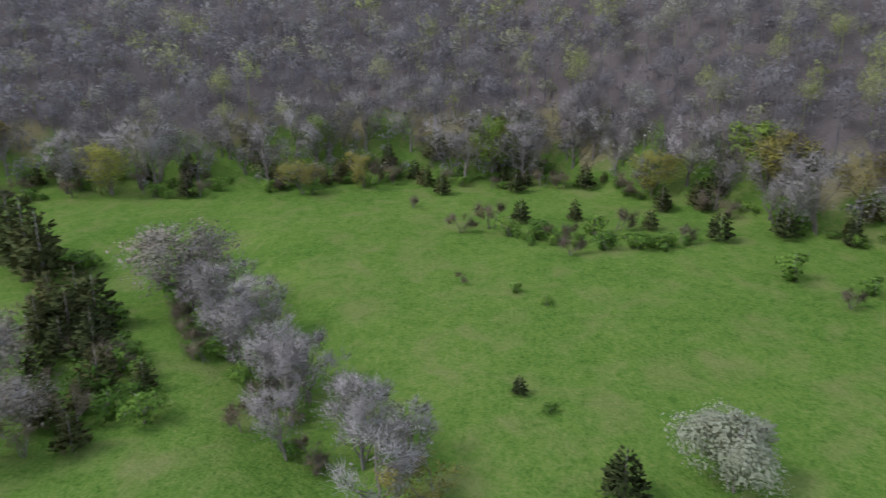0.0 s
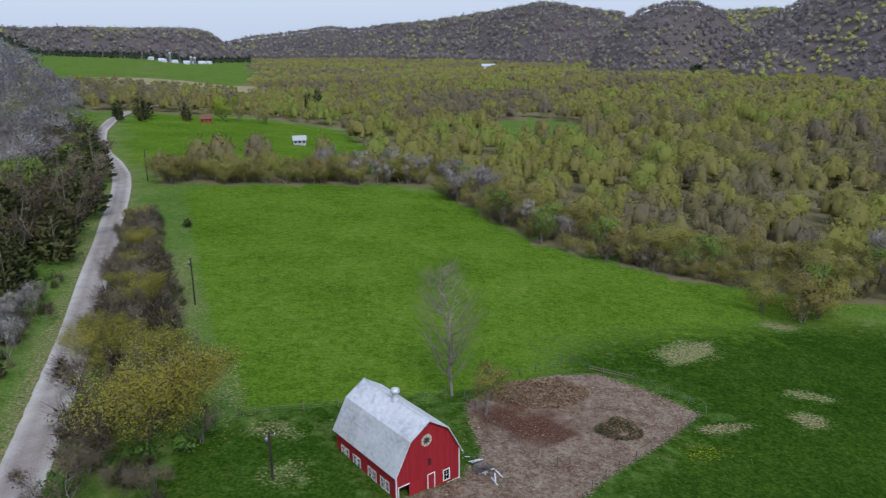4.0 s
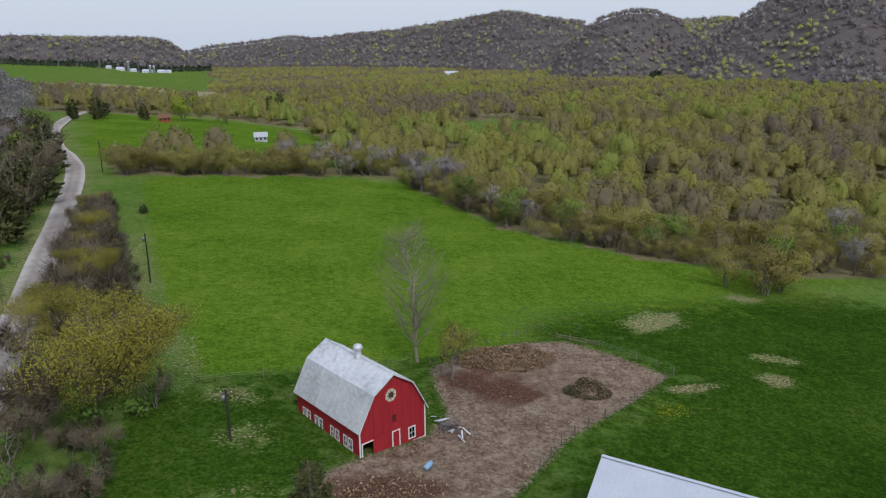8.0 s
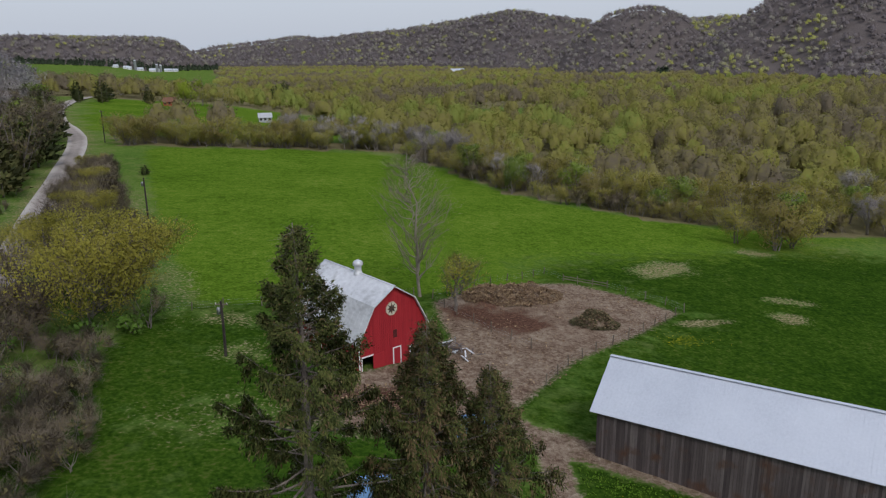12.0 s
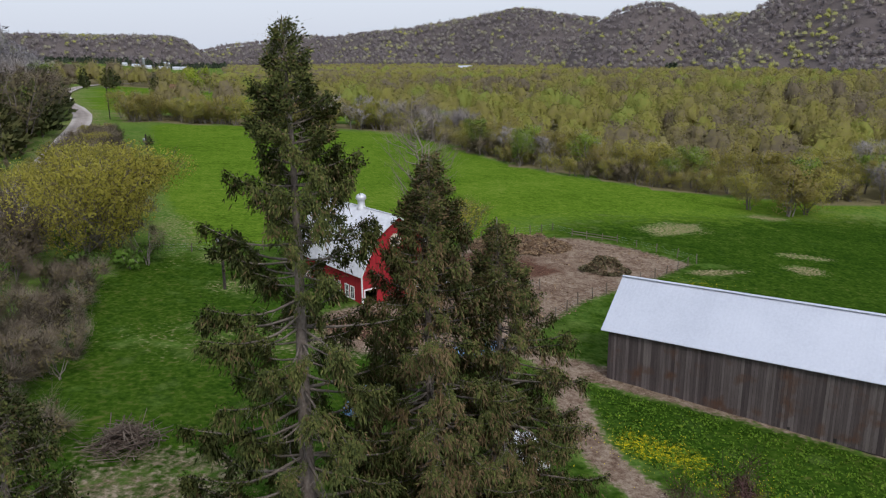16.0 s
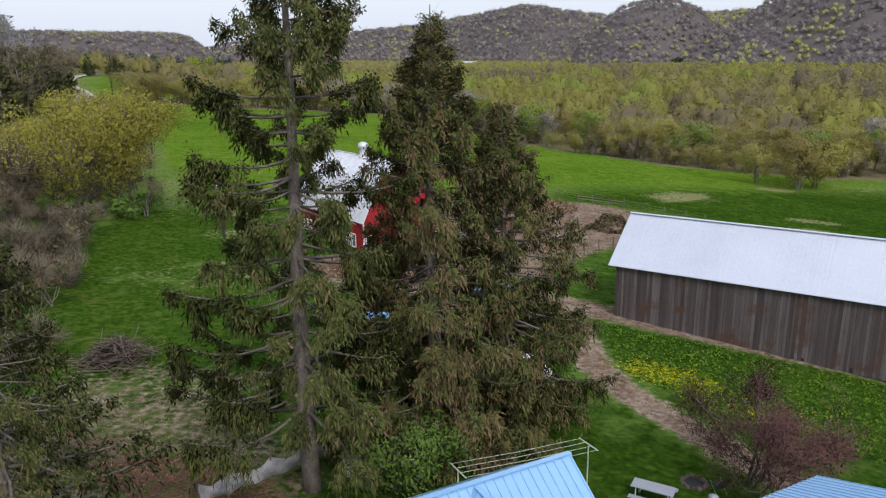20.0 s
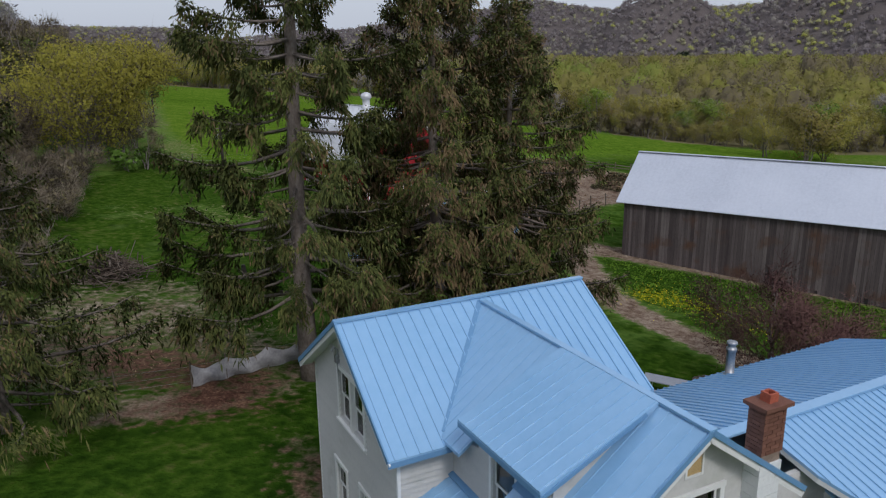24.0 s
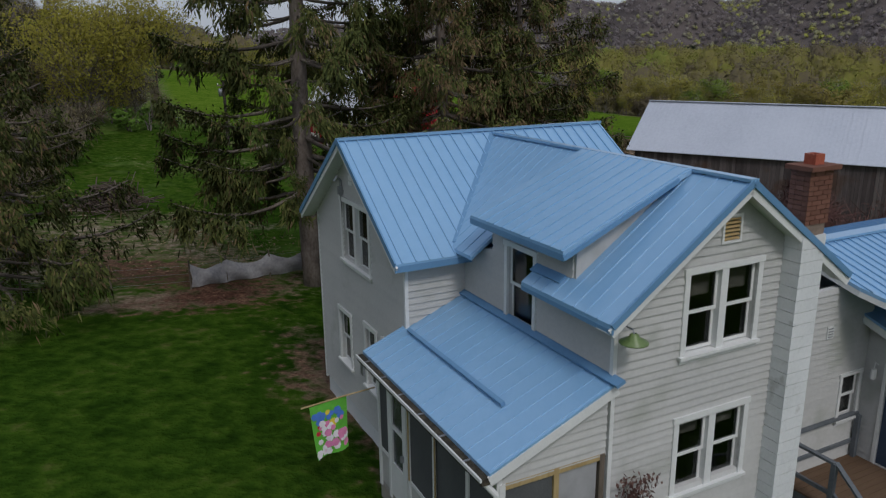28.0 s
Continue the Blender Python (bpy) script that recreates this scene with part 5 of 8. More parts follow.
wing_r = Wall("y", XR, 1)
siding(house, wing_r, lambda z: (YE, YS), BASE_Z + 0.12, 7.95, [], course=0.4)
# gable vent with slats
b = Build()
for z0_, z1_, u0_, u1_ in ((8.68, 8.72, 3.46, 3.86), (9.08, 9.12, 3.46, 3.86), (8.72, 9.08, 3.46, 3.5), (8.72, 9.08, 3.82, 3.86)):
    wing_e.box(b, u0_, u1_, -0.03, 0.05, z0_, z1_)
vent = part("gable_vent", b, M_WHITE, house, "louvred gable vent")
for k in range(6):
    z_ = 8.745 + k * 0.06
    part("slat", Build().beam((3.5, YE - 0.02, z_), (3.82, YE - 0.02, z_), 0.05, 0.012, up=(0, -0.7, 1)), M_YELLOWWOOD, vent)
# corner boards
for cx, cy, zt in ((X0, YS, 7.75), (X0, YN, 7.75), (XL, YE, 7.85), (XR, YE, 7.85)):
    part("corner_board", Build().box(cx - 0.035, cx + 0.035, cy - 0.035, cy + 0.035, BASE_Z, zt), M_WHITE, house)
# near-black boxes behind the windows, the shade of unlit rooms put into colour
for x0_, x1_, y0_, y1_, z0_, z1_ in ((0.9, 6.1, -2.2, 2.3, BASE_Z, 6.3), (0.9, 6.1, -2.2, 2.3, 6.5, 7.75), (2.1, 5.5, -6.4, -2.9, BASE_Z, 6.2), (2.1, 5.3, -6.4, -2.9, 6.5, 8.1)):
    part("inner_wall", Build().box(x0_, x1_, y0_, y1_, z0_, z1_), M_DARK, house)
part("foundation", Build().box(X0 + 0.03, X1 - 0.03, YS + 0.03, YN - 0.03, BASE_Z - 1.6, BASE_Z + 0.12).box(XL + 0.03, XR - 0.03, YE + 0.03, YS, BASE_Z - 1.6, BASE_Z + 0.118), M_BLOCK, house,
     "grey block foundation")

# roofs
roof_plane(house, [(0, -HW, ZE), (6.683, -HW, ZE), (6.683, 0, ZR), (0, 0, ZR)], (0, 1))
roof_plane(house, [(0, 3.05, ZR - M_SLOPE * 3.05), (6.683, 3.05, ZR - M_SLOPE * 3.05), (6.683, 0, ZR), (0, 0, ZR)], None)
cap(house, (-0.01, 0, ZR + 0.01), (6.69, 0, ZR + 0.01))
ze_w = ZW - W_SLOPE * HWW
# its slope is cut back where the wall runs up into the dormer
CUT0, CUT1, CUTX = -5.06, -3.42, XL + 0.1
for ya, yb, xa in ((-YW, CUT0, XW - HWW), (CUT0, CUT1, CUTX), (CUT1, 0, XW - HWW)):
    za = ZW - W_SLOPE * (XW - xa)
    roof_plane(house, [(xa, ya, za), (XW, ya, ZW), (XW, yb, ZW), (xa, yb, za)], (1, 0), high=0.016)
roof_plane(house, [(XW + HWW, -YW, ze_w), (XW, -YW, ZW), (XW, 0, ZW), (XW + HWW, 0, ze_w)], (1, 0))
cap(house, (XW, -YW - 0.01, ZW + 0.01), (XW, -0.12, ZW + 0.01), name="wing_ridge_cap")
# valley flashing between main roof and wing
va, vb = Vector((1.34, -2.62, ZE + 0.19)), Vector((3.6, -0.13, ZR - 0.07))
part("valley_flashing", Build().beam(va, vb, 0.12, 0.02, up=(-0.3, -0.5, 1)), M_BLUE_TRIM, house)
# dormer on the wing's slope
D0, D1, ZD = -3.45, -6.19, 8.69
roof_plane(house, [(1.2, D0, ZD), (1.2, D1, ZD), (3.56, D1, ZW + 0.03), (3.56, D0, ZW + 0.03)], (1, 0), name="dormer_roof", high=0.02)
for yy in (D0 - 0.17, D1 + 0.22):
    b = Build()
    zt = lambda x: ZD - 0.08 + (ZW + 0.03 - ZD) / 2.36 * (x - 1.2)
    zb = lambda x: 7.92 + W_SLOPE * (x - XW + HWW) - 0.02
    meet = 1.58
    while meet < 3.5 and zt(meet) > zb(meet) + 0.01:
        meet += 0.02
    b.slab([(1.58, yy - 0.04, zb(1.58)), (meet, yy - 0.04, zb(meet)), (1.58, yy - 0.04, zt(1.58))], (0, 0.08, 0))
    part("dormer_cheek", b, M_SIDING, house)
part("dormer_fascia", Build().beam((1.21, D0, ZD - 0.1), (1.21, D1, ZD - 0.1), 0.03, 0.1), M_BLUE_TRIM, house)
part("dormer_fascia", Build().beam((1.2, D1 - 0.015, ZD - 0.11), (3.3, D1 - 0.015, ZW - 0.12), 0.03, 0.07), M_BLUE_TRIM, house)
part("flashing", Build().beam((1.5, CUT0 + 0.03, 8.13), (1.5, CUT0 - 0.75, 8.13), 0.2, 0.03, up=(-0.6, 0, 1)), M_BLUE_TRIM, house)
# eaves and barge boards
part("soffit", Build().box(X0 - 0.3, X1 + 0.3, -HW + 0.03, YS - 0.03, ZE - 0.13, ZE - 0.09), M_WHITE, house)
part("fascia", Build().beam((0, -HW + 0.01, ZE - 0.1), (XL, -HW + 0.01, ZE - 0.1), 0.03, 0.12), M_BLUE_TRIM, house)
for yy, zz in ((-HW, ZE), (3.05, ZR - M_SLOPE * 3.05)):
    part("barge_board", Build().beam((0.02, yy, zz - 0.12), (0.02, 0, ZR - 0.12), 0.035, 0.14, up=(0, -yy, 1)), M_WHITE, house)
    part("barge_trim", Build().beam((-0.01, yy, zz - 0.015), (-0.01, 0, ZR - 0.015), 0.03, 0.11, up=(0, -yy, 1)), M_BLUE_TRIM, house)
    part("soffit", Build().beam((0.17, yy * 0.98, zz - 0.13), (0.17, 0, ZR - 0.15), 0.3, 0.03, up=(0, -yy, 1)), M_WHITE, house)
for sg in (-1, 1):
    xe = XW + sg * HWW
    part("barge_board", Build().beam((xe, -YW + 0.03, ze_w - 0.13), (XW, -YW + 0.03, ZW - 0.13), 0.14, 0.035, up=(0, 1, 0)), M_WHITE, house)
    part("barge_trim", Build().beam((xe, -YW - 0.005, ze_w - 0.02), (XW, -YW - 0.005, ZW - 0.02), 0.1, 0.03, up=(0, 1, 0)), M_BLUE_TRIM, house)
    part("soffit", Build().beam((xe, -YW + 0.18, ze_w - 0.14), (XW, -YW + 0.18, ZW - 0.15), 0.3, 0.03, up=(-sg * 0.5, 0, 1)), M_WHITE, house)
part("fascia", Build().beam((XW - HWW + 0.01, -YW, ze_w - 0.1), (XW - HWW + 0.01, CUT0, ze_w - 0.1), 0.03, 0.07), M_BLUE_TRIM, house)

# enclosed porch along the wing
PZ1, PZ0, PX0 = 6.95, 6.10, -0.52
PY0, PY1 = -2.42, -7.08
porch_roof = roof_plane(house, [(PX0, PY0, PZ0), (PX0, PY1, PZ0), (XL, PY1, PZ1), (XL, PY0, PZ1)], (1, 0), spacing=0.3, name="porch_roof", high=0.016)
ps = (PZ1 - PZ0) / (XL - PX0)
part("snow_guard", Build().beam((0.28, -2.75, PZ0 + ps * 0.8 + 0.05), (0.28, -6.1, PZ0 + ps * 0.8 + 0.05), 0.07, 0.07, up=(-ps, 0, 1)), M_BLUE_TRIM, porch_roof)
part("wall_flashing", Build().beam((XL - 0.06, PY0 - 0.1, PZ1 + 0.02), (XL - 0.06, PY1 - 0.12, PZ1 + 0.02), 0.16, 0.05, up=(-ps, 0, 1)), M_BLUE_TRIM, porch_roof)
part("gutter", Build().box(PX0 - 0.12, PX0 + 0.01, PY1, PY0, PZ0 - 0.16, PZ0 - 0.06), M_GUTTER, house, "gutter full of dead leaves")
part("gutter_face", Build().box(PX0 - 0.145, PX0 - 0.12, PY1, PY0, PZ0 - 0.1, PZ0 - 0.045), M_WHITE, house)
for k in range(6):
    part("gutter_strap", Build().box(PX0 - 0.13, PX0 + 0.02, PY1 + 0.5 + k * 0.75, PY1 + 0.53 + k * 0.75, PZ0 - 0.055, PZ0 - 0.045), M_STEEL, house)
part("downspout", Build().tube([(PX0 - 0.05, PY1 + 0.06, PZ0 - 0.15), (PX0 + 0.1, PY1 + 0.02, PZ0 - 0.35), (PX0 + 0.16, PY1 + 0.02, PZ0 - 0.55), (PX0 + 0.16, PY1 + 0.02, BASE_Z)], 0.045, 8), M_WHITE, house)
part("rafter_board", Build().beam((PX0, PY1 + 0.01, PZ0 - 0.12), (XL, PY1 + 0.01, PZ1 - 0.12), 0.03, 0.15, up=(-ps, 0, 1)), M_WHITE, house)
PWX, PWY = -0.3, -6.92
pw = Wall("y", PWX, -1)
top_z = 5.86
part("porch_floor", Build().box(PWX, XL, PWY, YS, BASE_Z - 1.2, BASE_Z + 0.1), M_SHEATH, house)
posts_y = [-6.9, -6.1, -4.98, -3.98, -3.84, -3.1, -2.62]
for py in posts_y:
    part("porch_post", Build().box(PWX - 0.03, PWX + 0.06, py - 0.045, py + 0.045, BASE_Z, top_z + 0.1), M_WHITE, house)
part("top_rail", Build().box(PWX - 0.035, PWX + 0.05, PWY, -2.58, top_z, top_z + 0.16), M_WHITE, house)
for a, e in ((-6.855, -6.145), (-6.055, -5.025), (-4.935, -4.025), (-3.055, -2.665)):
    b = Build()
    pw.box(b, a, e, -0.02, 0.005, BASE_Z + 0.85, top_z)
    part("screen", b, M_SCREEN, house, "dark insect screen")
    b = Build()
    pw.box(b, a, e, -0.05, 0.02, BASE_Z + 0.78, BASE_Z + 0.85)
    part("rail", b, M_WHITE, house)
    b = Build()
    pw.box(b, a, e, -0.04, 0.0, BASE_Z, BASE_Z + 0.78)
    part("porch_panel", b, M_SIDING, house)
for yy in (-5.04, -4.0):
    b = Build()
    pw.box(b, yy - 0.02, yy + 0.02, 0.03, 0.045, BASE_Z + 0.85, top_z)
    part("stop_bead", b, M_YELLOWWOOD, house)
b = Build()
for u0_, u1_, z0_, z1_ in ((-3.8, -3.7, 3.45, 5.82), (-3.24, -3.14, 3.45, 5.82), (-3.7, -3.24, 5.7, 5.82), (-3.7, -3.24, 3.45, 4.15), (-3.7, -3.24, 4.85, 4.93)):
    pw.box(b, u0_, u1_, -0.04, 0.02, z0_, z1_)
door = part("door", b, M_WHITE, house, "white storm door with dark glass")
for z0_, z1_ in ((4.15, 4.85), (4.93, 5.7)):
    b = Build()
    pw.box(b, -3.7, -3.24, -0.015, -0.008, z0_, z1_)
    part("pane", b, M_GLASS, door)
b = Build()
pw.box(b, -3.76, -3.72, 0.02, 0.08, 4.42, 4.54)
part("handle", b, M_STEEL, door)
# near-black box that stands in for the porch's inner shade
part("porch_shade_box", Build().box(0.1, 0.2, -6.5, -2.75, BASE_Z + 0.1, 5.8), M_DARK, house)
# porch end towards the yard
pe = Wall("x", PWY, -1)
siding(house, pe, lambda z: (max(PWX + 0.05, XL - (PZ1 - 0.2 - z) / ps), XL - 0.06) if z > 5.9 else (PWX + 0.05, XL - 0.06), 5.75, 6.72, [])
for u0_, u1_, m_, l_ in ((-0.18, 0.6, M_SCREEN, "sagging dark screen"), (0.7, 1.38, M_PLASTIC, "clouded plastic sheet over a screen")):
    b = Build()
    pe.box(b, u0_, u1_, -0.02, 0.004, 3.5, 5.7)
    part("screen", b, m_, house, l_)
for u_, m_ in ((-0.24, M_WHITE), (0.65, M_YELLOWWOOD), (1.46, M_POST)):
    b = Build()
    pe.box(b, u_ - 0.045, u_ + 0.045, -0.05, 0.035, 3.4, 5.78)
    part("porch_post", b, m_, house)
b = Build()
pe.box(b, -0.25, 1.5, -0.05, 0.03, 5.68, 5.78)
part("top_rail", b, M_YELLOWWOOD, house)

# chimney outside the wing's end: painted block below, bare brick above
chim = part("chimney", Build().box(4.86, 5.32, -7.26, -6.97, BASE_Z - 1.4, 9.7), M_MORTAR, house, "chimney of white-painted block with a bare red brick top")
for k in range(28):
    z0_ = BASE_Z - 0.2 + k * 0.205
    if z0_ + 0.2 > 8.86:
        break
    part("block", Build().box(4.83, 5.35, -7.29, -6.96, z0_, z0_ + 0.196), M_BLOCK, chim)
k, z_ = 0, 8.86
while z_ < 9.66:
    off = 0.0 if k % 2 else 0.11
    for x_ in np.arange(4.83 - off, 5.34, 0.22):
        a, e = max(4.835, x_), min(5.345, x_ + 0.208)
        if e - a > 0.03:
            part("brick", Build().box(a, e, -7.285, -7.19, z_, z_ + 0.066), M_BRICK, chim)
            part("brick", Build().box(a, e, -7.04, -6.945, z_, z_ + 0.066), M_BRICK, chim)
    for y_ in np.arange(-7.19 + (0.0 if k % 2 else 0.02), -7.05, 0.22):
        part("brick", Build().box(4.835, 4.93, -7.186, -7.044, z_, z_ + 0.066), M_BRICK, chim)
        part("brick", Build().box(5.25, 5.345, -7.186, -7.044, z_, z_ + 0.066), M_BRICK, chim)
    z_ += 0.075
    k += 1
part("chimney_cap", Build().slab([(4.76, -7.36, 9.76), (5.42, -7.36, 9.76), (5.42, -6.88, 9.76), (4.76, -6.88, 9.76)], (0, 0, -0.07)), M_BRICK, chim)
b = Build().box(4.99, 5.19, -7.22, -7.19, 9.76, 9.92).box(4.99, 5.19, -7.05, -7.02, 9.76, 9.92).box(4.99, 5.02, -7.19, -7.05, 9.76, 9.92).box(5.16, 5.19, -7.19, -7.05, 9.76, 9.92)
part("flue", b, material("red_flue_tile", [(0.3, 0.07, 0.045), (0.42, 0.12, 0.07)], scale=5), chim, "square red clay flue tile")

# green barn lamp on the wing's corner
lamp = part("wall_lamp", Build().tube([(1.62, YE - 0.03, 7.66), (1.6, YE - 0.18, 7.8), (1.6, YE - 0.34, 7.8), (1.6, YE - 0.37, 7.74)], 0.013, 6), M_STEEL, house, "enamelled green barn lamp on a bent arm")
M_GREENENAMEL = material("green_enamel", [(0.1, 0.16, 0.05), (0.16, 0.23, 0.08)], scale=6, rough=0.35, spec=0.5)
part("shade", Build().ring([(0.03, 7.76), (0.06, 7.74), (0.075, 7.7), (0.2, 7.635), (0.205, 7.62), (0.19, 7.625), (0.03, 7.68)], 20).moved(pose(1.6, YE - 0.37, 0)), M_GREENENAMEL, lamp, smooth=True)
# electric service on the gable
b = Build().tube([(X0 - 0.06, 0.72, 7.9), (X0 - 0.06, 0.72, 8.75), (X0 - 0.14, 0.72, 8.85), (X0 - 0.2, 0.72, 8.75)], 0.035, 8).box(X0 - 0.12, X0, 0.66, 0.78, 8.45, 8.62)
part("service_mast", b, M_STEEL, house, "grey electric service head with wires")
part("meter", Build().box(X0 - 0.1, X0, -0.3, -0.16, 4.55, 4.8), M_STEEL, house)
part("vent_flap", Build().box(X0 - 0.03, X0, 0.1, 0.3, 8.72, 8.95), M_WHITE, house)

# annex on the far side of the wing
annex = thing("house_annex", HOUSE_AT, "single-storey white annex of the farmhouse under a blue metal roof", "house")
AY, AZ = -4.95, 7.65
roof_plane(annex, [(7.55, AY, AZ), (17.1, AY, AZ), (17.1, -0.4, 6.13), (6.3, -0.4, 6.13), (6.3, AY, AZ)], (0, 1), name="roof", spacing=0.23)
roof_plane(annex, [(7.6, AY, AZ), (17.1, AY, AZ), (17.1, -8.4, 6.5), (9.4, -8.4, 6.5), (8.15, -7.35, 6.85), (7.75, -6.4, 7.17)], (0, 1), name="roof", spacing=0.23)
cap(annex, (5.9, AY, AZ + 0.01), (17.1, AY, AZ + 0.01), 0.3, 0.05, M_BLUE)
part("rake_board", Build().beam((7.62, AY, AZ - 0.12), (7.77, -6.4, 7.05), 0.03, 0.13), M_WHITE, annex)
part("rake_board", Build().beam((7.77, -6.4, 7.05), (8.17, -7.35, 6.73), 0.03, 0.13), M_WHITE, annex)
part("rake_board", Build().beam((8.17, -7.35, 6.73), (9.4, -8.4, 6.38), 0.03, 0.13), M_WHITE, annex)
link = Wall("x", -6.0, -1)
LINK_OPEN = [(8.2, 8.72, 4.2, 5.12)]
siding(annex, link, lambda z: (XR, 8.9), BASE_Z - 0.6, 7.05, LINK_OPEN)
sash_window(annex, link, 8.2, 8.72, 4.2, 5.12, trim=0.07)
entry = Wall("y", 8.9, -1)
siding(annex, entry, lambda z: (-8.6, -6.0), BASE_Z - 0.6, 6.3, [(-7.35, -6.5, 3.3, 5.35)])
b = Build()
entry.box(b, -7.42, -7.35, 0, 0.05, 3.2, 5.42)
entry.box(b, -6.5, -6.43, 0, 0.05, 3.2, 5.42)
entry.box(b, -7.35, -6.5, 0, 0.05, 5.35, 5.42)
dr = part("door_frame", b, M_WHITE, annex)
M_BLUEDOOR = material("dark_blue_door", [(0.03, 0.05, 0.09), (0.05, 0.075, 0.12)], scale=2, rough=0.45)
b = Build()
entry.box(b, -7.35, -6.5, -0.06, -0.02, 3.2, 5.35)
d2 = part("door", b, M_BLUEDOOR, annex, "dark blue panelled entry door")
b = Build()
entry.box(b, -7.2, -6.65, -0.02, -0.012, 4.5, 5.2)
part("pane", b, M_GLASS, d2)
part("entry_roof", Build().slab([(8.62, -5.9, 6.42), (11.5, -5.9, 6.42), (11.5, -8.9, 5.4), (8.62, -8.9, 5.4)], (0, 0, -0.07)), M_BLUE, annex)
part("entry_fascia", Build().beam((8.62, -5.9, 6.3), (8.62, -8.9, 5.28), 0.03, 0.14), M_WHITE, annex)
part("annex_inner", Build().box(9.0, 16.8, -8.2, -0.8, BASE_Z - 1.2, 6.0).box(6.5, 9.0, -5.8, -0.8, BASE_Z - 1.2, 6.0), M_SIDING, annex)
part("far_gable", Build().slab([(16.9, -8.2, 6.0), (16.9, AY, 7.5), (16.9, -0.8, 6.0)], (-0.1, 0, 0)), M_SIDING, annex)
for u_ in (7.0, 7.62):
    b = Build()
    link.box(b, u_ - 0.09, u_ + 0.09, 0.0, 0.05, 6.05, 6.3)
    part("wall_vent", b, M_WHITE, annex)
    for k in range(4):
        b = Build()
        link.box(b, u_ - 0.07, u_ + 0.07, 0.05, 0.056, 6.08 + k * 0.055, 6.1 + k * 0.055)
        part("slat", b, M_STEEL, annex)
lamp2 = part("wall_lantern", Build().tube([(8.86, -6.3, 5.35), (8.76, -6.3, 5.42), (8.74, -6.3, 5.3)], 0.012, 6), M_WHITE, annex)
part("lantern_glass", Build().ring([(0.0, 5.3), (0.05, 5.28), (0.06, 5.1), (0.03, 5.06), (0.0, 5.06)], 8).moved(pose(8.74, -6.3, 0)), M_WHITE, lamp2)
stove = part("stove_pipe", Build().ring([(0.17, 5.95), (0.17, 6.02), (0.125, 6.03), (0.125, 6.75), (0.15, 6.76), (0.15, 6.83), (0.11, 6.84), (0.11, 6.95), (0.16, 6.96), (0.15, 7.02), (0.0, 7.05)], 16).moved(pose(11.63, -0.75, 0.22)), M_STEEL, annex, "grey metal stove pipe with a cap", smooth=True)

# deck with stair rail beside the chimney
deck = thing("deck", HOUSE_AT, "grey painted wooden deck with stair rails", "deck")
M_DECKPAINT = material("grey_deck_paint", [(0.1, 0.115, 0.13), (0.16, 0.175, 0.19)], scale=3, rough=0.7, bump=0.2)
M_DECKWOOD = material("brown_deck_boards", [(0.1, 0.06, 0.035), (0.17, 0.11, 0.07)], scale=3, rough=0.8, stretch=(0.3, 3, 1), object_vary=0.3)
for k in range(18):
    part("deck_board", Build().box(6.7, 8.85, -8.6 + k * 0.145, -8.6 + k * 0.145 + 0.137, 3.22, 3.26), M_DECKWOOD, deck)
part("deck_frame", Build().box(6.75, 8.85, -8.55, -6.05, 2.3, 3.22), M_DECKPAINT, deck)
for a_, e_ in (((6.68, -6.1, 4.2), (6.68, -7.1, 4.2)), ((6.72, -7.1, 4.2), (6.2, -8.9, 3.3)), ((6.7, -6.05, 4.22), (8.8, -6.05, 4.22))):
    part("rail", Build().beam(a_, e_, 0.09, 0.05), M_DECKPAINT, deck)
    part("lower_rail", Build().beam((a_[0], a_[1], a_[2] - 0.62), (e_[0], e_[1], e_[2] - 0.62), 0.05, 0.08), M_DECKPAINT, deck)
for px_, py_, pz_ in ((6.68, -6.1, 4.2), (6.68, -7.1, 4.2), (6.2, -8.9, 3.3), (8.75, -6.12, 4.2)):
    part("post", Build().box(px_ - 0.045, px_ + 0.045, py_ - 0.045, py_ + 0.045, 2.2, pz_), M_DECKPAINT, deck)

# ---- the red barn: x across its front, y to the back
BARN_AT = pose(-5.93, 75.9, 0, 0, 0, 40.33)
barn = thing("barn", BARN_AT, "red board barn with a grey metal gambrel roof", "barn")
BW, BL, BZ, BE, BK, BKX, BR = 4.6, 13.4, 0.05, 4.5, 7.95, 2.75, 9.7


def barn_board(x0, x1, lo, y0, y1):
    """An upright board of the gable, cut to the roof's line."""
    def top(x):
        x = abs(x)
        return BR - (BR - BK) * x / BKX if x < BKX else BK - (BK - BE) * (x - BKX) / (BW - BKX)
    z0_, z1_ = top(x0) - 0.05, top(x1) - 0.05
    v = [(x0, y0, lo), (x1, y0, lo), (x1, y0, z1_), (x0, y0, z0_), (x0, y1, lo), (x1, y1, lo), (x1, y1, z1_), (x0, y1, z0_)]
    return Build().add(v, [(0, 1, 2, 3), (7, 6, 5, 4), (0, 4, 5, 1), (1, 5, 6, 2), (2, 6, 7, 3), (3, 7, 4, 0)])


xs_ = np.linspace(-BW, BW, 38)
for a, e in zip(xs_, xs_[1:]):
    lo = 2.42 if -4.3 < (a + e) / 2 < -2.95 else BZ + 0.35
    part("board", barn_board(a + 0.006, e - 0.006, lo, -0.035, 0.0), M_RED, barn)
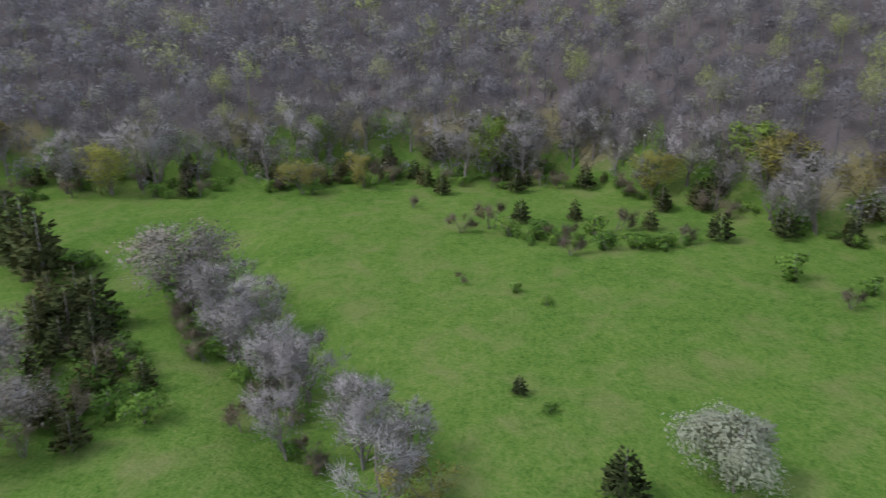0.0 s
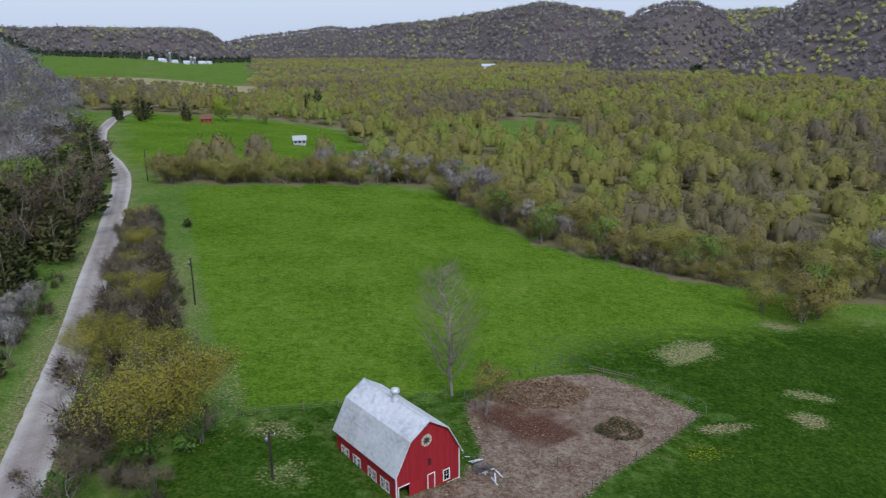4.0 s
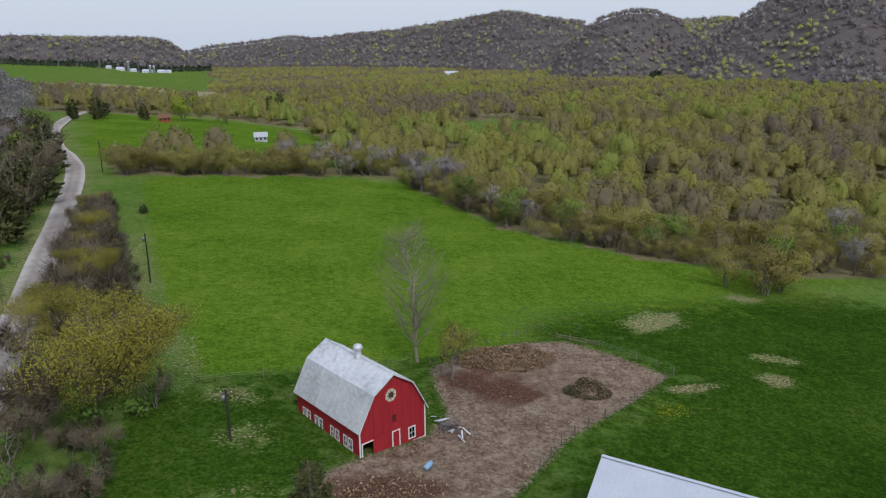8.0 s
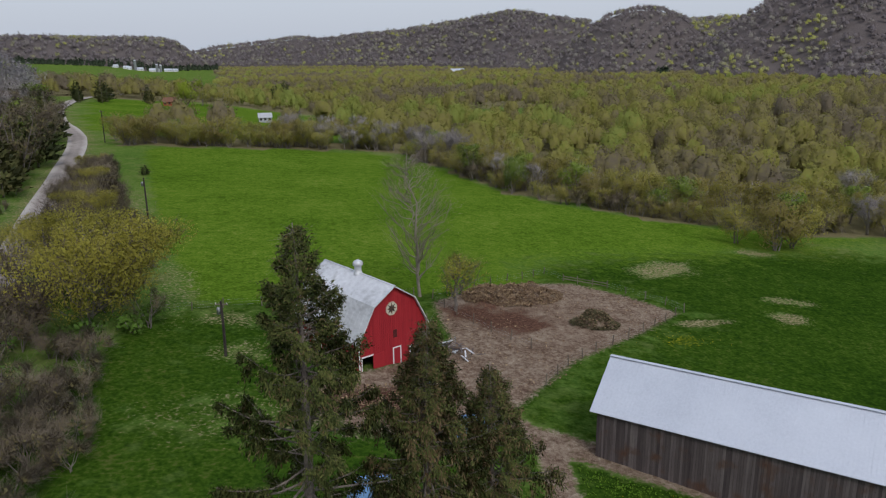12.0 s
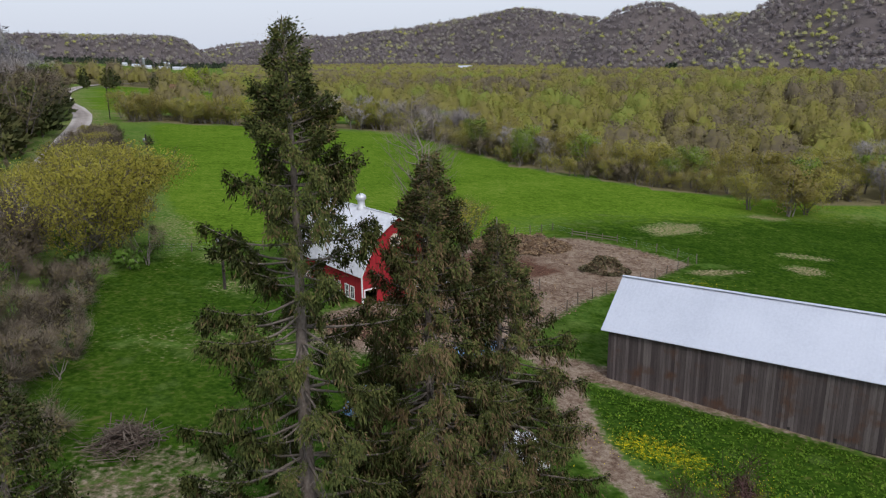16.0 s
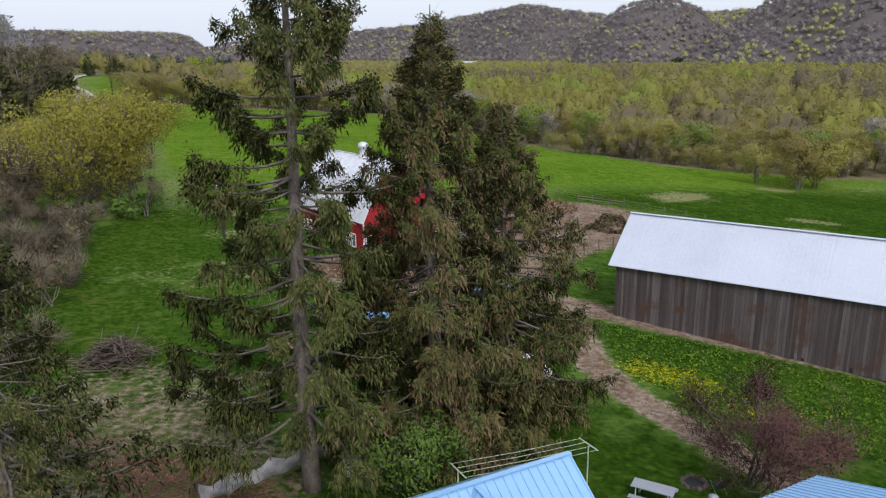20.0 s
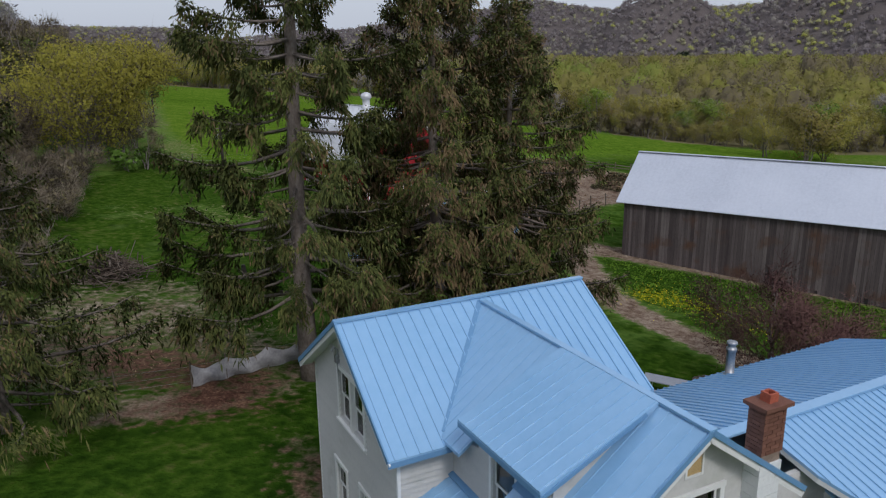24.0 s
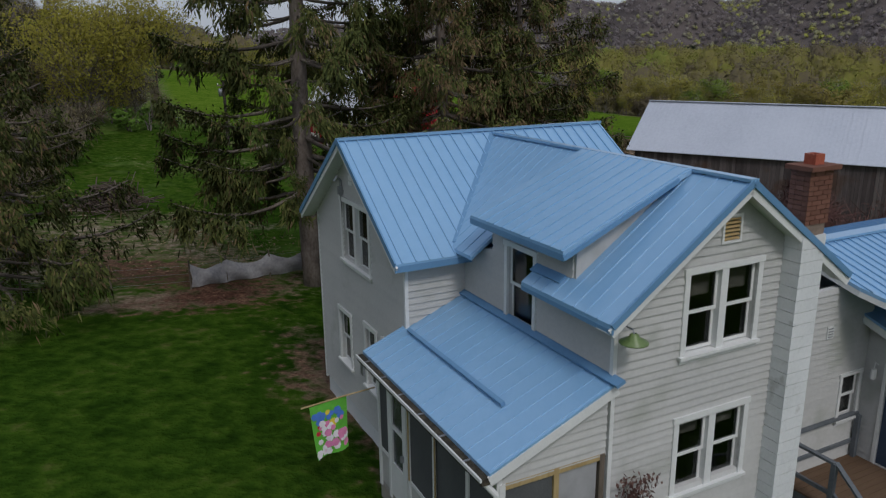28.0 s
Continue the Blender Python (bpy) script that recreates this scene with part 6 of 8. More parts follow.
part("gable_wall", barn_board(-BW + 0.02, -BKX, BZ + 2.4, 0.0, 0.12).add(np.vstack(barn_board(-BKX, 0, BZ, 0.0, 0.12).v), barn_board(0, 1, 0, 0, 1).q[0]).add(np.vstack(barn_board(0, BKX, BZ, 0.0, 0.12).v), barn_board(0, 1, 0, 0, 1).q[0])
     .add(np.vstack(barn_board(BKX, BW - 0.02, BZ, 0.0, 0.12).v), barn_board(0, 1, 0, 0, 1).q[0]), M_SHEATH, barn)
part("back_wall", barn_board(-BW + 0.02, 0, BZ - 0.5, BL - 0.12, BL).add(np.vstack(barn_board(0, BW - 0.02, BZ - 0.5, BL - 0.12, BL).v), barn_board(0, 1, 0, 0, 1).q[0]), M_RED, barn)
part("back_gable", Build().slab([(-BKX, BL - 0.02, BK - 0.2), (BKX, BL - 0.02, BK - 0.2), (0, BL - 0.02, BR - 0.1)], (0, -0.08, 0)), M_RED, barn)
WIN_Y = [11.85, 10.85, 9.05, 8.1, 5.6, 4.55, 2.85, 1.8]
for side in (-1, 1):
    ys_ = np.linspace(0, BL, 52)
    for a, e in zip(ys_, ys_[1:]):
        mid = (a + e) / 2
        cut = side < 0 and any(abs(mid - w) < 0.3 for w in WIN_Y)
        for z0_, z1_ in (((BZ + 0.4, 1.25), (2.55, BE)) if cut else ((BZ + 0.4, BE),)):
            xa = side * BW
            part("board", Build().box(min(xa, xa + side * 0.035), max(xa, xa + side * 0.035), a + 0.006, e - 0.006, z0_, z1_), M_RED, barn)
part("right_wall", Build().box(BW - 0.12, BW - 0.002, 0.13, BL - 0.13, BZ, BE), M_SHEATH, barn)
part("foundation", Build().box(-BW - 0.05, BW + 0.05, -0.06, 0.1, BZ - 1.2, BZ + 0.36).box(-BW - 0.05, -BW + 0.3, 0.1, BL, BZ - 1.2, BZ + 0.41).box(BW - 0.3, BW + 0.05, 0.1, BL, BZ - 1.2, BZ + 0.41), M_BLOCK, barn, "pale stone foundation")
part("loft_floor", Build().box(-BW + 0.13, BW - 0.13, 0.13, BL - 0.13, 3.6, 3.75), M_DARK, barn)
for w in WIN_Y:
    b = Build().box(-BW - 0.07, -BW - 0.036, w - 0.42, w - 0.28, 1.17, 2.66).box(-BW - 0.07, -BW - 0.036, w + 0.28, w + 0.42, 1.17, 2.66)
    b.box(-BW - 0.072, -BW - 0.034, w - 0.28, w + 0.28, 2.53, 2.66).box(-BW - 0.075, -BW - 0.034, w - 0.28, w + 0.28, 1.17, 1.3)
    wd = part("window", b, M_WHITE, barn, "white-framed four-pane barn window")
    part("muntin", Build().box(-BW - 0.05, -BW - 0.02, w - 0.025, w + 0.025, 1.3, 2.53), M_WHITE, wd)
    part("muntin", Build().box(-BW - 0.052, -BW - 0.018, w - 0.28, w + 0.28, 1.89, 1.94), M_WHITE, wd)
    for dy in (-0.15, 0.15):
        for dz in (1.6, 2.23):
            part("pane", Build().box(-BW - 0.03, -BW - 0.024, w + dy - 0.125, w + dy + 0.125, dz - 0.29, dz + 0.29), M_GLASS, wd)
    # near-black sheet in place of the barn's dim inside
    part("pane_shade_sheet", Build().box(-BW + 0.3, -BW + 0.32, w - 0.45, w + 0.45, 1.1, 2.7), M_DARK, wd)
# front: stall door, white-framed door, window, hatch and the star sign
b = Build().box(-4.4, -4.26, -0.08, -0.036, BZ, 2.55).box(-4.4, -2.8, -0.085, -0.036, 2.45, 2.6)
part("stall_door_frame", b, M_WHITE, barn, "open stall door with a white frame")
# shade inside the open stall, painted as a near-black sheet
part("stall_inside", Build().box(-4.4, -2.9, 2.6, 2.7, BZ, 2.6), M_DARK, barn)
part("stall_door_leaf", Build().box(-2.85, -1.4, -0.1, -0.045, 0.55, 2.5), M_RED, barn)
b = Build().box(-0.22, -0.08, -0.075, -0.036, 0.4, 2.6).box(0.78, 0.92, -0.075, -0.036, 0.4, 2.6).box(-0.22, 0.92, -0.08, -0.036, 2.5, 2.63)
part("door_frame", b, M_WHITE, barn, "red door in a white frame")
part("door", Build().box(-0.08, 0.78, -0.06, -0.04, 0.4, 2.5), M_RED, barn)
for x0_, x1_, z0_, z1_ in ((0.0, 0.7, 1.4, 1.45),):
    part("brace", Build().box(x0_, x1_, -0.068, -0.06, z0_, z1_), M_RED, barn)
b = Build().box(2.1, 2.25, -0.075, -0.036, 0.75, 2.3).box(3.0, 3.15, -0.075, -0.036, 0.75, 2.3).box(2.25, 3.0, -0.077, -0.034, 2.15, 2.3).box(2.25, 3.0, -0.08, -0.034, 0.75, 0.9)
wd = part("window", b, M_WHITE, barn, "white-framed four-pane barn window")
part("pane", Build().box(2.25, 3.0, -0.05, -0.044, 0.9, 2.15), M_GLASS, wd)
# near-black sheet close behind the pane, painted indoor shade
part("pane_shade_sheet", Build().box(2.25, 3.0, -0.043, -0.037, 0.9, 2.15), M_DARK, wd)
part("muntin", Build().box(2.6, 2.65, -0.065, -0.05, 0.9, 2.15).box(2.25, 3.0, -0.066, -0.049, 1.5, 1.55), M_WHITE, wd)
part("hatch", Build().box(-0.1, 0.42, -0.06, -0.036, 3.75, 4.65), material("dark_red_hatch", [(0.07, 0.012, 0.012), (0.11, 0.02, 0.02)]), barn)
for sx in (-BW, BW):
    part("corner_board", Build().box(sx - 0.08, sx + 0.08, -0.07, 0.0, BZ + 0.2, BE), M_WHITE, barn)
b = Build()
an_ = np.arange(8) * np.pi / 4 + np.pi / 8
b.slab([(0.82 * math.cos(t), 0, 0.82 * math.sin(t)) for t in an_], (0, 0.03, 0)).moved(pose(-0.25, -0.09, 7.2))
sign = part("star_sign", b, material("cream_board", [(0.5, 0.46, 0.36), (0.62, 0.58, 0.48)]), barn, "eight-sided cream quilt-star sign")
M_STAR = [material("star_brown", [(0.07, 0.035, 0.02), (0.12, 0.06, 0.035)]), material("star_black", [(0.02, 0.02, 0.02), (0.04, 0.04, 0.04)]), material("star_red", [(0.3, 0.05, 0.03), (0.38, 0.08, 0.04)])]
for k in range(8):
    t0 = k * math.pi / 4
    pts = [(0, 0, 0), (0.3 * math.cos(t0 - 0.39), 0, 0.3 * math.sin(t0 - 0.39)), (0.66 * math.cos(t0), 0, 0.66 * math.sin(t0)), (0.3 * math.cos(t0 + 0.39), 0, 0.3 * math.sin(t0 + 0.39))]
    part("star_point", Build().slab(pts, (0, 0.012, 0)).moved(pose(-0.25, -0.103, 7.2)), M_STAR[k % 2], sign)
b = Build()
for k in range(8):
    t0, t1 = an_[k], an_[(k + 1) % 8]
    b.beam((0.8 * math.cos(t0), 0, 0.8 * math.sin(t0)), (0.8 * math.cos(t1), 0, 0.8 * math.sin(t1)), 0.02, 0.06, up=(0, 1, 0))
part("star_rim", b.moved(pose(-0.25, -0.1, 7.2)), M_STAR[2], sign)
# gambrel roof in sheets
prof = [(-BW - 0.32, BE - 0.45), (-BKX - 0.02, BK + 0.06), (0, BR + 0.07), (BKX + 0.02, BK + 0.06), (BW + 0.32, BE - 0.45)]
for (xa, za), (xb, zb) in zip(prof, prof[1:]):
    for k in range(14):
        y0_, y1_ = -0.45 + k * 1.02, -0.45 + (k + 1) * 1.02
        b = Build().slab([(xa, y0_, za), (xb, y0_, zb), (xb, y1_ + 0.02, zb), (xa, y1_ + 0.02, za)], (0, 0, -0.05 - 0.004 * (k % 2)))
        sheet = part("roof_sheet", b, M_GALV, barn)
        part("seam", Build().beam((xa, y1_, za + 0.012), (xb, y1_, zb + 0.012), 0.035, 0.02, up=(-(zb - za), 0, xb - xa)), M_GALV, sheet)
part("ridge_roll", Build().beam((0, -0.46, BR + 0.09), (0, BL + 0.4, BR + 0.09), 0.2, 0.05), M_GALV, barn)
for sg in (-1, 1):
    part("rake_trim", Build().beam((sg * (BW + 0.3), -0.4, BE - 0.5), (sg * BKX, -0.4, BK - 0.02), 0.1, 0.06, up=(0, 1, 0)), M_WHITE, barn)
    part("rake_trim", Build().beam((sg * BKX, -0.4, BK - 0.02), (0, -0.4, BR), 0.1, 0.06, up=(0, 1, 0)), M_WHITE, barn)
cup = part("cupola", Build().ring([(0.55, 9.5), (0.5, 9.75), (0.4, 9.9), (0.4, 10.5), (0.48, 10.55), (0.6, 10.65), (0.58, 10.9), (0.45, 11.1), (0.2, 11.22), (0.0, 11.25)], 18).moved(pose(0, 6.6, 0)), M_GALV, barn, "round galvanised roof ventilator", smooth=True)
part("door_slab", Build().box(-0.6, 2.2, -1.8, -0.1, -0.5, BZ + 0.2), M_BLOCK, barn, "concrete doorstep slab")

# ---- the long shed: x along its wall, y up the roof to the back
SHED_AT = pose(12.75, 58.3, 0, 0, 0, -31.8)
shed = thing("machine_shed", SHED_AT, "long shed of weathered grey boards under a pale metal roof", "shed")
SL, SW, SE, SR = 36.0, 4.65, 3.75, 7.15
rs = np.random.default_rng(9)
ub = 0.15
k = 0
while ub < SL:
    wd_ = rs.uniform(0.17, 0.27)
    lo = -1.0 if rs.uniform() > 0.1 else float(-1.0 + rs.uniform(0, 0.5))
    d_ = rs.uniform(0, 0.018)
    name_b = Build().box(ub + 0.005, ub + wd_ - rs.uniform(0.004, 0.016), 0.02 - d_, 0.05, lo - 1.2 * ub / SL, SE + 0.1)
    if ub < 34:
        part("board", name_b, M_PLANK, shed)
    ub += wd_
# near-black backing, so the gaps between boards carry painted shade
part("wall_back", Build().box(0.2, SL, 0.06, 0.1, -2.5, SE + 0.14), M_DARK, shed)
part("left_end", Build().slab([(0.15, 0.05, -1.5), (0.15, 2 * SW - 0.2, -1.5), (0.15, 2 * SW - 0.2, SE + 0.2), (0.15, SW, SR - 0.1), (0.15, 0.05, SE + 0.2)], (0.06, 0, 0)), M_PLANK, shed)
part("right_end", Build().slab([(SL, 0.05, -3), (SL, 2 * SW - 0.2, -3), (SL, 2 * SW - 0.2, SE + 0.2), (SL, SW, SR - 0.1), (SL, 0.05, SE + 0.2)], (-0.06, 0, 0)), M_PLANK, shed)
part("back_board_wall", Build().box(0.2, SL, 2 * SW - 0.25, 2 * SW - 0.2, -3, SE + 0.2), M_PLANK, shed)
for k in range(40):
    x0_ = -0.45 + k * 0.92
    zs = (SR - SE) / (SW + 0.25)
    b = Build().slab([(x0_, -0.25, SE), (x0_ + 0.93, -0.25, SE), (x0_ + 0.93, SW, SR), (x0_, SW, SR)], (0, 0, -0.04 - 0.003 * (k % 2)))
    sh = part("roof_sheet", b, M_SHEDROOF, shed)
    for j in range(3):
        xr = x0_ + 0.1 + j * 0.31
        part("rib", Build().beam((xr, -0.25, SE + 0.012), (xr, SW, SR + 0.012), 0.05, 0.026, up=(0, -zs, 1)), M_SHEDROOF, sh)
    if k % 4 == 0:
        part("roof_sheet", Build().slab([(x0_, 2 * SW, SE), (x0_ + 3.69, 2 * SW, SE), (x0_ + 3.69, SW, SR), (x0_, SW, SR)], (0, 0, -0.04)), M_SHEDROOF, shed)
part("ridge_cap", Build().beam((-0.47, SW, SR + 0.02), (36.4, SW, SR + 0.02), 0.4, 0.05), M_SHEDROOF, shed)

# ---- the spruces by the house
M_SPRUCE = leaf_material("spruce_needles", [(0.034, 0.046, 0.016), (0.066, 0.084, 0.025), (0.11, 0.124, 0.036), (0.18, 0.18, 0.058)], translucent=0.15, island=0.45)
M_SPRUCE_DRY = leaf_material("brown_spruce_twigs", [(0.1, 0.066, 0.034), (0.165, 0.115, 0.06), (0.24, 0.18, 0.1)], translucent=0.15, island=0.4)


def spruce(seed, height, radius, whorl, per, bare_low, sparse, dry, spray=15, hang=0.55, power=0.75, droop=0.2):
    """Trunk, limbs, hanging needle sprays and dead twigs of an old spruce. sparse: how patchy; dry: share of brown sprays."""
    rng = np.random.default_rng(seed)
    trunk, limbs, green, brown, dead = Build(), [], Build(), Build(), Build()
    zs = np.linspace(-0.4, height, 16)
    lean = np.stack([0.12 * np.sin(zs * 0.25 + seed), 0.1 * np.cos(zs * 0.3 + seed), zs], 1)
    trunk.tube(lean, height * 0.0155 * (1 - np.clip(zs, 0, None) / height) ** 0.9 + 0.02, 10)
    gp, gd, gl, bp, bd, bl, dp, dd, dl = ([] for _ in range(9))
    z = bare_low
    patchy = sparse
    while z < height - 0.3:
        f = z / height
        sparse = patchy * (1.0 if f < 0.6 else max(0.0, 1.0 - 2.6 * (f - 0.6)))
        reach = radius * (1 - f) ** power * min(1.0, 0.55 + 2.2 * f) * min(1.0, (1 - f) / 0.4) ** 0.5
        n = max(3, int(round(per + rng.normal() * 0.8)))
        start = rng.uniform(0, 2 * np.pi)
        for k in range(n):
            an = start + 2 * np.pi * k / n + rng.normal() * 0.3
            ln = reach * rng.uniform(0.5, 1.15)
            if rng.uniform() < sparse * 0.45:
                ln *= 0.45
            # near the top the limbs rise, lower down they sag and lift at the tip
            rise = 0.5 * max(0.0, f - 0.5) / 0.5
            sag = droop * (1 - f) + 0.05
            t = np.linspace(0, 1, 7)
            out = np.stack([np.cos(an + 0.12 * np.sin(5 * t)), np.sin(an + 0.12 * np.sin(5 * t))], 1)
            hz = ln * (rise * t - sag * np.sin(t * 2.3) * 0.62 + 0.12 * t ** 3)
            line = np.stack([out[:, 0] * ln * t, out[:, 1] * ln * t, z + hz], 1) + [lean[min(15, int(f * 15)), 0], lean[min(15, int(f * 15)), 1], 0]
            limbs.append((line, (0.012 + 0.017 * ln * (1 - f * 0.4)) * (1 - 0.85 * t) + 0.006))
            # side twigs with hanging sprays
            nc = max(3, int(ln * 2.6))
            tc = rng.uniform(0.2 + 0.25 * sparse, 1.0, nc) ** 0.75
            tc = tc[(np.sin(tc * 9 + rng.uniform(0, 6)) > (-1.0 + 1.2 * sparse)) | (tc > 0.85)]
            if not len(tc):
                tc = np.array([0.95])
            m = int(ln * spray * len(tc) / nc) + 5
            pick = rng.integers(0, len(tc), m)
            sgn, wide = rng.choice([-1, 1], len(tc))[pick], rng.uniform(0.1, 1.0, len(tc))[pick]
            tt = np.clip(tc[pick] + rng.normal(size=m) * 0.1 / max(ln, 0.6), 0, 1)
            base = np.stack([np.interp(tt, t, line[:, j]) for j in range(3)], 1)
            side = np.stack([-np.sin(an) + 0 * tt, np.cos(an) + 0 * tt, 0 * tt], 1) * sgn[:, None]
            fwd = np.stack([np.cos(an) + 0 * tt, np.sin(an) + 0 * tt, 0 * tt], 1)
            sl = (0.1 + 0.42 * ln * (1 - tt) ** 0.7 * tt ** 0.3 * wide) * rng.uniform(0.45, 1.1, m)
            q = base + (side * 0.85 + fwd * 0.5) * sl[:, None] - np.array([0, 0, 1]) * (sl * 0.18)[:, None]
            hl = 1.15 * hang * (0.5 + 0.9 * (1 - f)) * rng.uniform(0.4, 1.3, m) * np.clip(0.45 + sl, 0.4, 1.0) * (1 + 0.5 * (np.sin(tt * 14 + start) > 0.5))
            d = np.stack([fwd[:, 0] * 0.25, fwd[:, 1] * 0.25, -1 + 0 * tt], 1) + side * 0.22 + rng.normal(size=(m, 3)) * 0.16
            if f > 0.8:
                d = fwd * 0.8 + side * 0.5 + np.array([0, 0, 0.25]) + rng.normal(size=(m, 3)) * 0.2
            d /= np.linalg.norm(d, axis=1)[:, None]
            isdry = rng.uniform(size=m) < dry * (1.25 - 0.6 * tt)
            gp.append(q[~isdry]), gd.append(d[~isdry]), gl.append(hl[~isdry])
            bp.append(q[isdry]), bd.append(d[isdry]), bl.append(hl[isdry])
            # short needles along the limb itself, and dead twigs near the trunk
            kk = int(ln * spray * 0.5)
            t3 = rng.uniform(0.45, 1.0, kk)
            p3 = np.stack([np.interp(t3, t, line[:, j]) for j in range(3)], 1)
            gp.append(p3), gd.append((lambda v: v / np.linalg.norm(v, axis=1)[:, None])(np.repeat([[np.cos(an), np.sin(an), -0.15]], kk, 0) + rng.normal(size=(kk, 3)) * 0.45)), gl.append(np.full(kk, 0.24))
            kd = int(5 + 4 * sparse + ln)
            t4 = rng.uniform(0.1, 0.75, kd)
            dp.append(np.stack([np.interp(t4, t, line[:, j]) for j in range(3)], 1))
            dd.append((lambda v: v / np.linalg.norm(v, axis=1)[:, None])(np.repeat([[np.cos(an), np.sin(an), -0.5]], kd, 0) + rng.normal(size=(kd, 3)) * 0.6))
            dl.append(rng.uniform(0.3, 1.0, kd))
        z += whorl * rng.uniform(0.7, 1.3) * (1.0 if f < 0.7 else 0.58)

    def fronds(b, ps, ds, ls, width, split):
        p, d, ln = np.vstack(ps), np.vstack(ds), np.concatenate(ls)
        for _ in range(split):
            n = len(p)
            off = rng.normal(size=(n, 3)) * [0.09, 0.09, 0.1] + d * (ln * rng.uniform(0, 0.85, n))[:, None]
            di = d + rng.normal(size=(n, 3)) * 0.32
            di /= np.linalg.norm(di, axis=1)[:, None]
            c = np.cross(di, unit(rng, n))
            c /= np.linalg.norm(c, axis=1)[:, None] + 1e-9
            w = (width * rng.uniform(0.6, 1.35, n))[:, None]
            h = np.clip(ln * rng.uniform(0.25, 0.55, n), 0.12, 0.42)[:, None]
            a = p + off
            v = np.stack([a, a + di * h * 0.4 + c * w, a + di * h, a + di * h * 0.45 - c * w], 1).reshape(-1, 3)
            out = normed(normed(a * [1, 1, 0]) + [0, 0, 0.55] + unit(rng, n) * 0.35)
            q = np.arange(4 * n).reshape(n, 4)
            back = (np.cross(v[1::4] - v[0::4], v[2::4] - v[1::4]) * out).sum(1) < 0
            q[back] = q[back][:, ::-1]
            b.add(v, q, nrm=np.repeat(out, 4, 0))

    fronds(green, gp, gd, gl, 0.032, 4)
    if sum(len(x) for x in bp):
        fronds(brown, bp, bd, bl, 0.03, 4)
    v, t, _ = slivers(rng, np.vstack(dp), np.vstack(dd), np.concatenate(dl), 0.011)
    dead.add(v, t=t)
    return trunk, limbs, green, brown, dead


def plant_spruce(x, y, label, **k):
    trunk, limbs, green, brown, dead = spruce(**k)
    ob = thing("spruce_tree", at_ground(x, y), label, "conifer", "old spruces by the house")
    part("trunk", trunk, M_SPRUCE_BARK, ob, smooth=True)
    b = Build()
    for line, r in limbs:
        b.tube(line, r, 4, cap=False)
    tagged(part("limb", b, M_LIMB, ob, smooth=True), kind="stuff")
    tagged(part("needle_spray", green, M_SPRUCE, ob), kind="stuff")
    if brown.n:
        tagged(part("dry_spray", brown, M_SPRUCE_DRY, ob), kind="stuff")
    tagged(part("dead_twig", dead, M_DEADTWIG, ob), kind="stuff")
    return ob


M_DEADTWIG = leaf_material("dead_grey_twigs", [(0.16, 0.135, 0.11), (0.25, 0.22, 0.185)], translucent=0.0, island=0.4)
plant_spruce(-6.0, 28.5, "tall thin old spruce with patchy drooping boughs", seed=3, height=24.9, radius=6.0, whorl=0.66, per=5.2, bare_low=3.8, sparse=0.54, dry=0.16, spray=52, hang=0.66, power=0.5)
plant_spruce(-0.9, 32.1, "dense old spruce with brownish drooping boughs", seed=8, height=20.4, radius=6.2, whorl=0.53, per=6.2, bare_low=1.8, sparse=0.28, dry=0.64, spray=46, hang=0.66, power=0.62)
plant_spruce(2.3, 35.2, "smaller dense spruce beside two taller ones", seed=12, height=17.0, radius=6.0, whorl=0.54, per=6.2, bare_low=1.6, sparse=0.26, dry=0.52, spray=42, hang=0.64, power=0.6)
plant_spruce(-14.9, 22.4, "dark bushy spruce at the lawn's edge", seed=15, height=13.0, radius=5.7, whorl=0.5, per=6.2, bare_low=1.0, sparse=0.2, dry=0.2, spray=26, hang=0.55, power=0.75)

# ---- trees and bushes round the farm
BIGWILLOW = broad_kind("spreading_tree", "spreading many-stemmed tree in olive-yellow young leaf", "tree", M_LEAF_OLIVE := leaf_material("olive_young_leaves", [(0.29, 0.255, 0.056), (0.39, 0.36, 0.07), (0.48, 0.46, 0.088)], island=0.25, translucent=0.5), M_BRUSH,
                       seed=201, height=11.5, spread=6.6, limbs=46, leaves=25000, size=0.105, twigs=2200, twig_len=1.3, twig_w=0.016, stems=5, low=0.06, fluff=0.95)
BIGWILLOW.grow(-41.5, 80.0, 1.26, 30, tall=1.03)
for x_, y_, sc, tu in ((-55.5, 99.0, 0.78, 170), (-62.5, 122.0, 0.72, 60), (-69.5, 141.0, 0.6, 250), (-79.0, 162.0, 0.5, 330)):
    BIGWILLOW.grow(x_, y_, sc, tu)
w_, c_, t_ = broadleaf(seed=210, height=24.5, spread=4.6, limbs=64, leaves=0, size=0.2, twigs=2600, twig_len=1.5, twig_w=0.011, low=0.12, rise=0.3, thick=0.4)
POPLAR = Kind("bare_poplar", "tall narrow leafless poplar behind the barn", "tree", w_, [("twig", t_, leaf_material("pale_pinkish_twigs", [(0.22, 0.18, 0.14), (0.34, 0.285, 0.225)], translucent=0.1, island=0.3))],
              material("pale_poplar_bark", [(0.19, 0.165, 0.14), (0.3, 0.265, 0.225)], scale=2, rough=0.9, bump=0.4))
POPLAR.grow(-4.0, 100.9, 1.1, 0)
YOUNG = broad_kind("young_tree", "young slender tree in thin yellow-green leaf", "tree", M_LEAF_OLIVE, M_BRUSH_BUDS, seed=214, height=7.5, spread=2.4, limbs=26, leaves=1500, size=0.09, twigs=900, twig_len=1.0, twig_w=0.012, low=0.2)
YOUNG.grow(1.0, 95.8, 1.35, 40)
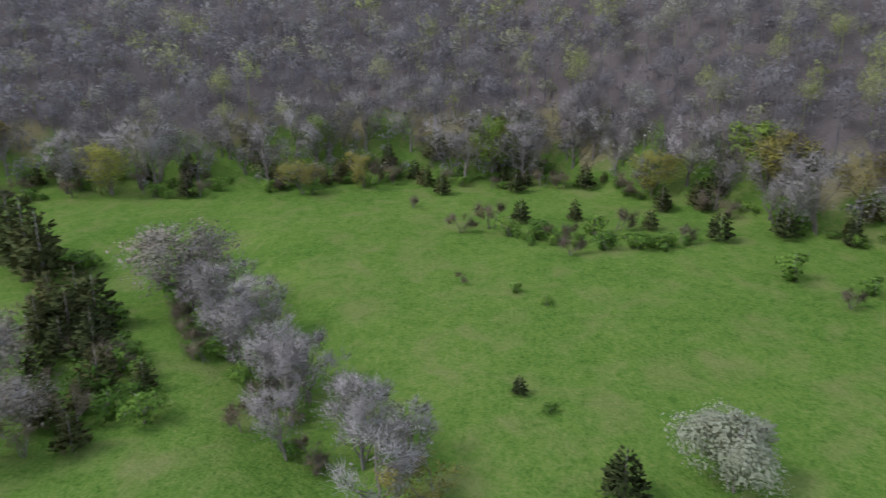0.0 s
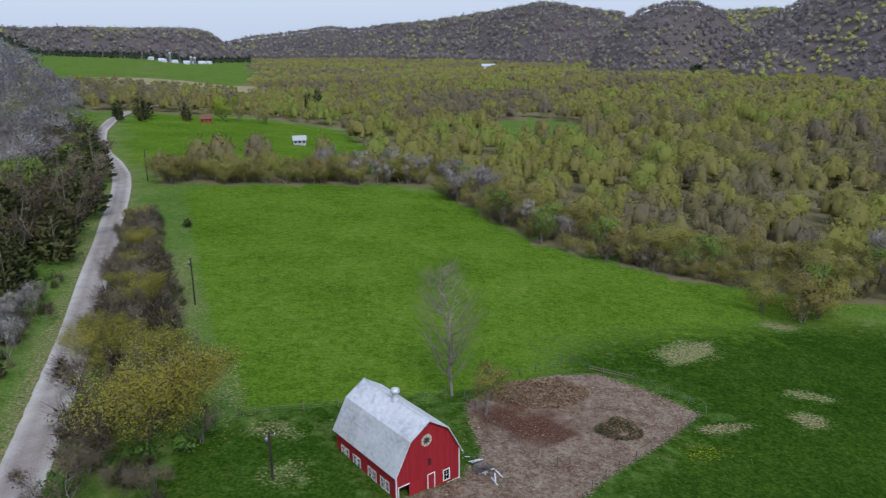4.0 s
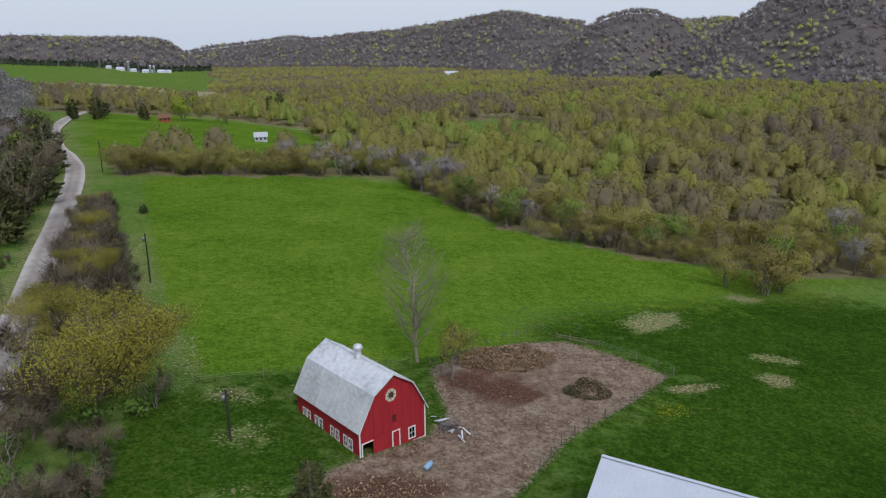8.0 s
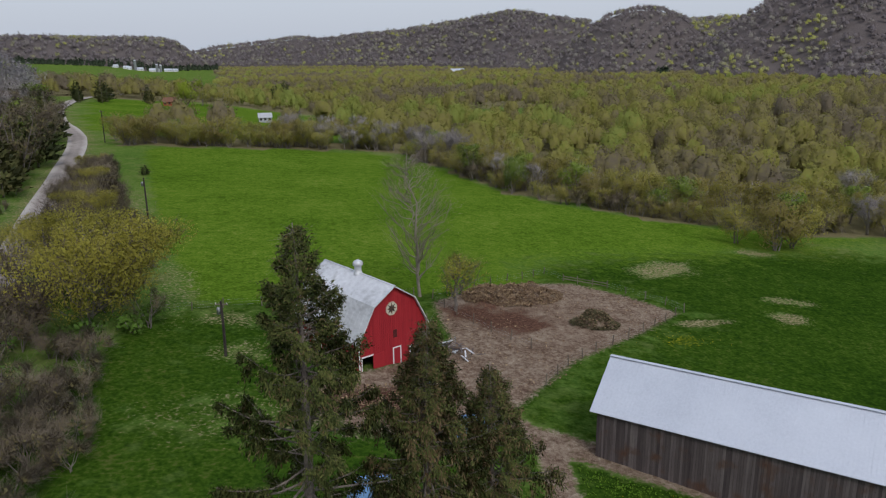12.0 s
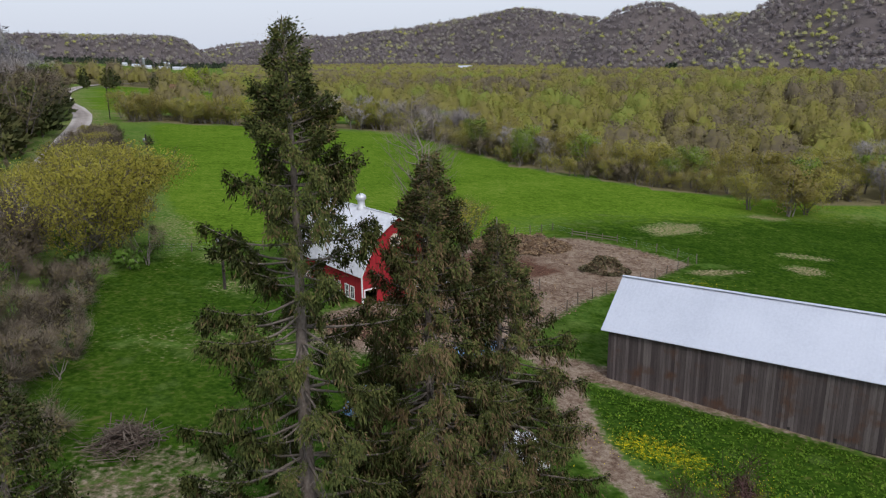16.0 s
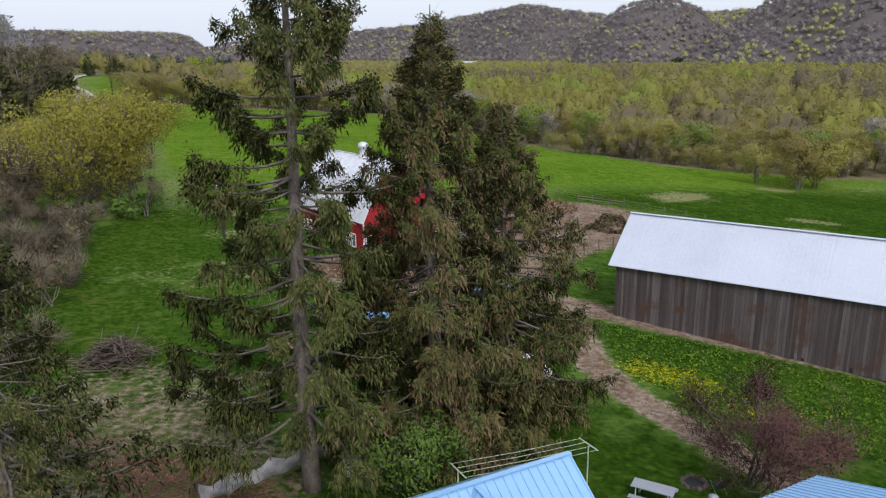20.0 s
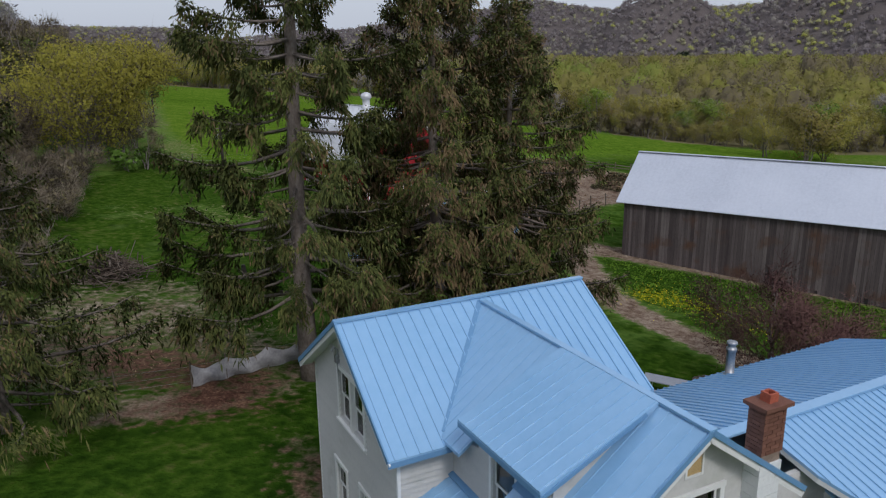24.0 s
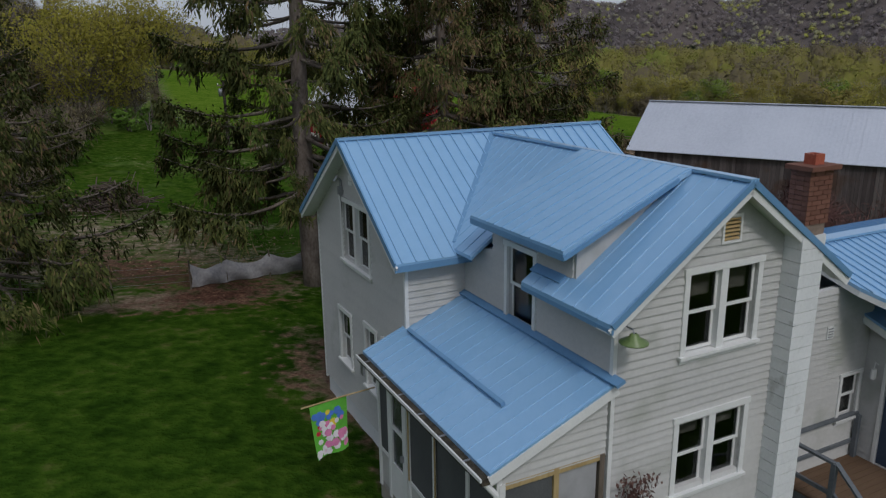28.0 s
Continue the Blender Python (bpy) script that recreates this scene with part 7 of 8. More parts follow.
CRAB = broad_kind("crabapple_tree", "low spreading crabapple with dark reddish buds", "tree", M_TWIG_RED, M_TWIG_RED, seed=220, height=4.9, spread=3.4, limbs=34, leaves=15000, size=0.042, twigs=4500, twig_len=0.8, twig_w=0.011, stems=4, low=0.12, rise=0.7)
CRAB.grow(14.2, 31.6, 1.12, 15)
CRAB.grow(21.5, 29.0, 0.75, 115)
LILAC = broad_kind("lilac_bush", "dense round green lilac bush in young leaf", "shrub", leaf_material("lilac_leaves", [(0.07, 0.13, 0.025), (0.11, 0.18, 0.035), (0.16, 0.24, 0.05)], island=0.4), M_TWIG, seed=225, height=3.4, spread=2.0,
                   limbs=26, leaves=8000, size=0.065, twigs=240, twig_len=0.5, twig_w=0.008, stems=5, low=0.02)
LILAC.grow(-2.2, 29.0, 1.2, 0)
BRIGHTWILLOW = broad_kind("willow_tree", "large willow clump standing out from the wood's edge", "tree", M_LEAF_WILLOW, M_TWIG, seed=227, height=12, spread=5.6, limbs=24, leaves=5200, size=0.24, twigs=400, twig_len=1.5, twig_w=0.02, stems=6, low=0.03, fluff=1.4)
BRIGHTWILLOW.grow(68.5, 150.0, 1.0, 20, "edge of the river wood", "large willow clump standing out from the wood's edge")
BRIGHTWILLOW.grow(73.5, 153.0, 0.9, 80, "edge of the river wood", "large willow clump standing out from the wood's edge")
GREENS[1].grow(71.0, 156.0, 0.95, 140, "edge of the river wood")
WILLOWS[4].grow(62.0, 155.0, 0.8, 140, "edge of the river wood")

# brush between road and field, and along the road's bank
rb = np.random.default_rng(31)
for k in range(235):
    a_ = 44 + 166 * rb.uniform() ** 1.25
    edge_ = float(road_centre(a_)) + 4.6
    s_ = edge_ + (float(np.interp(a_, [44, 70, 80, 88, 100, 150, 210], [-6, -4, -1, 2.5, 2.5, 1.5, -1])) - edge_) * rb.uniform()
    x_, y_ = plan(s_, a_)
    if math.hypot(x_ + 41.5, y_ - 80) < 4.5:
        continue
    r_ = rb.uniform() * (0.5 if a_ < 84 and s_ > -10 else 1.0)
    tall_ = 84 < a_ < 165 and s_ < -2
    if r_ < 0.52:
        BARE_SHRUBS[rb.integers(0, 3)].grow(x_, y_, rb.uniform(0.8, 1.5) * (1.45 if tall_ else (0.7 if a_ < 84 else 1.0)), rb.uniform(0, 360), "roadside brush")
    elif r_ < 0.68 and a_ < 170:
        BROWNS[rb.integers(0, 3)].grow(x_, y_, rb.uniform(0.32, 0.55), rb.uniform(0, 360), "roadside brush", "small bare tree in the roadside brush")
    elif r_ < 0.9 and a_ > 92:
        WILLOWS[rb.integers(0, 5)].grow(x_, y_, rb.uniform(0.3, 0.55) * (1.0 if a_ < 150 else 0.75), rb.uniform(0, 360), "roadside brush", "bushy young willow in the roadside brush")
    else:
        SHRUBS[rb.integers(0, 3)].grow(x_, y_, rb.uniform(0.5, 1.1), rb.uniform(0, 360), "roadside brush")
for k in range(60):
    a_ = rb.uniform(70, 190)
    x_, y_ = plan(float(road_centre(a_)) - rb.uniform(5.5, 14), a_)
    r_ = rb.uniform()
    pool = BARE_SHRUBS if r_ < 0.5 else (SHRUBS if r_ < 0.75 else CEDARS)
    pool[rb.integers(0, len(pool))].grow(x_, y_, rb.uniform(0.5, 1.0) * (0.5 if r_ >= 0.75 else 1.0), rb.uniform(0, 360), "brush on the road bank")
for k in range(16):
    x_, y_ = plan(float(road_centre(84 + k * 4)) - rb.uniform(7, 12), 84 + k * 4 + rb.normal())
    BARES[k % 5].grow(x_, y_, rb.uniform(0.4, 0.65), rb.uniform(0, 360), "brush on the road bank", "small bare tree on the road bank")
BLOSSOM = broad_kind("blossoming_thicket", "wild plum thicket in pale pinkish blossom", "shrub", M_BLOSSOM, M_TWIG, seed=230, height=2.6, spread=1.7, limbs=14, leaves=700, size=0.09, twigs=300, twig_len=0.7, twig_w=0.015, stems=4, low=0.05)
for s_, a_, sc in ((-26, 118, 1.2), (-27, 124, 1.1), (-25.5, 130, 1.2), (-26, 104, 0.8), (-52, 168, 1.3), (-24.5, 92, 0.9), (-2, 110, 0.9), (2, 118, 0.8)):
    x_, y_ = plan(s_, a_)
    BLOSSOM.grow(x_, y_, sc, rb.uniform(0, 360), "blossoming thickets")
# small round cedar and two garden conifers
CEDARS[1].grow(-76.9, 186.0, 0.5, 10, tall=0.8)
CEDARS[0].grow(-14.0, 64.7, 0.42, 10)

# ---- meadow beyond the road
SILVERTREE = broad_kind("silvery_tree", "round tree in pale silvery young leaf", "tree", M_SILVER, M_TWIG, seed=240, height=7, spread=3.6, limbs=24, leaves=8000, size=0.15, twigs=200, twig_len=1.0, twig_w=0.02, stems=3, low=0.1, fluff=1.4)
SILVERTREE.grow(-69.5, 16.5, 1.35, 0)
SYCAMORE = broad_kind("white_limbed_tree", "big leafless tree with pale bleached limbs", "tree", M_LEAF_WILLOW, leaf_material("bleached_twigs", [(0.4, 0.38, 0.37), (0.55, 0.53, 0.52)], translucent=0.05), seed=245, height=15, spread=8.5, limbs=30, leaves=0, size=0.2, twigs=1500, twig_len=2.0, twig_w=0.035, low=0.2, rise=0.5)
BRIGHT = broad_kind("leafing_tree", "tree in bright yellow-green leaf at the meadow's end", "tree", M_LEAF_BRIGHT, M_TWIG, seed=247, height=13, spread=4.8, limbs=18, leaves=3200, size=0.26, twigs=100, twig_len=1.2, twig_w=0.02, stems=2, low=0.06, fluff=1.45)
SYCAMORE.grow(-113.5, 78.5, 1.6, 0)
SYCAMORE.grow(-112.5, 58.5, 1.0, 90)
BRIGHT.grow(-99.5, 98.5, 1.45, 0, label="tree in bright yellow-green leaf at the meadow's end")
BRIGHT.grow(-105.0, 93.0, 1.1, 120, label="tree in bright yellow-green leaf at the meadow's end")
OAK = broad_kind("oak_tree", "gnarled oak with brownish opening buds", "tree", leaf_material("oak_buds", [(0.2, 0.17, 0.14), (0.3, 0.26, 0.21), (0.38, 0.34, 0.27)], island=0.5), M_TWIG, seed=250, height=12, spread=6.5, limbs=28, leaves=2600, size=0.22, twigs=1300, twig_len=1.4, twig_w=0.03, low=0.2, rise=0.5, fluff=1.3)
for x_, y_, sc, tu in ((-107, -66, 1.4, 0), (-75, -76, 1.1, 70), (-69, -66, 0.6, 150)):
    OAK.grow(x_, y_, sc, tu, "oaks by the gully")
for k in range(27):
    t_ = k / 26
    BARES[k % 5].grow(-64 - 47 * t_ + rb.normal() * 2.8, -19.5 - 45 * t_ + rb.normal() * 2.8, rb.uniform(0.72, 1.0), rb.uniform(0, 360), "bare trees in the gully")
for k in range(34):
    t_ = rb.uniform()
    (SHRUBS + BARE_SHRUBS)[rb.integers(0, 6)].grow(-70 - 45 * t_ + rb.normal() * 2, -31 - 42 * t_ + rb.normal() * 2.5, rb.uniform(0.6, 1.1), rb.uniform(0, 360), "undergrowth in the gully")
for k in range(40):
    x_, y_ = rb.uniform(-125, -70), 0
    y_ = -58 + (x_ + 78) * 0.85 + rb.uniform(-14, 3)
    r_ = rb.uniform()
    (CEDARS if r_ < 0.35 else (SHRUBS if r_ < 0.7 else BARE_SHRUBS))[rb.integers(0, 3)].grow(x_, y_, rb.uniform(0.4, 0.85) if r_ < 0.35 else rb.uniform(0.8, 1.5), rb.uniform(0, 360), "thicket below the gully")
for k, (x_, y_, sc) in enumerate(((-97, -75, 1.5), (-93, -77, 1.3), (-90, -80, 1.2), (-87, -74, 1.0), (-101, -81, 1.3), (-79, -63, 1.0), (-74, -62, 0.8), (-66, -58, 0.8), (-70, -64, 1.0))):
    CEDARS[k % 4].grow(x_, y_, sc, 40 * k, "thicket below the gully")
for k, (x_, y_, sc) in enumerate(((-73, -66, 0.5), (-70, -60, 0.45), (-84, -79, 0.55), (-95, -86, 0.6), (-64, -63, 0.5))):
    BROWNS[k % len(BROWNS)].grow(x_, y_, sc, 70 * k, "thicket below the gully")
OAK.grow(-63.5, -66, 0.95, 210, "oaks by the gully")
WILLOWS[3].grow(-64, -14, 0.6, 0, "bare trees in the gully")
for x_, y_, sc in ((-114, -97, 1.7), (-119, -104, 1.8), (-86, -68, 1.1), (-80, -57, 0.6), (-96, -82, 1.2), (-125, -112, 1.7),
                   (-67, 5, 0.75), (-181, -33.5, 0.7), (-190.5, 2.7, 0.85), (-152, 29.5, 0.8), (-155, 43, 0.85), (-160, -12, 0.7), (-163, 0, 0.6), (-158, 16, 0.6), (-172, 20, 0.8), (-176, 32, 0.9), (-168, 50, 0.9), (-137, 62, 0.9), (-133, 68, 1.1), (-185, -15, 0.8), (-86, -7.2, 0.35)):
    CEDARS[rb.integers(0, 4)].grow(x_, y_, sc * 1.2, rb.uniform(0, 360), "cedars round the meadow")
for x_, y_, sc, kind in ((-151.4, -24.4, 1.1, 1), (-149.6, -14, 1.2, 0), (-150, -7, 1.2, 0), (-146, -3, 1.1, 1), (-140, -1, 1.0, 1), (-143, 6, 1.1, 0), (-145, 12.7, 1.1, 0), (-147, 18, 1.0, 0), (-131, 38.8, 1.5, 0), (-119.5, -9.9, 0.6, 0),
                         (-115, -4.6, 0.5, 0), (-82, -3, 0.45, 0), (-123, -20, 0.5, 1), (-178, -67, 1.1, 0), (-168, -38.5, 0.8, 1), (-155, -18, 1.4, 1), (-153, 4, 1.3, 0), (-157, 10, 1.2, 1), (-150, 22, 1.0, 1),
                         (-118, 55, 1.0, 0), (-114, 62, 0.9, 1), (-110, 68, 1.1, 0), (-108, 60, 0.8, 0), (-101, 82, 1.0, 0), (-98, 86, 1.1, 1), (-120, 44, 0.9, 1), (-126, 50, 1.0, 0), (-107, 78, 1.3, 1), (-112, 80, 1.3, 0), (-116, 72, 1.2, 0)):
    (BARE_SHRUBS if kind else SHRUBS)[rb.integers(0, 3)].grow(x_, y_, sc * 1.15, rb.uniform(0, 360), "bushes on the meadow")
for k in range(46):
    if k < 26:
        x_, y_ = rb.uniform(-152, -144), rb.uniform(-12, 24)
    else:
        x_, y_ = rb.uniform(-120, -100), 0
        y_ = 66 + (x_ + 112) * 1.2 + rb.uniform(-7, 9)
    SHRUBS[rb.integers(0, 3)].grow(x_, y_, rb.uniform(0.45, 0.85), rb.uniform(0, 360), "bushes on the meadow", "low bright green leafy bush in the meadow")
PURPLE = broad_kind("redbud_shrub", "small shrub in dull purple flower", "shrub", leaf_material("purple_flowers", [(0.09, 0.04, 0.08), (0.16, 0.08, 0.14)]), M_TWIG_RED, seed=260, height=2.2, spread=1.4, limbs=12, leaves=420, size=0.12, twigs=120, twig_len=0.6, twig_w=0.015, stems=3, low=0.05)
PURPLE.grow(-97.5, 74.5, 0.95, 0)
WILLOWS[2].grow(-178, -70, 0.85, 0, "trees at the meadow's edge")
WILLOWS[0].grow(-186, -55, 0.9, 40, "trees at the meadow's edge")

# ---- trees round the far houses
for x_, y_, sc in ((-172, 432, 0.75), (-168, 424, 0.6), (-190, 420, 0.8), (-197, 428, 0.9), (-203, 412, 0.8), (-186, 405, 0.6), (-195, 398, 0.5), (-142, 660, 2.2), (-150, 655, 1.7)):
    CEDARS[rb.integers(0, 4)].grow(x_, y_, sc * (1.75 if y_ < 600 else 1.0), rb.uniform(0, 360), "conifers by the far cabin", tall=1.2)
BRIGHT.grow(-153, 442, 1.25, 0, label="bright yellow-green tree beside a red cabin")
WILLOWS[1].grow(-146, 447, 0.9, 0, "conifers by the far cabin")
for x_, y_ in ((-165, 447), (-180, 455), (-135, 452), (-128, 446), (-205, 440), (-212, 452)):
    WILLOWS[rb.integers(0, 5)].grow(x_, y_, rb.uniform(0.6, 0.9), rb.uniform(0, 360), "trees behind the far cabin")

# ---- fences, poles and things in the yard
POST_ME = Build().ring([(0.075, -0.5), (0.07, 1.25), (0.05, 1.32), (0.0, 1.33)], 8).data("post", M_POST)


def fence(label, pts, gap, wires=3, rails=0, group="farm fences"):
    """Posts along a chain of corners, with wires or rails between."""
    x0, y0 = pts[0]
    ob = thing("fence", at_ground(x0, y0), label, "fence", group)
    inv = ob.matrix_world.inverted()
    prev = None
    rf = np.random.default_rng(int(abs(x0 * 7 + y0)))
    for (xa, ya), (xb, yb) in zip(pts, pts[1:]):
        n = max(1, int(round(math.hypot(xb - xa, yb - ya) / gap)))
        for k in range(n + 1):
            if k == 0 and prev is not None:
                continue
            x, y = xa + (xb - xa) * k / n, ya + (yb - ya) * k / n
            z = float(land(x, y))
            p = new("post", POST_ME)
            p.parent = ob
            p.matrix_local = inv @ pose(x, y, z, rf.normal() * 3, rf.normal() * 3, rf.uniform(0, 360)) @ Matrix.Diagonal((1, 1, rf.uniform(0.85, 1.1), 1))
            here = Vector((x, y, z))
            if prev is not None:
                for w in range(wires):
                    h = Vector((0, 0, 0.35 + 0.36 * w))
                    part("wire", Build().tube([inv @ (prev + h), inv @ ((prev + here) / 2 + h - Vector((0, 0, 0.03))), inv @ (here + h)], 0.006, 3, cap=False), M_STEEL, ob)
                for w in range(rails):
                    h = Vector((0, 0, 0.4 + 0.4 * w))
                    part("rail", Build().beam(inv @ (prev + h), inv @ (here + h), 0.05, 0.13), M_POST, ob)
            prev = here
    return ob


fence("old wooden-post wire fence along the field", [(-35.8, 86.4), (-29, 90.2), (-20, 94.1), (-11.5, 97.7), (-4.9, 101.2)], 4.2)
fence("old post and wire fence behind the barnyard", [(-2.2, 100.8), (4, 108), (12, 114), (16, 118), (18.7, 114.7)], 3.6)
fence("low wooden plank fence at the barnyard's corner", [(18.7, 114.7), (25.3, 112.2)], 2.2, wires=0, rails=2)
fence("post and wire fence round the barnyard", [(25.3, 112.2), (32.6, 105.3), (34.5, 102.3)], 3.4)
fence("post and wire fence beside the barnyard drive", [(32.8, 100.8), (26, 92.5), (18, 84), (13.8, 78.8), (10.5, 73)], 4.0)
fence("leaning post and wire fence across the barnyard", [(-2.2, 100.2), (1.2, 94), (5.5, 88.5), (10.1, 83.6)], 3.0, wires=2)
gate = thing("metal_gate", at_ground(-0.6, 79.6, 55), "rusty tubular gate beside the barn", "gate")
for k in range(5):
    part("bar", Build().tube([(0, 0, 0.3 + k * 0.24), (2.6, 0, 0.3 + k * 0.24)], 0.02, 6), M_STEEL, gate)
for x_ in (0, 1.3, 2.6):
    part("upright", Build().tube([(x_, 0, 0.0 if x_ != 1.3 else 0.3), (x_, 0, 1.28)], 0.025, 6), M_STEEL, gate)


M_POLE = material("creosoted_pole", [(0.02, 0.016, 0.014), (0.04, 0.033, 0.028), (0.07, 0.06, 0.05)], scale=3, rough=0.9, bump=0.4, stretch=(1, 1, 0.15))


def power_pole(x, y, h, label, arm=True, box=True, turn=0):
    ob = thing("utility_pole", at_ground(x, y, turn), label, "pole", "utility poles")
    part("pole", Build().tube([(0, 0, -0.6), (0.03, 0, h * 0.5), (0, 0, h)], [0.16, 0.15, 0.12], 10), M_POLE, ob)
    if arm:
        part("crossarm", Build().box(-0.7, 0.7, 0.09, 0.18, h - 0.5, h - 0.38), M_POST, ob)
        for x_ in (-0.6, 0.6):
            part("insulator", Build().ring([(0.04, h - 0.38), (0.05, h - 0.3), (0.03, h - 0.24), (0.0, h - 0.23)], 8).moved(pose(x_, 0.13, 0)), M_WHITE, ob)
    if box:
        part("transformer", Build().ring([(0.0, h - 1.5), (0.2, h - 1.5), (0.21, h - 0.8), (0.12, h - 0.72), (0.0, h - 0.7)], 14).moved(pose(-0.33, 0, 0)), M_STEEL, ob, "grey transformer can", smooth=True)
    return ob


power_pole(-24.2, 74.7, 6.3, "wooden power pole with a grey transformer")
power_pole(-53.8, 129.5, 9.3, "dark wooden power pole at the field's edge", arm=False)
power_pole(-111.8, 241.7, 10.5, "pale wooden power pole by the road", box=False)
power_pole(-13.0, 43.0, 0.9, "short cut-off pole stump in the grass", arm=False, box=False)

# brush pile
M_PILE = material("dead_brown_branches", [(0.05, 0.035, 0.028), (0.1, 0.075, 0.06), (0.17, 0.14, 0.115)], scale=3, rough=0.95, bump=0.4, object_vary=0.6)
pile = thing("brush_pile", at_ground(-20.2, 41.2), "round heap of cut grey-brown branches", "brush pile")
rp = np.random.default_rng(17)
for k in range(290):
    an, r, ln = rp.uniform(0, 6.28), min(2.0, abs(rp.normal()) * 1.1), rp.uniform(1.0, 2.8)
    c = np.array([math.cos(an) * r, math.sin(an) * r, max(0.05, 1.5 - 0.5 * r) * rp.uniform(0.25, 1.0)])
    d = unit(rp, 1)[0] * [1, 1, 0.3]
    d /= np.linalg.norm(d)
    a, e = c - d * ln / 2, c + d * ln / 2
    a[2], e[2] = max(a[2], 0.02), max(e[2], 0.02)
    part("branch", Build().tube([a, (a + e) / 2 + rp.normal(size=3) * 0.08, e], [rp.uniform(0.02, 0.05), 0.025, 0.008], 5), M_PILE, pile)

# tarp on the garden fence
tarp = thing("garden_fence", at_ground(-10.0, 26.9), "sagging grey tarp hung on a wire garden fence", "fence")
inv = tarp.matrix_world.inverted()
chain = [(-10.2, 26.6), (-9.2, 27.7), (-7.9, 29.1), (-6.6, 30.6), (-5.4, 31.8)]
M_TARP = material("grey_tarp", [(0.28, 0.28, 0.3), (0.38, 0.38, 0.4), (0.48, 0.48, 0.5)], scale=2.2, rough=0.5, bump=0.5, fine=9)
v_, n_ = [], 40
for i in range(n_ + 1):
    f = i / n_ * (len(chain) - 1)
    k = min(int(f), len(chain) - 2)
    x_, y_ = (chain[k][j] + (chain[k + 1][j] - chain[k][j]) * (f - k) for j in (0, 1))
    g_ = float(land(x_, y_))
    sag = 0.28 * math.sin((f - k) * math.pi)
    for j in range(6):
        h = (0.06 + (0.98 - sag - 0.06) * j / 5)
        w = 0.09 * math.sin(i * 0.9 + j) + 0.12 * math.sin(j / 5 * 3.1)
        v_.append(tuple(inv @ Vector((x_ + w * 0.7, y_ - w * 0.7, g_ + h))))
q_ = [(i * 6 + j, (i + 1) * 6 + j, (i + 1) * 6 + j + 1, i * 6 + j + 1) for i in range(n_) for j in range(5)]
part("tarp", Build().add(v_, q_), M_TARP, tarp, smooth=True)
for x_, y_ in chain + [(-12.5, 25.2), (-15, 24.0), (-17.6, 22.9)]:
    p = new("post", POST_ME)
    p.parent = tarp
    p.matrix_local = inv @ pose(x_, y_, float(land(x_, y_))) @ Matrix.Diagonal((0.5, 0.5, 0.85, 1))
wire_pts = [(-5.4, 31.8), (-7.9, 29.1), (-10.2, 26.6), (-12.5, 25.2), (-15, 24.0), (-17.6, 22.9)]
for h in (0.3, 0.6, 0.9):
    part("wire", Build().tube([inv @ Vector((x_, y_, float(land(x_, y_)) + h)) for x_, y_ in wire_pts], 0.005, 3, cap=False), M_STEEL, tarp)

# propane tank under the spruces
tank = thing("propane_tank", at_ground(-3.9, 30.0, 42), "dirty white propane tank on two feet", "tank")
prof = [(0.0, -1.25), (0.22, -1.22), (0.37, -1.1), (0.44, -0.9), (0.44, 0.9), (0.37, 1.1), (0.22, 1.22), (0.0, 1.25)]
M_TANK = material("dirty_white_paint", [(0.4, 0.41, 0.41), (0.55, 0.56, 0.56)], scale=1.5, stain=((0.22, 0.2, 0.17), 2.0, 0.58))
part("shell", Build().ring(prof, 20).moved(pose(0, 0, 0.78, 0, 90, 0)), M_TANK, tank, smooth=True)
part("dome", Build().ring([(0.18, 1.18), (0.18, 1.36), (0.12, 1.42), (0.0, 1.43)], 14), M_TANK, tank, smooth=True)
for x_ in (-0.75, 0.75):
    part("foot", Build().box(x_ - 0.07, x_ + 0.07, -0.35, 0.35, -0.1, 0.45), M_BLOCK, tank)

# clothesline
line = thing("clothesline", at_ground(3.1, 28.8), "pale green metal clothesline with four lines", "clothesline")
inv = line.matrix_world.inverted()
M_PALEPAINT = material("pale_green_paint", [(0.4, 0.46, 0.36), (0.52, 0.57, 0.46)], scale=5)
ends_ = []
for x_, y_ in ((0.2, 27.1), (6.0, 30.5)):
    g_ = float(land(x_, y_))
    part("post", Build().tube([inv @ Vector((x_, y_, g_ - 0.3)), inv @ Vector((x_, y_, g_ + 2.1))], 0.035, 8), M_PALEPAINT, line)
    n_ = Vector((-0.5, 0.86, 0))
    a, e = Vector((x_, y_, g_ + 2.1)) - n_ * 0.65, Vector((x_, y_, g_ + 2.1)) + n_ * 0.65
    part("arm", Build().tube([inv @ a, inv @ e], 0.028, 8), M_PALEPAINT, line)
    ends_.append((a, e))
for k in range(4):
    p0, p1 = ends_[0][0].lerp(ends_[0][1], 0.05 + k * 0.3), ends_[1][0].lerp(ends_[1][1], 0.05 + k * 0.3)
    part("line", Build().tube([inv @ p0, inv @ ((p0 + p1) / 2 - Vector((0, 0, 0.06))), inv @ p1], 0.011, 4), M_PALEPAINT, line)

# picnic table
table = thing("picnic_table", at_ground(8.75, 29.6, -28), "grey plank picnic table on bent white pipe legs", "table")
M_TABLE = material("grey_planks", [(0.22, 0.24, 0.28), (0.32, 0.34, 0.38)], scale=2, stretch=(0.3, 3, 1), object_vary=0.2)
for k in range(5):
    part("top_plank", Build().box(-0.92, 0.92, -0.375 + k * 0.152, -0.375 + k * 0.152 + 0.142, 0.72, 0.76), M_TABLE, table)
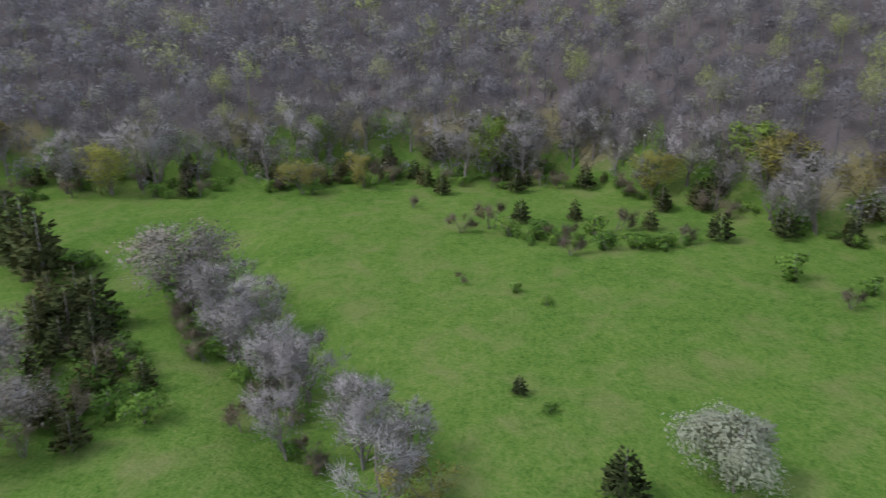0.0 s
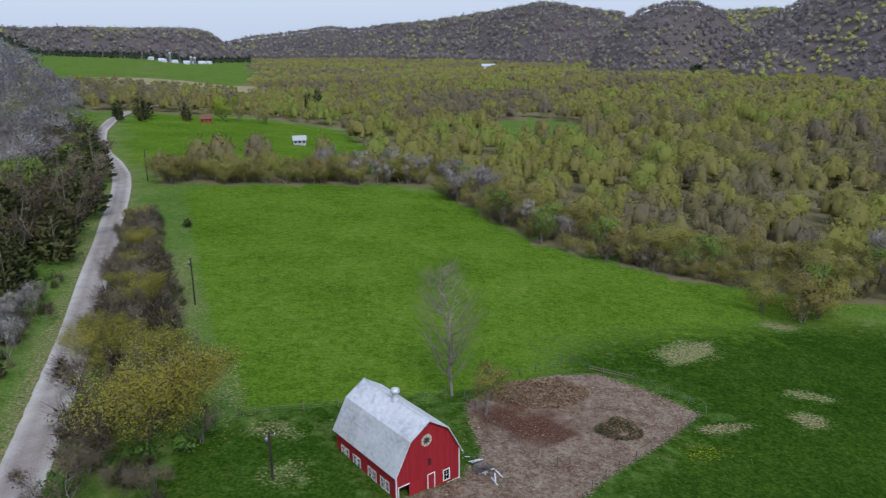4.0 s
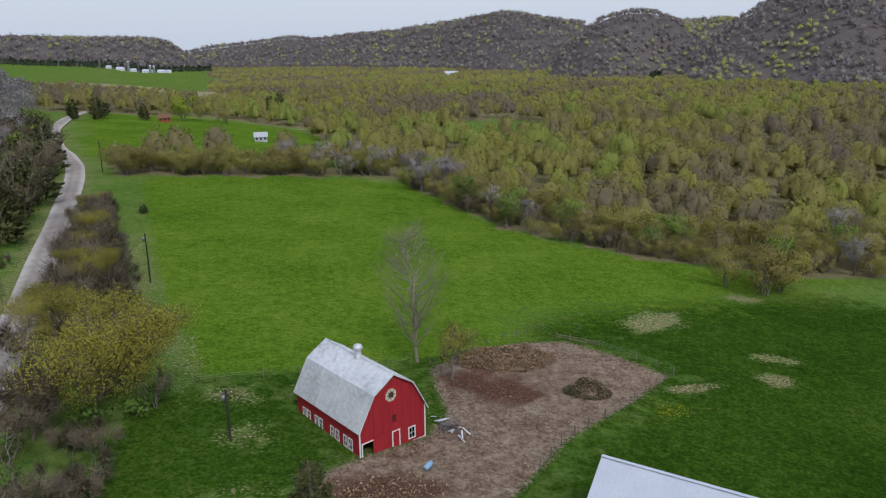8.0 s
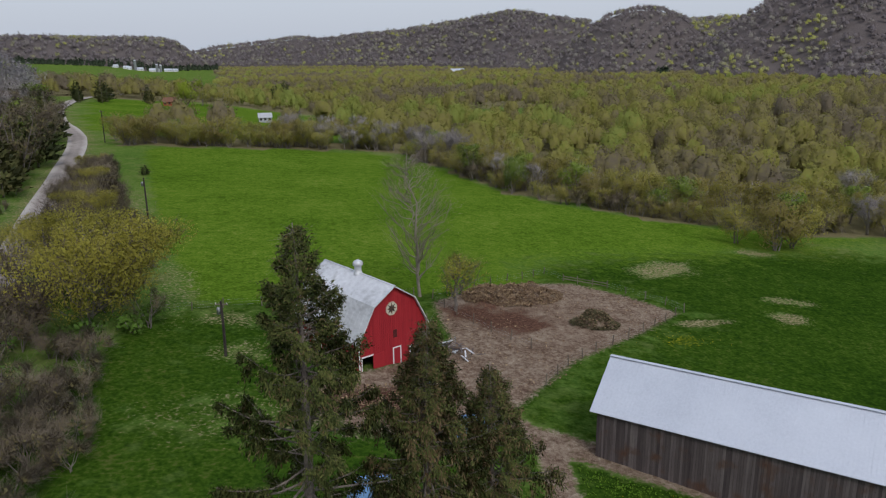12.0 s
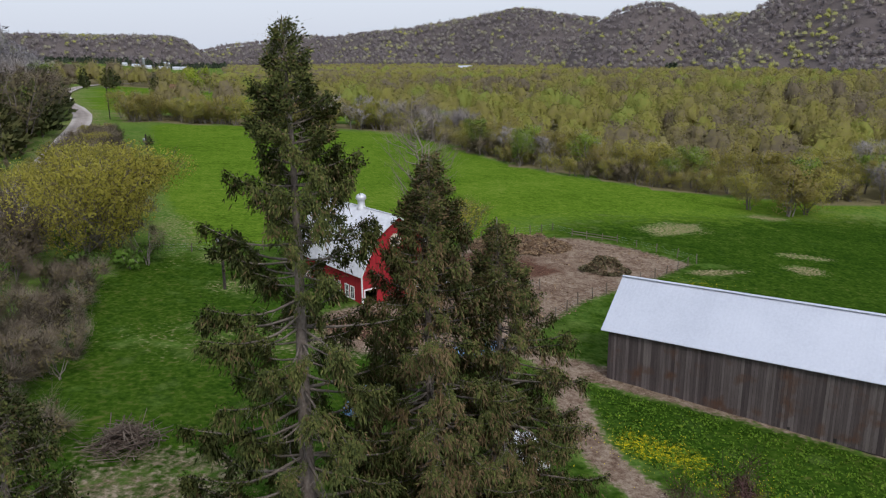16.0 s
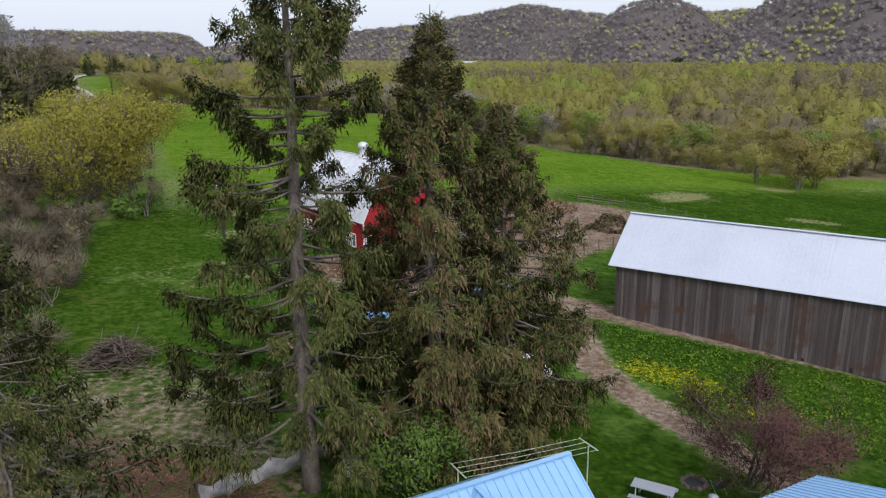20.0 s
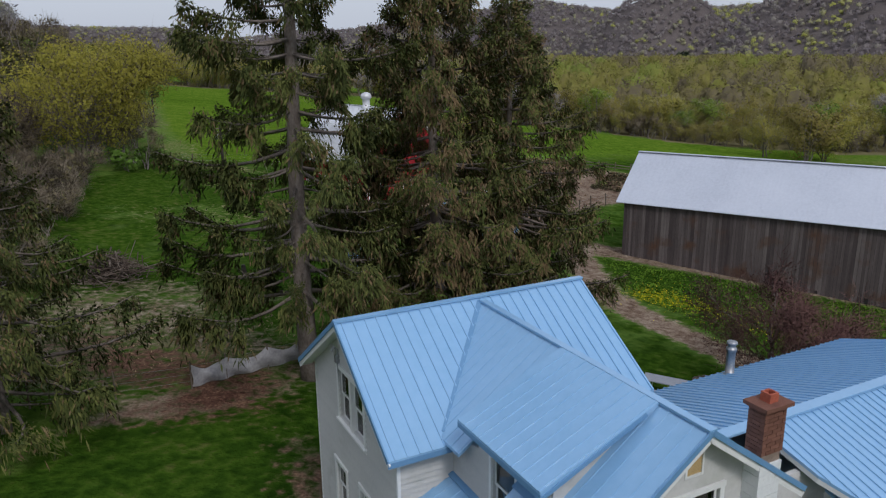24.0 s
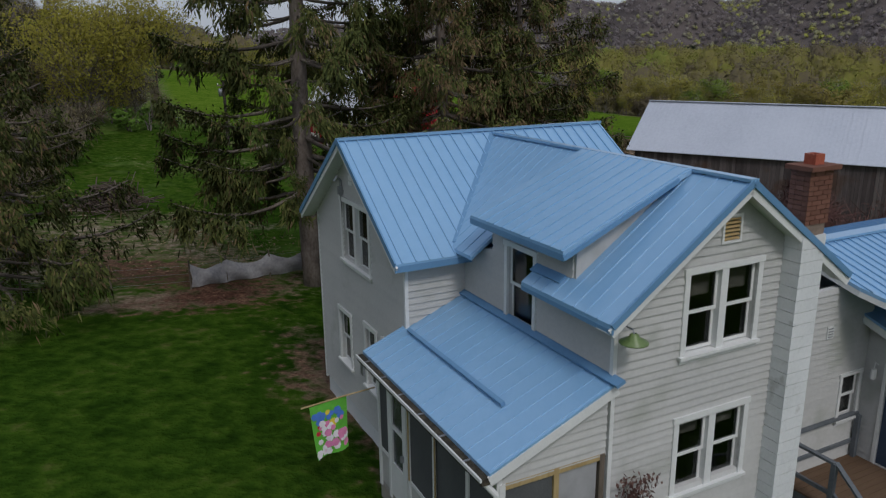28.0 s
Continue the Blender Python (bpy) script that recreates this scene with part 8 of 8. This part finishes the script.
for sg in (-1, 1):
    for k in range(2):
        y0_ = sg * 0.68 - 0.135 + k * 0.14
        part("bench_plank", Build().box(-0.92, 0.92, y0_, y0_ + 0.13, 0.43, 0.465), M_TABLE, table)
for x_ in (-0.7, 0.7):
    for sg in (-1, 1):
        part("leg", Build().tube([(x_, sg * 0.05, 0.7), (x_, sg * 0.3, 0.68), (x_, sg * 0.36, 0.1), (x_, sg * 0.42, 0.02), (x_, sg * 0.7, 0.02), (x_, sg * 0.77, 0.1), (x_, sg * 0.77, 0.42)], 0.024, 8), M_WHITE, table)

# fire ring and a folding chair
M_FIRESTONE = material("sooty_stone", [(0.05, 0.04, 0.035), (0.11, 0.085, 0.07), (0.16, 0.13, 0.11)], scale=6, rough=0.9, bump=0.5)
ring_ = thing("fire_ring", at_ground(11.2, 31.6), "ring of sooty stones round dark ashes on the lawn", "fire pit")
part("ash", Build().ring([(0.0, 0.06), (0.42, 0.05), (0.5, 0.0)], 16), M_DARK, ring_)
for k in range(13):
    an = k * 2 * math.pi / 13
    s_ = 0.12 + 0.03 * math.sin(k * 2.7)
    part("stone", Build().ring([(0.0, -0.05), (s_, -0.04), (s_ * 1.05, 0.09), (s_ * 0.7, 0.16), (0.0, 0.18)], 7).moved(pose(0.55 * math.cos(an), 0.55 * math.sin(an), 0)), M_FIRESTONE, ring_)
chair = thing("lawn_chair", at_ground(12.1, 31.0, 200), "dark folding lawn chair by the fire ring", "chair")
M_CHAIR = material("dark_green_webbing", [(0.02, 0.035, 0.03), (0.04, 0.06, 0.05)])
part("seat", Build().box(-0.25, 0.25, -0.25, 0.25, 0.38, 0.41), M_CHAIR, chair)
part("backrest", Build().slab([(-0.25, 0.26, 0.42), (0.25, 0.26, 0.42), (0.25, 0.5, 0.95), (-0.25, 0.5, 0.95)], (0, 0.02, 0)), M_CHAIR, chair)
for x_ in (-0.27, 0.27):
    part("leg", Build().tube([(x_, -0.3, 0), (x_, 0.2, 0.6), (x_, 0.5, 0.96)], 0.014, 6), M_STEEL, chair)
    part("leg", Build().tube([(x_, 0.32, 0), (x_, -0.25, 0.58), (x_, 0.25, 0.6)], 0.014, 6), M_STEEL, chair)

# blue barrel by the barn, roof sheets and logs at its side
barrel = thing("plastic_barrel", pose(-1.9, 71.7, float(land(-1.9, 71.7)) + 0.25, 0, 90, 62), "pale blue plastic barrel lying on the ground", "barrel")
M_BARREL = material("pale_blue_plastic", [(0.2, 0.36, 0.55), (0.3, 0.46, 0.65)], rough=0.4)
part("drum", Build().ring([(0.0, -0.62), (0.3, -0.62), (0.32, -0.3), (0.34, -0.28), (0.32, -0.24), (0.32, 0.24), (0.34, 0.28), (0.32, 0.3), (0.3, 0.62), (0.0, 0.62)], 16), M_BARREL, barrel, smooth=True)
logs = thing("scrap_heap", at_ground(0.9, 80.6, 35), "heap of old boards and rusty scrap beside the barn", "scrap heap")
for k in range(26):
    a = rp.normal(size=3) * [0.9, 1.6, 0.0]
    d = unit(rp, 1)[0] * [1, 1, 0.2]
    part("board", Build().beam(Vector((a[0], a[1], 0.1 + 0.03 * k)) - Vector(d) * 0.9, Vector((a[0], a[1], 0.1 + 0.03 * k)) + Vector(d) * 0.9, 0.18, 0.04), M_PLANK if k % 3 else M_GALV, logs)

# straw-covered heap in the barnyard
M_STRAWTUFT = leaf_material("loose_straw", [(0.13, 0.08, 0.05), (0.23, 0.155, 0.095), (0.36, 0.265, 0.16)], translucent=0.1, island=0.7)
sp = np.random.default_rng(23)


def litter(name, label, spots, size, count, mat=None, lift=0.02):
    p = []
    for cx, cy, rx, ry, tu, wgt, hgt in spots:
        m = int(count * wgt)
        an, r = sp.uniform(0, 6.283, m), np.sqrt(sp.uniform(0, 1, m))
        u, v = np.cos(an) * r * rx, np.sin(an) * r * ry
        c, s = math.cos(radians(tu)), math.sin(radians(tu))
        x, y = cx + u * c - v * s, cy + u * s + v * c
        p.append(np.stack([x, y, land(x, y) + lift + heap_height(x, y) + sp.uniform(0, 0.12 + 0.15 * (hgt > 1), m)], 1))
    b = Build().add(*litter_cards(sp, np.vstack(p), size, 0.7))
    return tagged(part(name, b, mat or M_STRAWTUFT), label, "straw", kind="stuff")


litter("straw", "loose straw and old hay strewn over heaps and the barnyard", [(9.5, 103.5, 8.0, 4.4, 18, 0.5, 2.2), (19.8, 94, 3.0, 1.9, 0, 0.05, 2.3), (-6.5, 66.6, 7.0, 3.6, 15, 0.05, 0.35), (4, 82, 12, 12, 0, 0.04, 0.0), (22, 101, 10, 8, 0, 0.02, 0.0)], 0.15, 17000)
litter("dry_stalks", "dry pale stalks lying on the garden plot", [(-14, 32, 8, 5, 25, 1.0, 0.0)], 0.05, 1500)

litter("old_hay", "mound of rotten dark hay and cut brush in the barnyard", [(19.8, 94, 3.4, 2.3, 0, 1.0, 2.2)], 0.16, 2600, leaf_material("rotten_hay", [(0.05, 0.045, 0.025), (0.1, 0.09, 0.045), (0.16, 0.14, 0.08)], translucent=0.1, island=0.6))

# leafy weeds beside the drive, with yellow flowers along one side
def weed_patch():
    wr = np.random.default_rng(77)
    x, y = wr.uniform(8, 46, 46000), wr.uniform(24, 58, 46000)
    keep = inside(x, y, WEEDS) & (near_line(x, y, DRIVE) > 1.8) & (near_line(x, y, SHED_TRACK) > 2.9)
    x, y = x[keep], y[keep]
    clump = 0.5 + 0.5 * wave(x, y, 1.3) + 0.4 * wave(y, x, 3.7)
    keep = wr.uniform(size=len(x)) < np.clip(clump, 0.12, 1)
    x, y, clump = x[keep], y[keep], clump[keep]
    p = np.stack([x, y, land(x, y) + wr.uniform(0.02, 0.3, len(x)) * np.clip(clump, 0.3, 1.2)], 1)
    up = unit(wr, len(p)) * 0.7 + [0, 0, 0.8]
    v, q, nr = leaf_cards(wr, p, 0.11, up, up + [0, 0, 0.6])
    mat = leaf_material("weed_leaves", [(0.07, 0.145, 0.013), (0.11, 0.205, 0.018), (0.17, 0.265, 0.03)], island=0.4, translucent=0.4)
    tagged(part("leafy_weeds", Build().add(v, q, nrm=nr), mat), "knee-high leafy green weeds beside the farm drive", "weeds", kind="stuff")
    f = np.concatenate([wr.normal(size=(420, 2)) * [1.9, 1.9] + [13.2, 46], wr.normal(size=(320, 2)) * [2.2, 1.6] + [17.4, 41.2], wr.normal(size=(160, 2)) * [4.0, 3.0] + [17, 44], wr.normal(size=(220, 2)) * [2.6, 1.4] + [31, 90]])
    fx_, fy_ = f[:, 0], f[:, 1]
    p = np.stack([fx_, fy_, land(fx_, fy_) + wr.uniform(0.15, 0.42, len(f))], 1)
    up = unit(wr, len(p)) * 0.4 + [0, 0, 1]
    v, q, nr = leaf_cards(wr, p, 0.04, up, up)
    tagged(part("yellow_flowers", Build().add(v, q, nrm=nr), material("yellow_petals", [(0.55, 0.42, 0.01), (0.7, 0.55, 0.02)], bump=0)), "small yellow flowers among green weeds", "flowers", kind="stuff")


weed_patch()

# vehicles half hidden behind the spruces
M_TRUCK = material("blue_car_paint", [(0.12, 0.25, 0.45), (0.16, 0.31, 0.52)], rough=0.3, spec=0.5, bump=0.0)
M_CARWHITE = material("white_car_paint", [(0.6, 0.61, 0.62), (0.7, 0.71, 0.72)], rough=0.3, spec=0.5, bump=0.0)
M_TYRE = material("tyre_rubber", [(0.015, 0.015, 0.015), (0.03, 0.03, 0.03)], rough=0.9)


def vehicle(x, y, turn, paint, label, name, pickup):
    ob = thing(name, at_ground(x, y, turn), label, "vehicle", "parked vehicles")
    side = [(-2.3, 0.45), (2.3, 0.45), (2.35, 0.75), (2.2, 0.98), (1.0, 1.06), (0.35, 1.62), (-0.85, 1.65), (-1.05 if pickup else -1.9, 1.06), (-2.3, 1.0)]
    part("body", Build().slab([(x_, -0.88, z_) for x_, z_ in side], (0, 1.76, 0)), paint, ob)
    for y_ in (-0.889, 0.883):
        part("side_window", Build().slab([(0.8, y_, 1.1), (0.32, y_, 1.55), (-0.8, y_, 1.57), (-0.9, y_, 1.1)], (0, 0.006, 0)), M_GLASS, ob)
    part("windscreen", Build().slab([(1.0, -0.75, 1.09), (1.0, 0.75, 1.09), (0.4, 0.7, 1.6), (0.4, -0.7, 1.6)], (0.01, 0, 0.012)), M_GLASS, ob)
    for x_ in (-1.45, 1.45):
        for y_ in (-0.82, 0.82):
            wl_ = part("wheel", Build().ring([(0.2, -0.1), (0.33, -0.1), (0.35, 0.0), (0.33, 0.1), (0.2, 0.1)], 16).moved(pose(x_, y_, 0.34, 90, 0, 0)), M_TYRE, ob)
            part("rim", Build().ring([(0.0, -0.08), (0.2, -0.09), (0.2, 0.09), (0.0, 0.08)], 12).moved(pose(x_, y_, 0.34, 90, 0, 0)), M_STEEL, wl_)
    for y_ in (-0.62, 0.62):
        part("headlight", Build().box(2.3, 2.36, y_ - 0.14, y_ + 0.14, 0.72, 0.88), M_WHITE, ob)


vehicle(2.3, 60.6, 20, M_TRUCK, "light blue pickup truck parked behind the spruces", "pickup_truck", True)
vehicle(-6.0, 49.0, 70, M_TRUCK, "light blue car parked behind the spruces", "car", False)
vehicle(4.2, 43.0, 115, M_CARWHITE, "white car parked by the drive behind the spruces", "car", False)

# flag on the porch
flag = thing("garden_flag", HOUSE_AT, "bright flowered flag on a short pole at the porch", "flag")
part("pole", Build().tube([(-0.34, -2.5, 5.35), (-1.0, -2.44, 5.28), (-1.75, -2.4, 5.2)], 0.014, 6), M_YELLOWWOOD, flag)
FG = [material(n_, [c, tuple(min(1, v * 1.25) for v in c)], scale=9, bump=0.05) for n_, c in
      (("flag_green", (0.12, 0.42, 0.05)), ("flag_blue", (0.08, 0.2, 0.6)), ("flag_red", (0.5, 0.03, 0.05)), ("flag_white", (0.72, 0.7, 0.74)), ("flag_pink", (0.65, 0.22, 0.42)), ("flag_yellow", (0.7, 0.55, 0.06)))]
rf_ = np.random.default_rng(41)


def flag_pt(u, v, off=0.0):
    """u along the pole, v down the cloth."""
    y_ = -2.42 + 0.05 * math.sin(u * 7 + v * 3) * v - off
    return (-0.88 - 0.72 * u + 0.1 * v * u, y_, 5.27 - 0.08 * u - 1.05 * v - 0.06 * u * v)


v_, q_ = [], []
for i in range(9):
    for j in range(11):
        v_.append(flag_pt(i / 8, j / 10))
q_ = [(i * 11 + j, (i + 1) * 11 + j, (i + 1) * 11 + j + 1, i * 11 + j + 1) for i in range(8) for j in range(10)]
part("cloth", Build().add(v_, q_), FG[0], flag, smooth=True)
for k in range(46):
    v0 = rf_.uniform(0.12, 0.95)
    u0 = rf_.uniform(0.05, 0.92)
    c = FG[1] if v0 < 0.35 else (FG[3] if rf_.uniform() < 0.5 else FG[4])
    if k in (3, 9):
        c = FG[5]
    if k in (5, 6, 12):
        c, u0, v0 = FG[2], 0.75 + 0.05 * (k % 3), 0.42 + 0.06 * (k % 3)
    r_ = rf_.uniform(0.05, 0.1)
    pts = [flag_pt(min(1, max(0, u0 + r_ * 1.2 * math.cos(t))), min(1, max(0, v0 + r_ * 0.85 * math.sin(t))), 0.004 + 0.0006 * k) for t in np.arange(6) * math.pi / 3]
    part("flower_print", Build().slab(pts, (0, 0.002, 0)), c, flag)

# dead vine on the wing's wall
vine = thing("dead_vine", HOUSE_AT @ pose(1.95, -7.05, 3.4), "dry brown vine clump against the house wall", "shrub")
b = Build()
for k in range(60):
    x_, t_ = rf_.normal() * 0.12, rf_.uniform(0.9, 1.9)
    d_ = rf_.normal() * 0.2
    b.tube([(x_ * 0.4, 0, -0.4), (x_, -0.05, t_ * 0.6), (x_ + d_ * 0.6, -0.12 + 0.04 * rf_.normal(), t_), (x_ + d_ * 1.2, -0.16, t_ - 0.35)], [0.008, 0.007, 0.006, 0.003], 3, cap=False)
tagged(part("stem", b, M_TWIG_RED, vine), kind="stuff")
b = Build().add(*litter_cards(rf_, np.stack([rf_.normal(size=700) * 0.17, -0.12 + rf_.normal(size=700) * 0.07, rf_.uniform(0.5, 2.0, 700)], 1), 0.035))
tagged(part("dry_leaf", b, M_TWIG_RED, vine), kind="stuff")

# ---- far houses and the farm under the bluff
def simple_house(name, label, x, y, turn, l, w, h, rise, wall, roof, windows, group):
    ob = thing(name, at_ground(x, y, turn), label, "house", group)
    part("wall", Build().box(-l / 2, l / 2, -w / 2, w / 2, -1.5, h).slab([(-l / 2, -w / 2, h), (-l / 2, w / 2, h), (-l / 2, 0, h + rise)], (0.1, 0, 0)).slab([(l / 2, -w / 2, h), (l / 2, w / 2, h), (l / 2, 0, h + rise)], (-0.1, 0, 0)), wall, ob)
    for sg in (-1, 1):
        part("roof", Build().slab([(-l / 2 - 0.4, sg * (w / 2 + 0.4), h - 0.2), (l / 2 + 0.4, sg * (w / 2 + 0.4), h - 0.2), (l / 2 + 0.4, 0, h + rise + 0.1), (-l / 2 - 0.4, 0, h + rise + 0.1)], (0, 0, -0.18)), roof, ob)
    for k in range(windows):
        x_ = -l / 2 + l * (k + 0.5) / windows
        part("window", Build().box(x_ - 0.5, x_ + 0.5, -w / 2 - 0.04, -w / 2 + 0.02, h * 0.4, h * 0.8), M_DARK, ob)
    return ob


M_LOG = material("red_brown_log", [(0.25, 0.06, 0.03), (0.35, 0.1, 0.05)], scale=2)
M_DARKROOF = material("brown_shingle", [(0.12, 0.06, 0.04), (0.2, 0.1, 0.06)], scale=2)
M_WHITEWALL = material("far_white_wall", [(0.62, 0.63, 0.64), (0.72, 0.73, 0.74)], scale=0.5)
M_GREYWALL = material("far_grey_wall", [(0.36, 0.37, 0.4), (0.46, 0.47, 0.5)], scale=0.5)
simple_house("cabin", "small red-brown log cabin in a green pasture", -157, 424, 20, 6.4, 5.2, 2.6, 2.0, M_LOG, M_DARKROOF, 3, "far houses")
simple_house("cottage", "small white house among bare trees", -88, 361, 15, 6, 5, 2.6, 1.8, M_GREYWALL, M_GREYWALL, 3, "far houses")
for dx, dy, l, w, h in ((0, 0, 20, 11, 5), (-38, 10, 14, 9, 4), (38, 5, 24, 10, 5), (70, 20, 17, 9, 4), (-75, 30, 15, 9, 4), (18, 45, 18, 9, 5), (-20, -14, 11, 8, 4), (92, 8, 12, 8, 4), (56, 44, 13, 8, 4)):
    simple_house("farm_barn", "white farm building far off under a bluff", -805 + dx, 1985 + dy, 5, l, w, h, 4, M_WHITEWALL, M_SHEDROOF, 3, "far farm buildings")
for dx, r_, h_ in ((-6, 3.6, 24), (50, 3.2, 18), (60, 3.2, 16)):
    ob = thing("silo", at_ground(-805 + dx, 1975), "tall silo of a distant farm", "silo", "far silos")
    part("tower", Build().ring([(r_, -2), (r_, h_)], 16), M_STEEL, ob, smooth=True)
    part("dome", Build().ring([(r_, h_), (r_ * 0.8, h_ + 1.6), (r_ * 0.4, h_ + 2.6), (0, h_ + 2.9)], 16), M_SHEDROOF, ob, smooth=True)
simple_house("farm_barn", "white farm building far across the valley", 20, 1480, 0, 26, 12, 6, 4, M_WHITEWALL, M_SHEDROOF, 3, "far farm buildings")
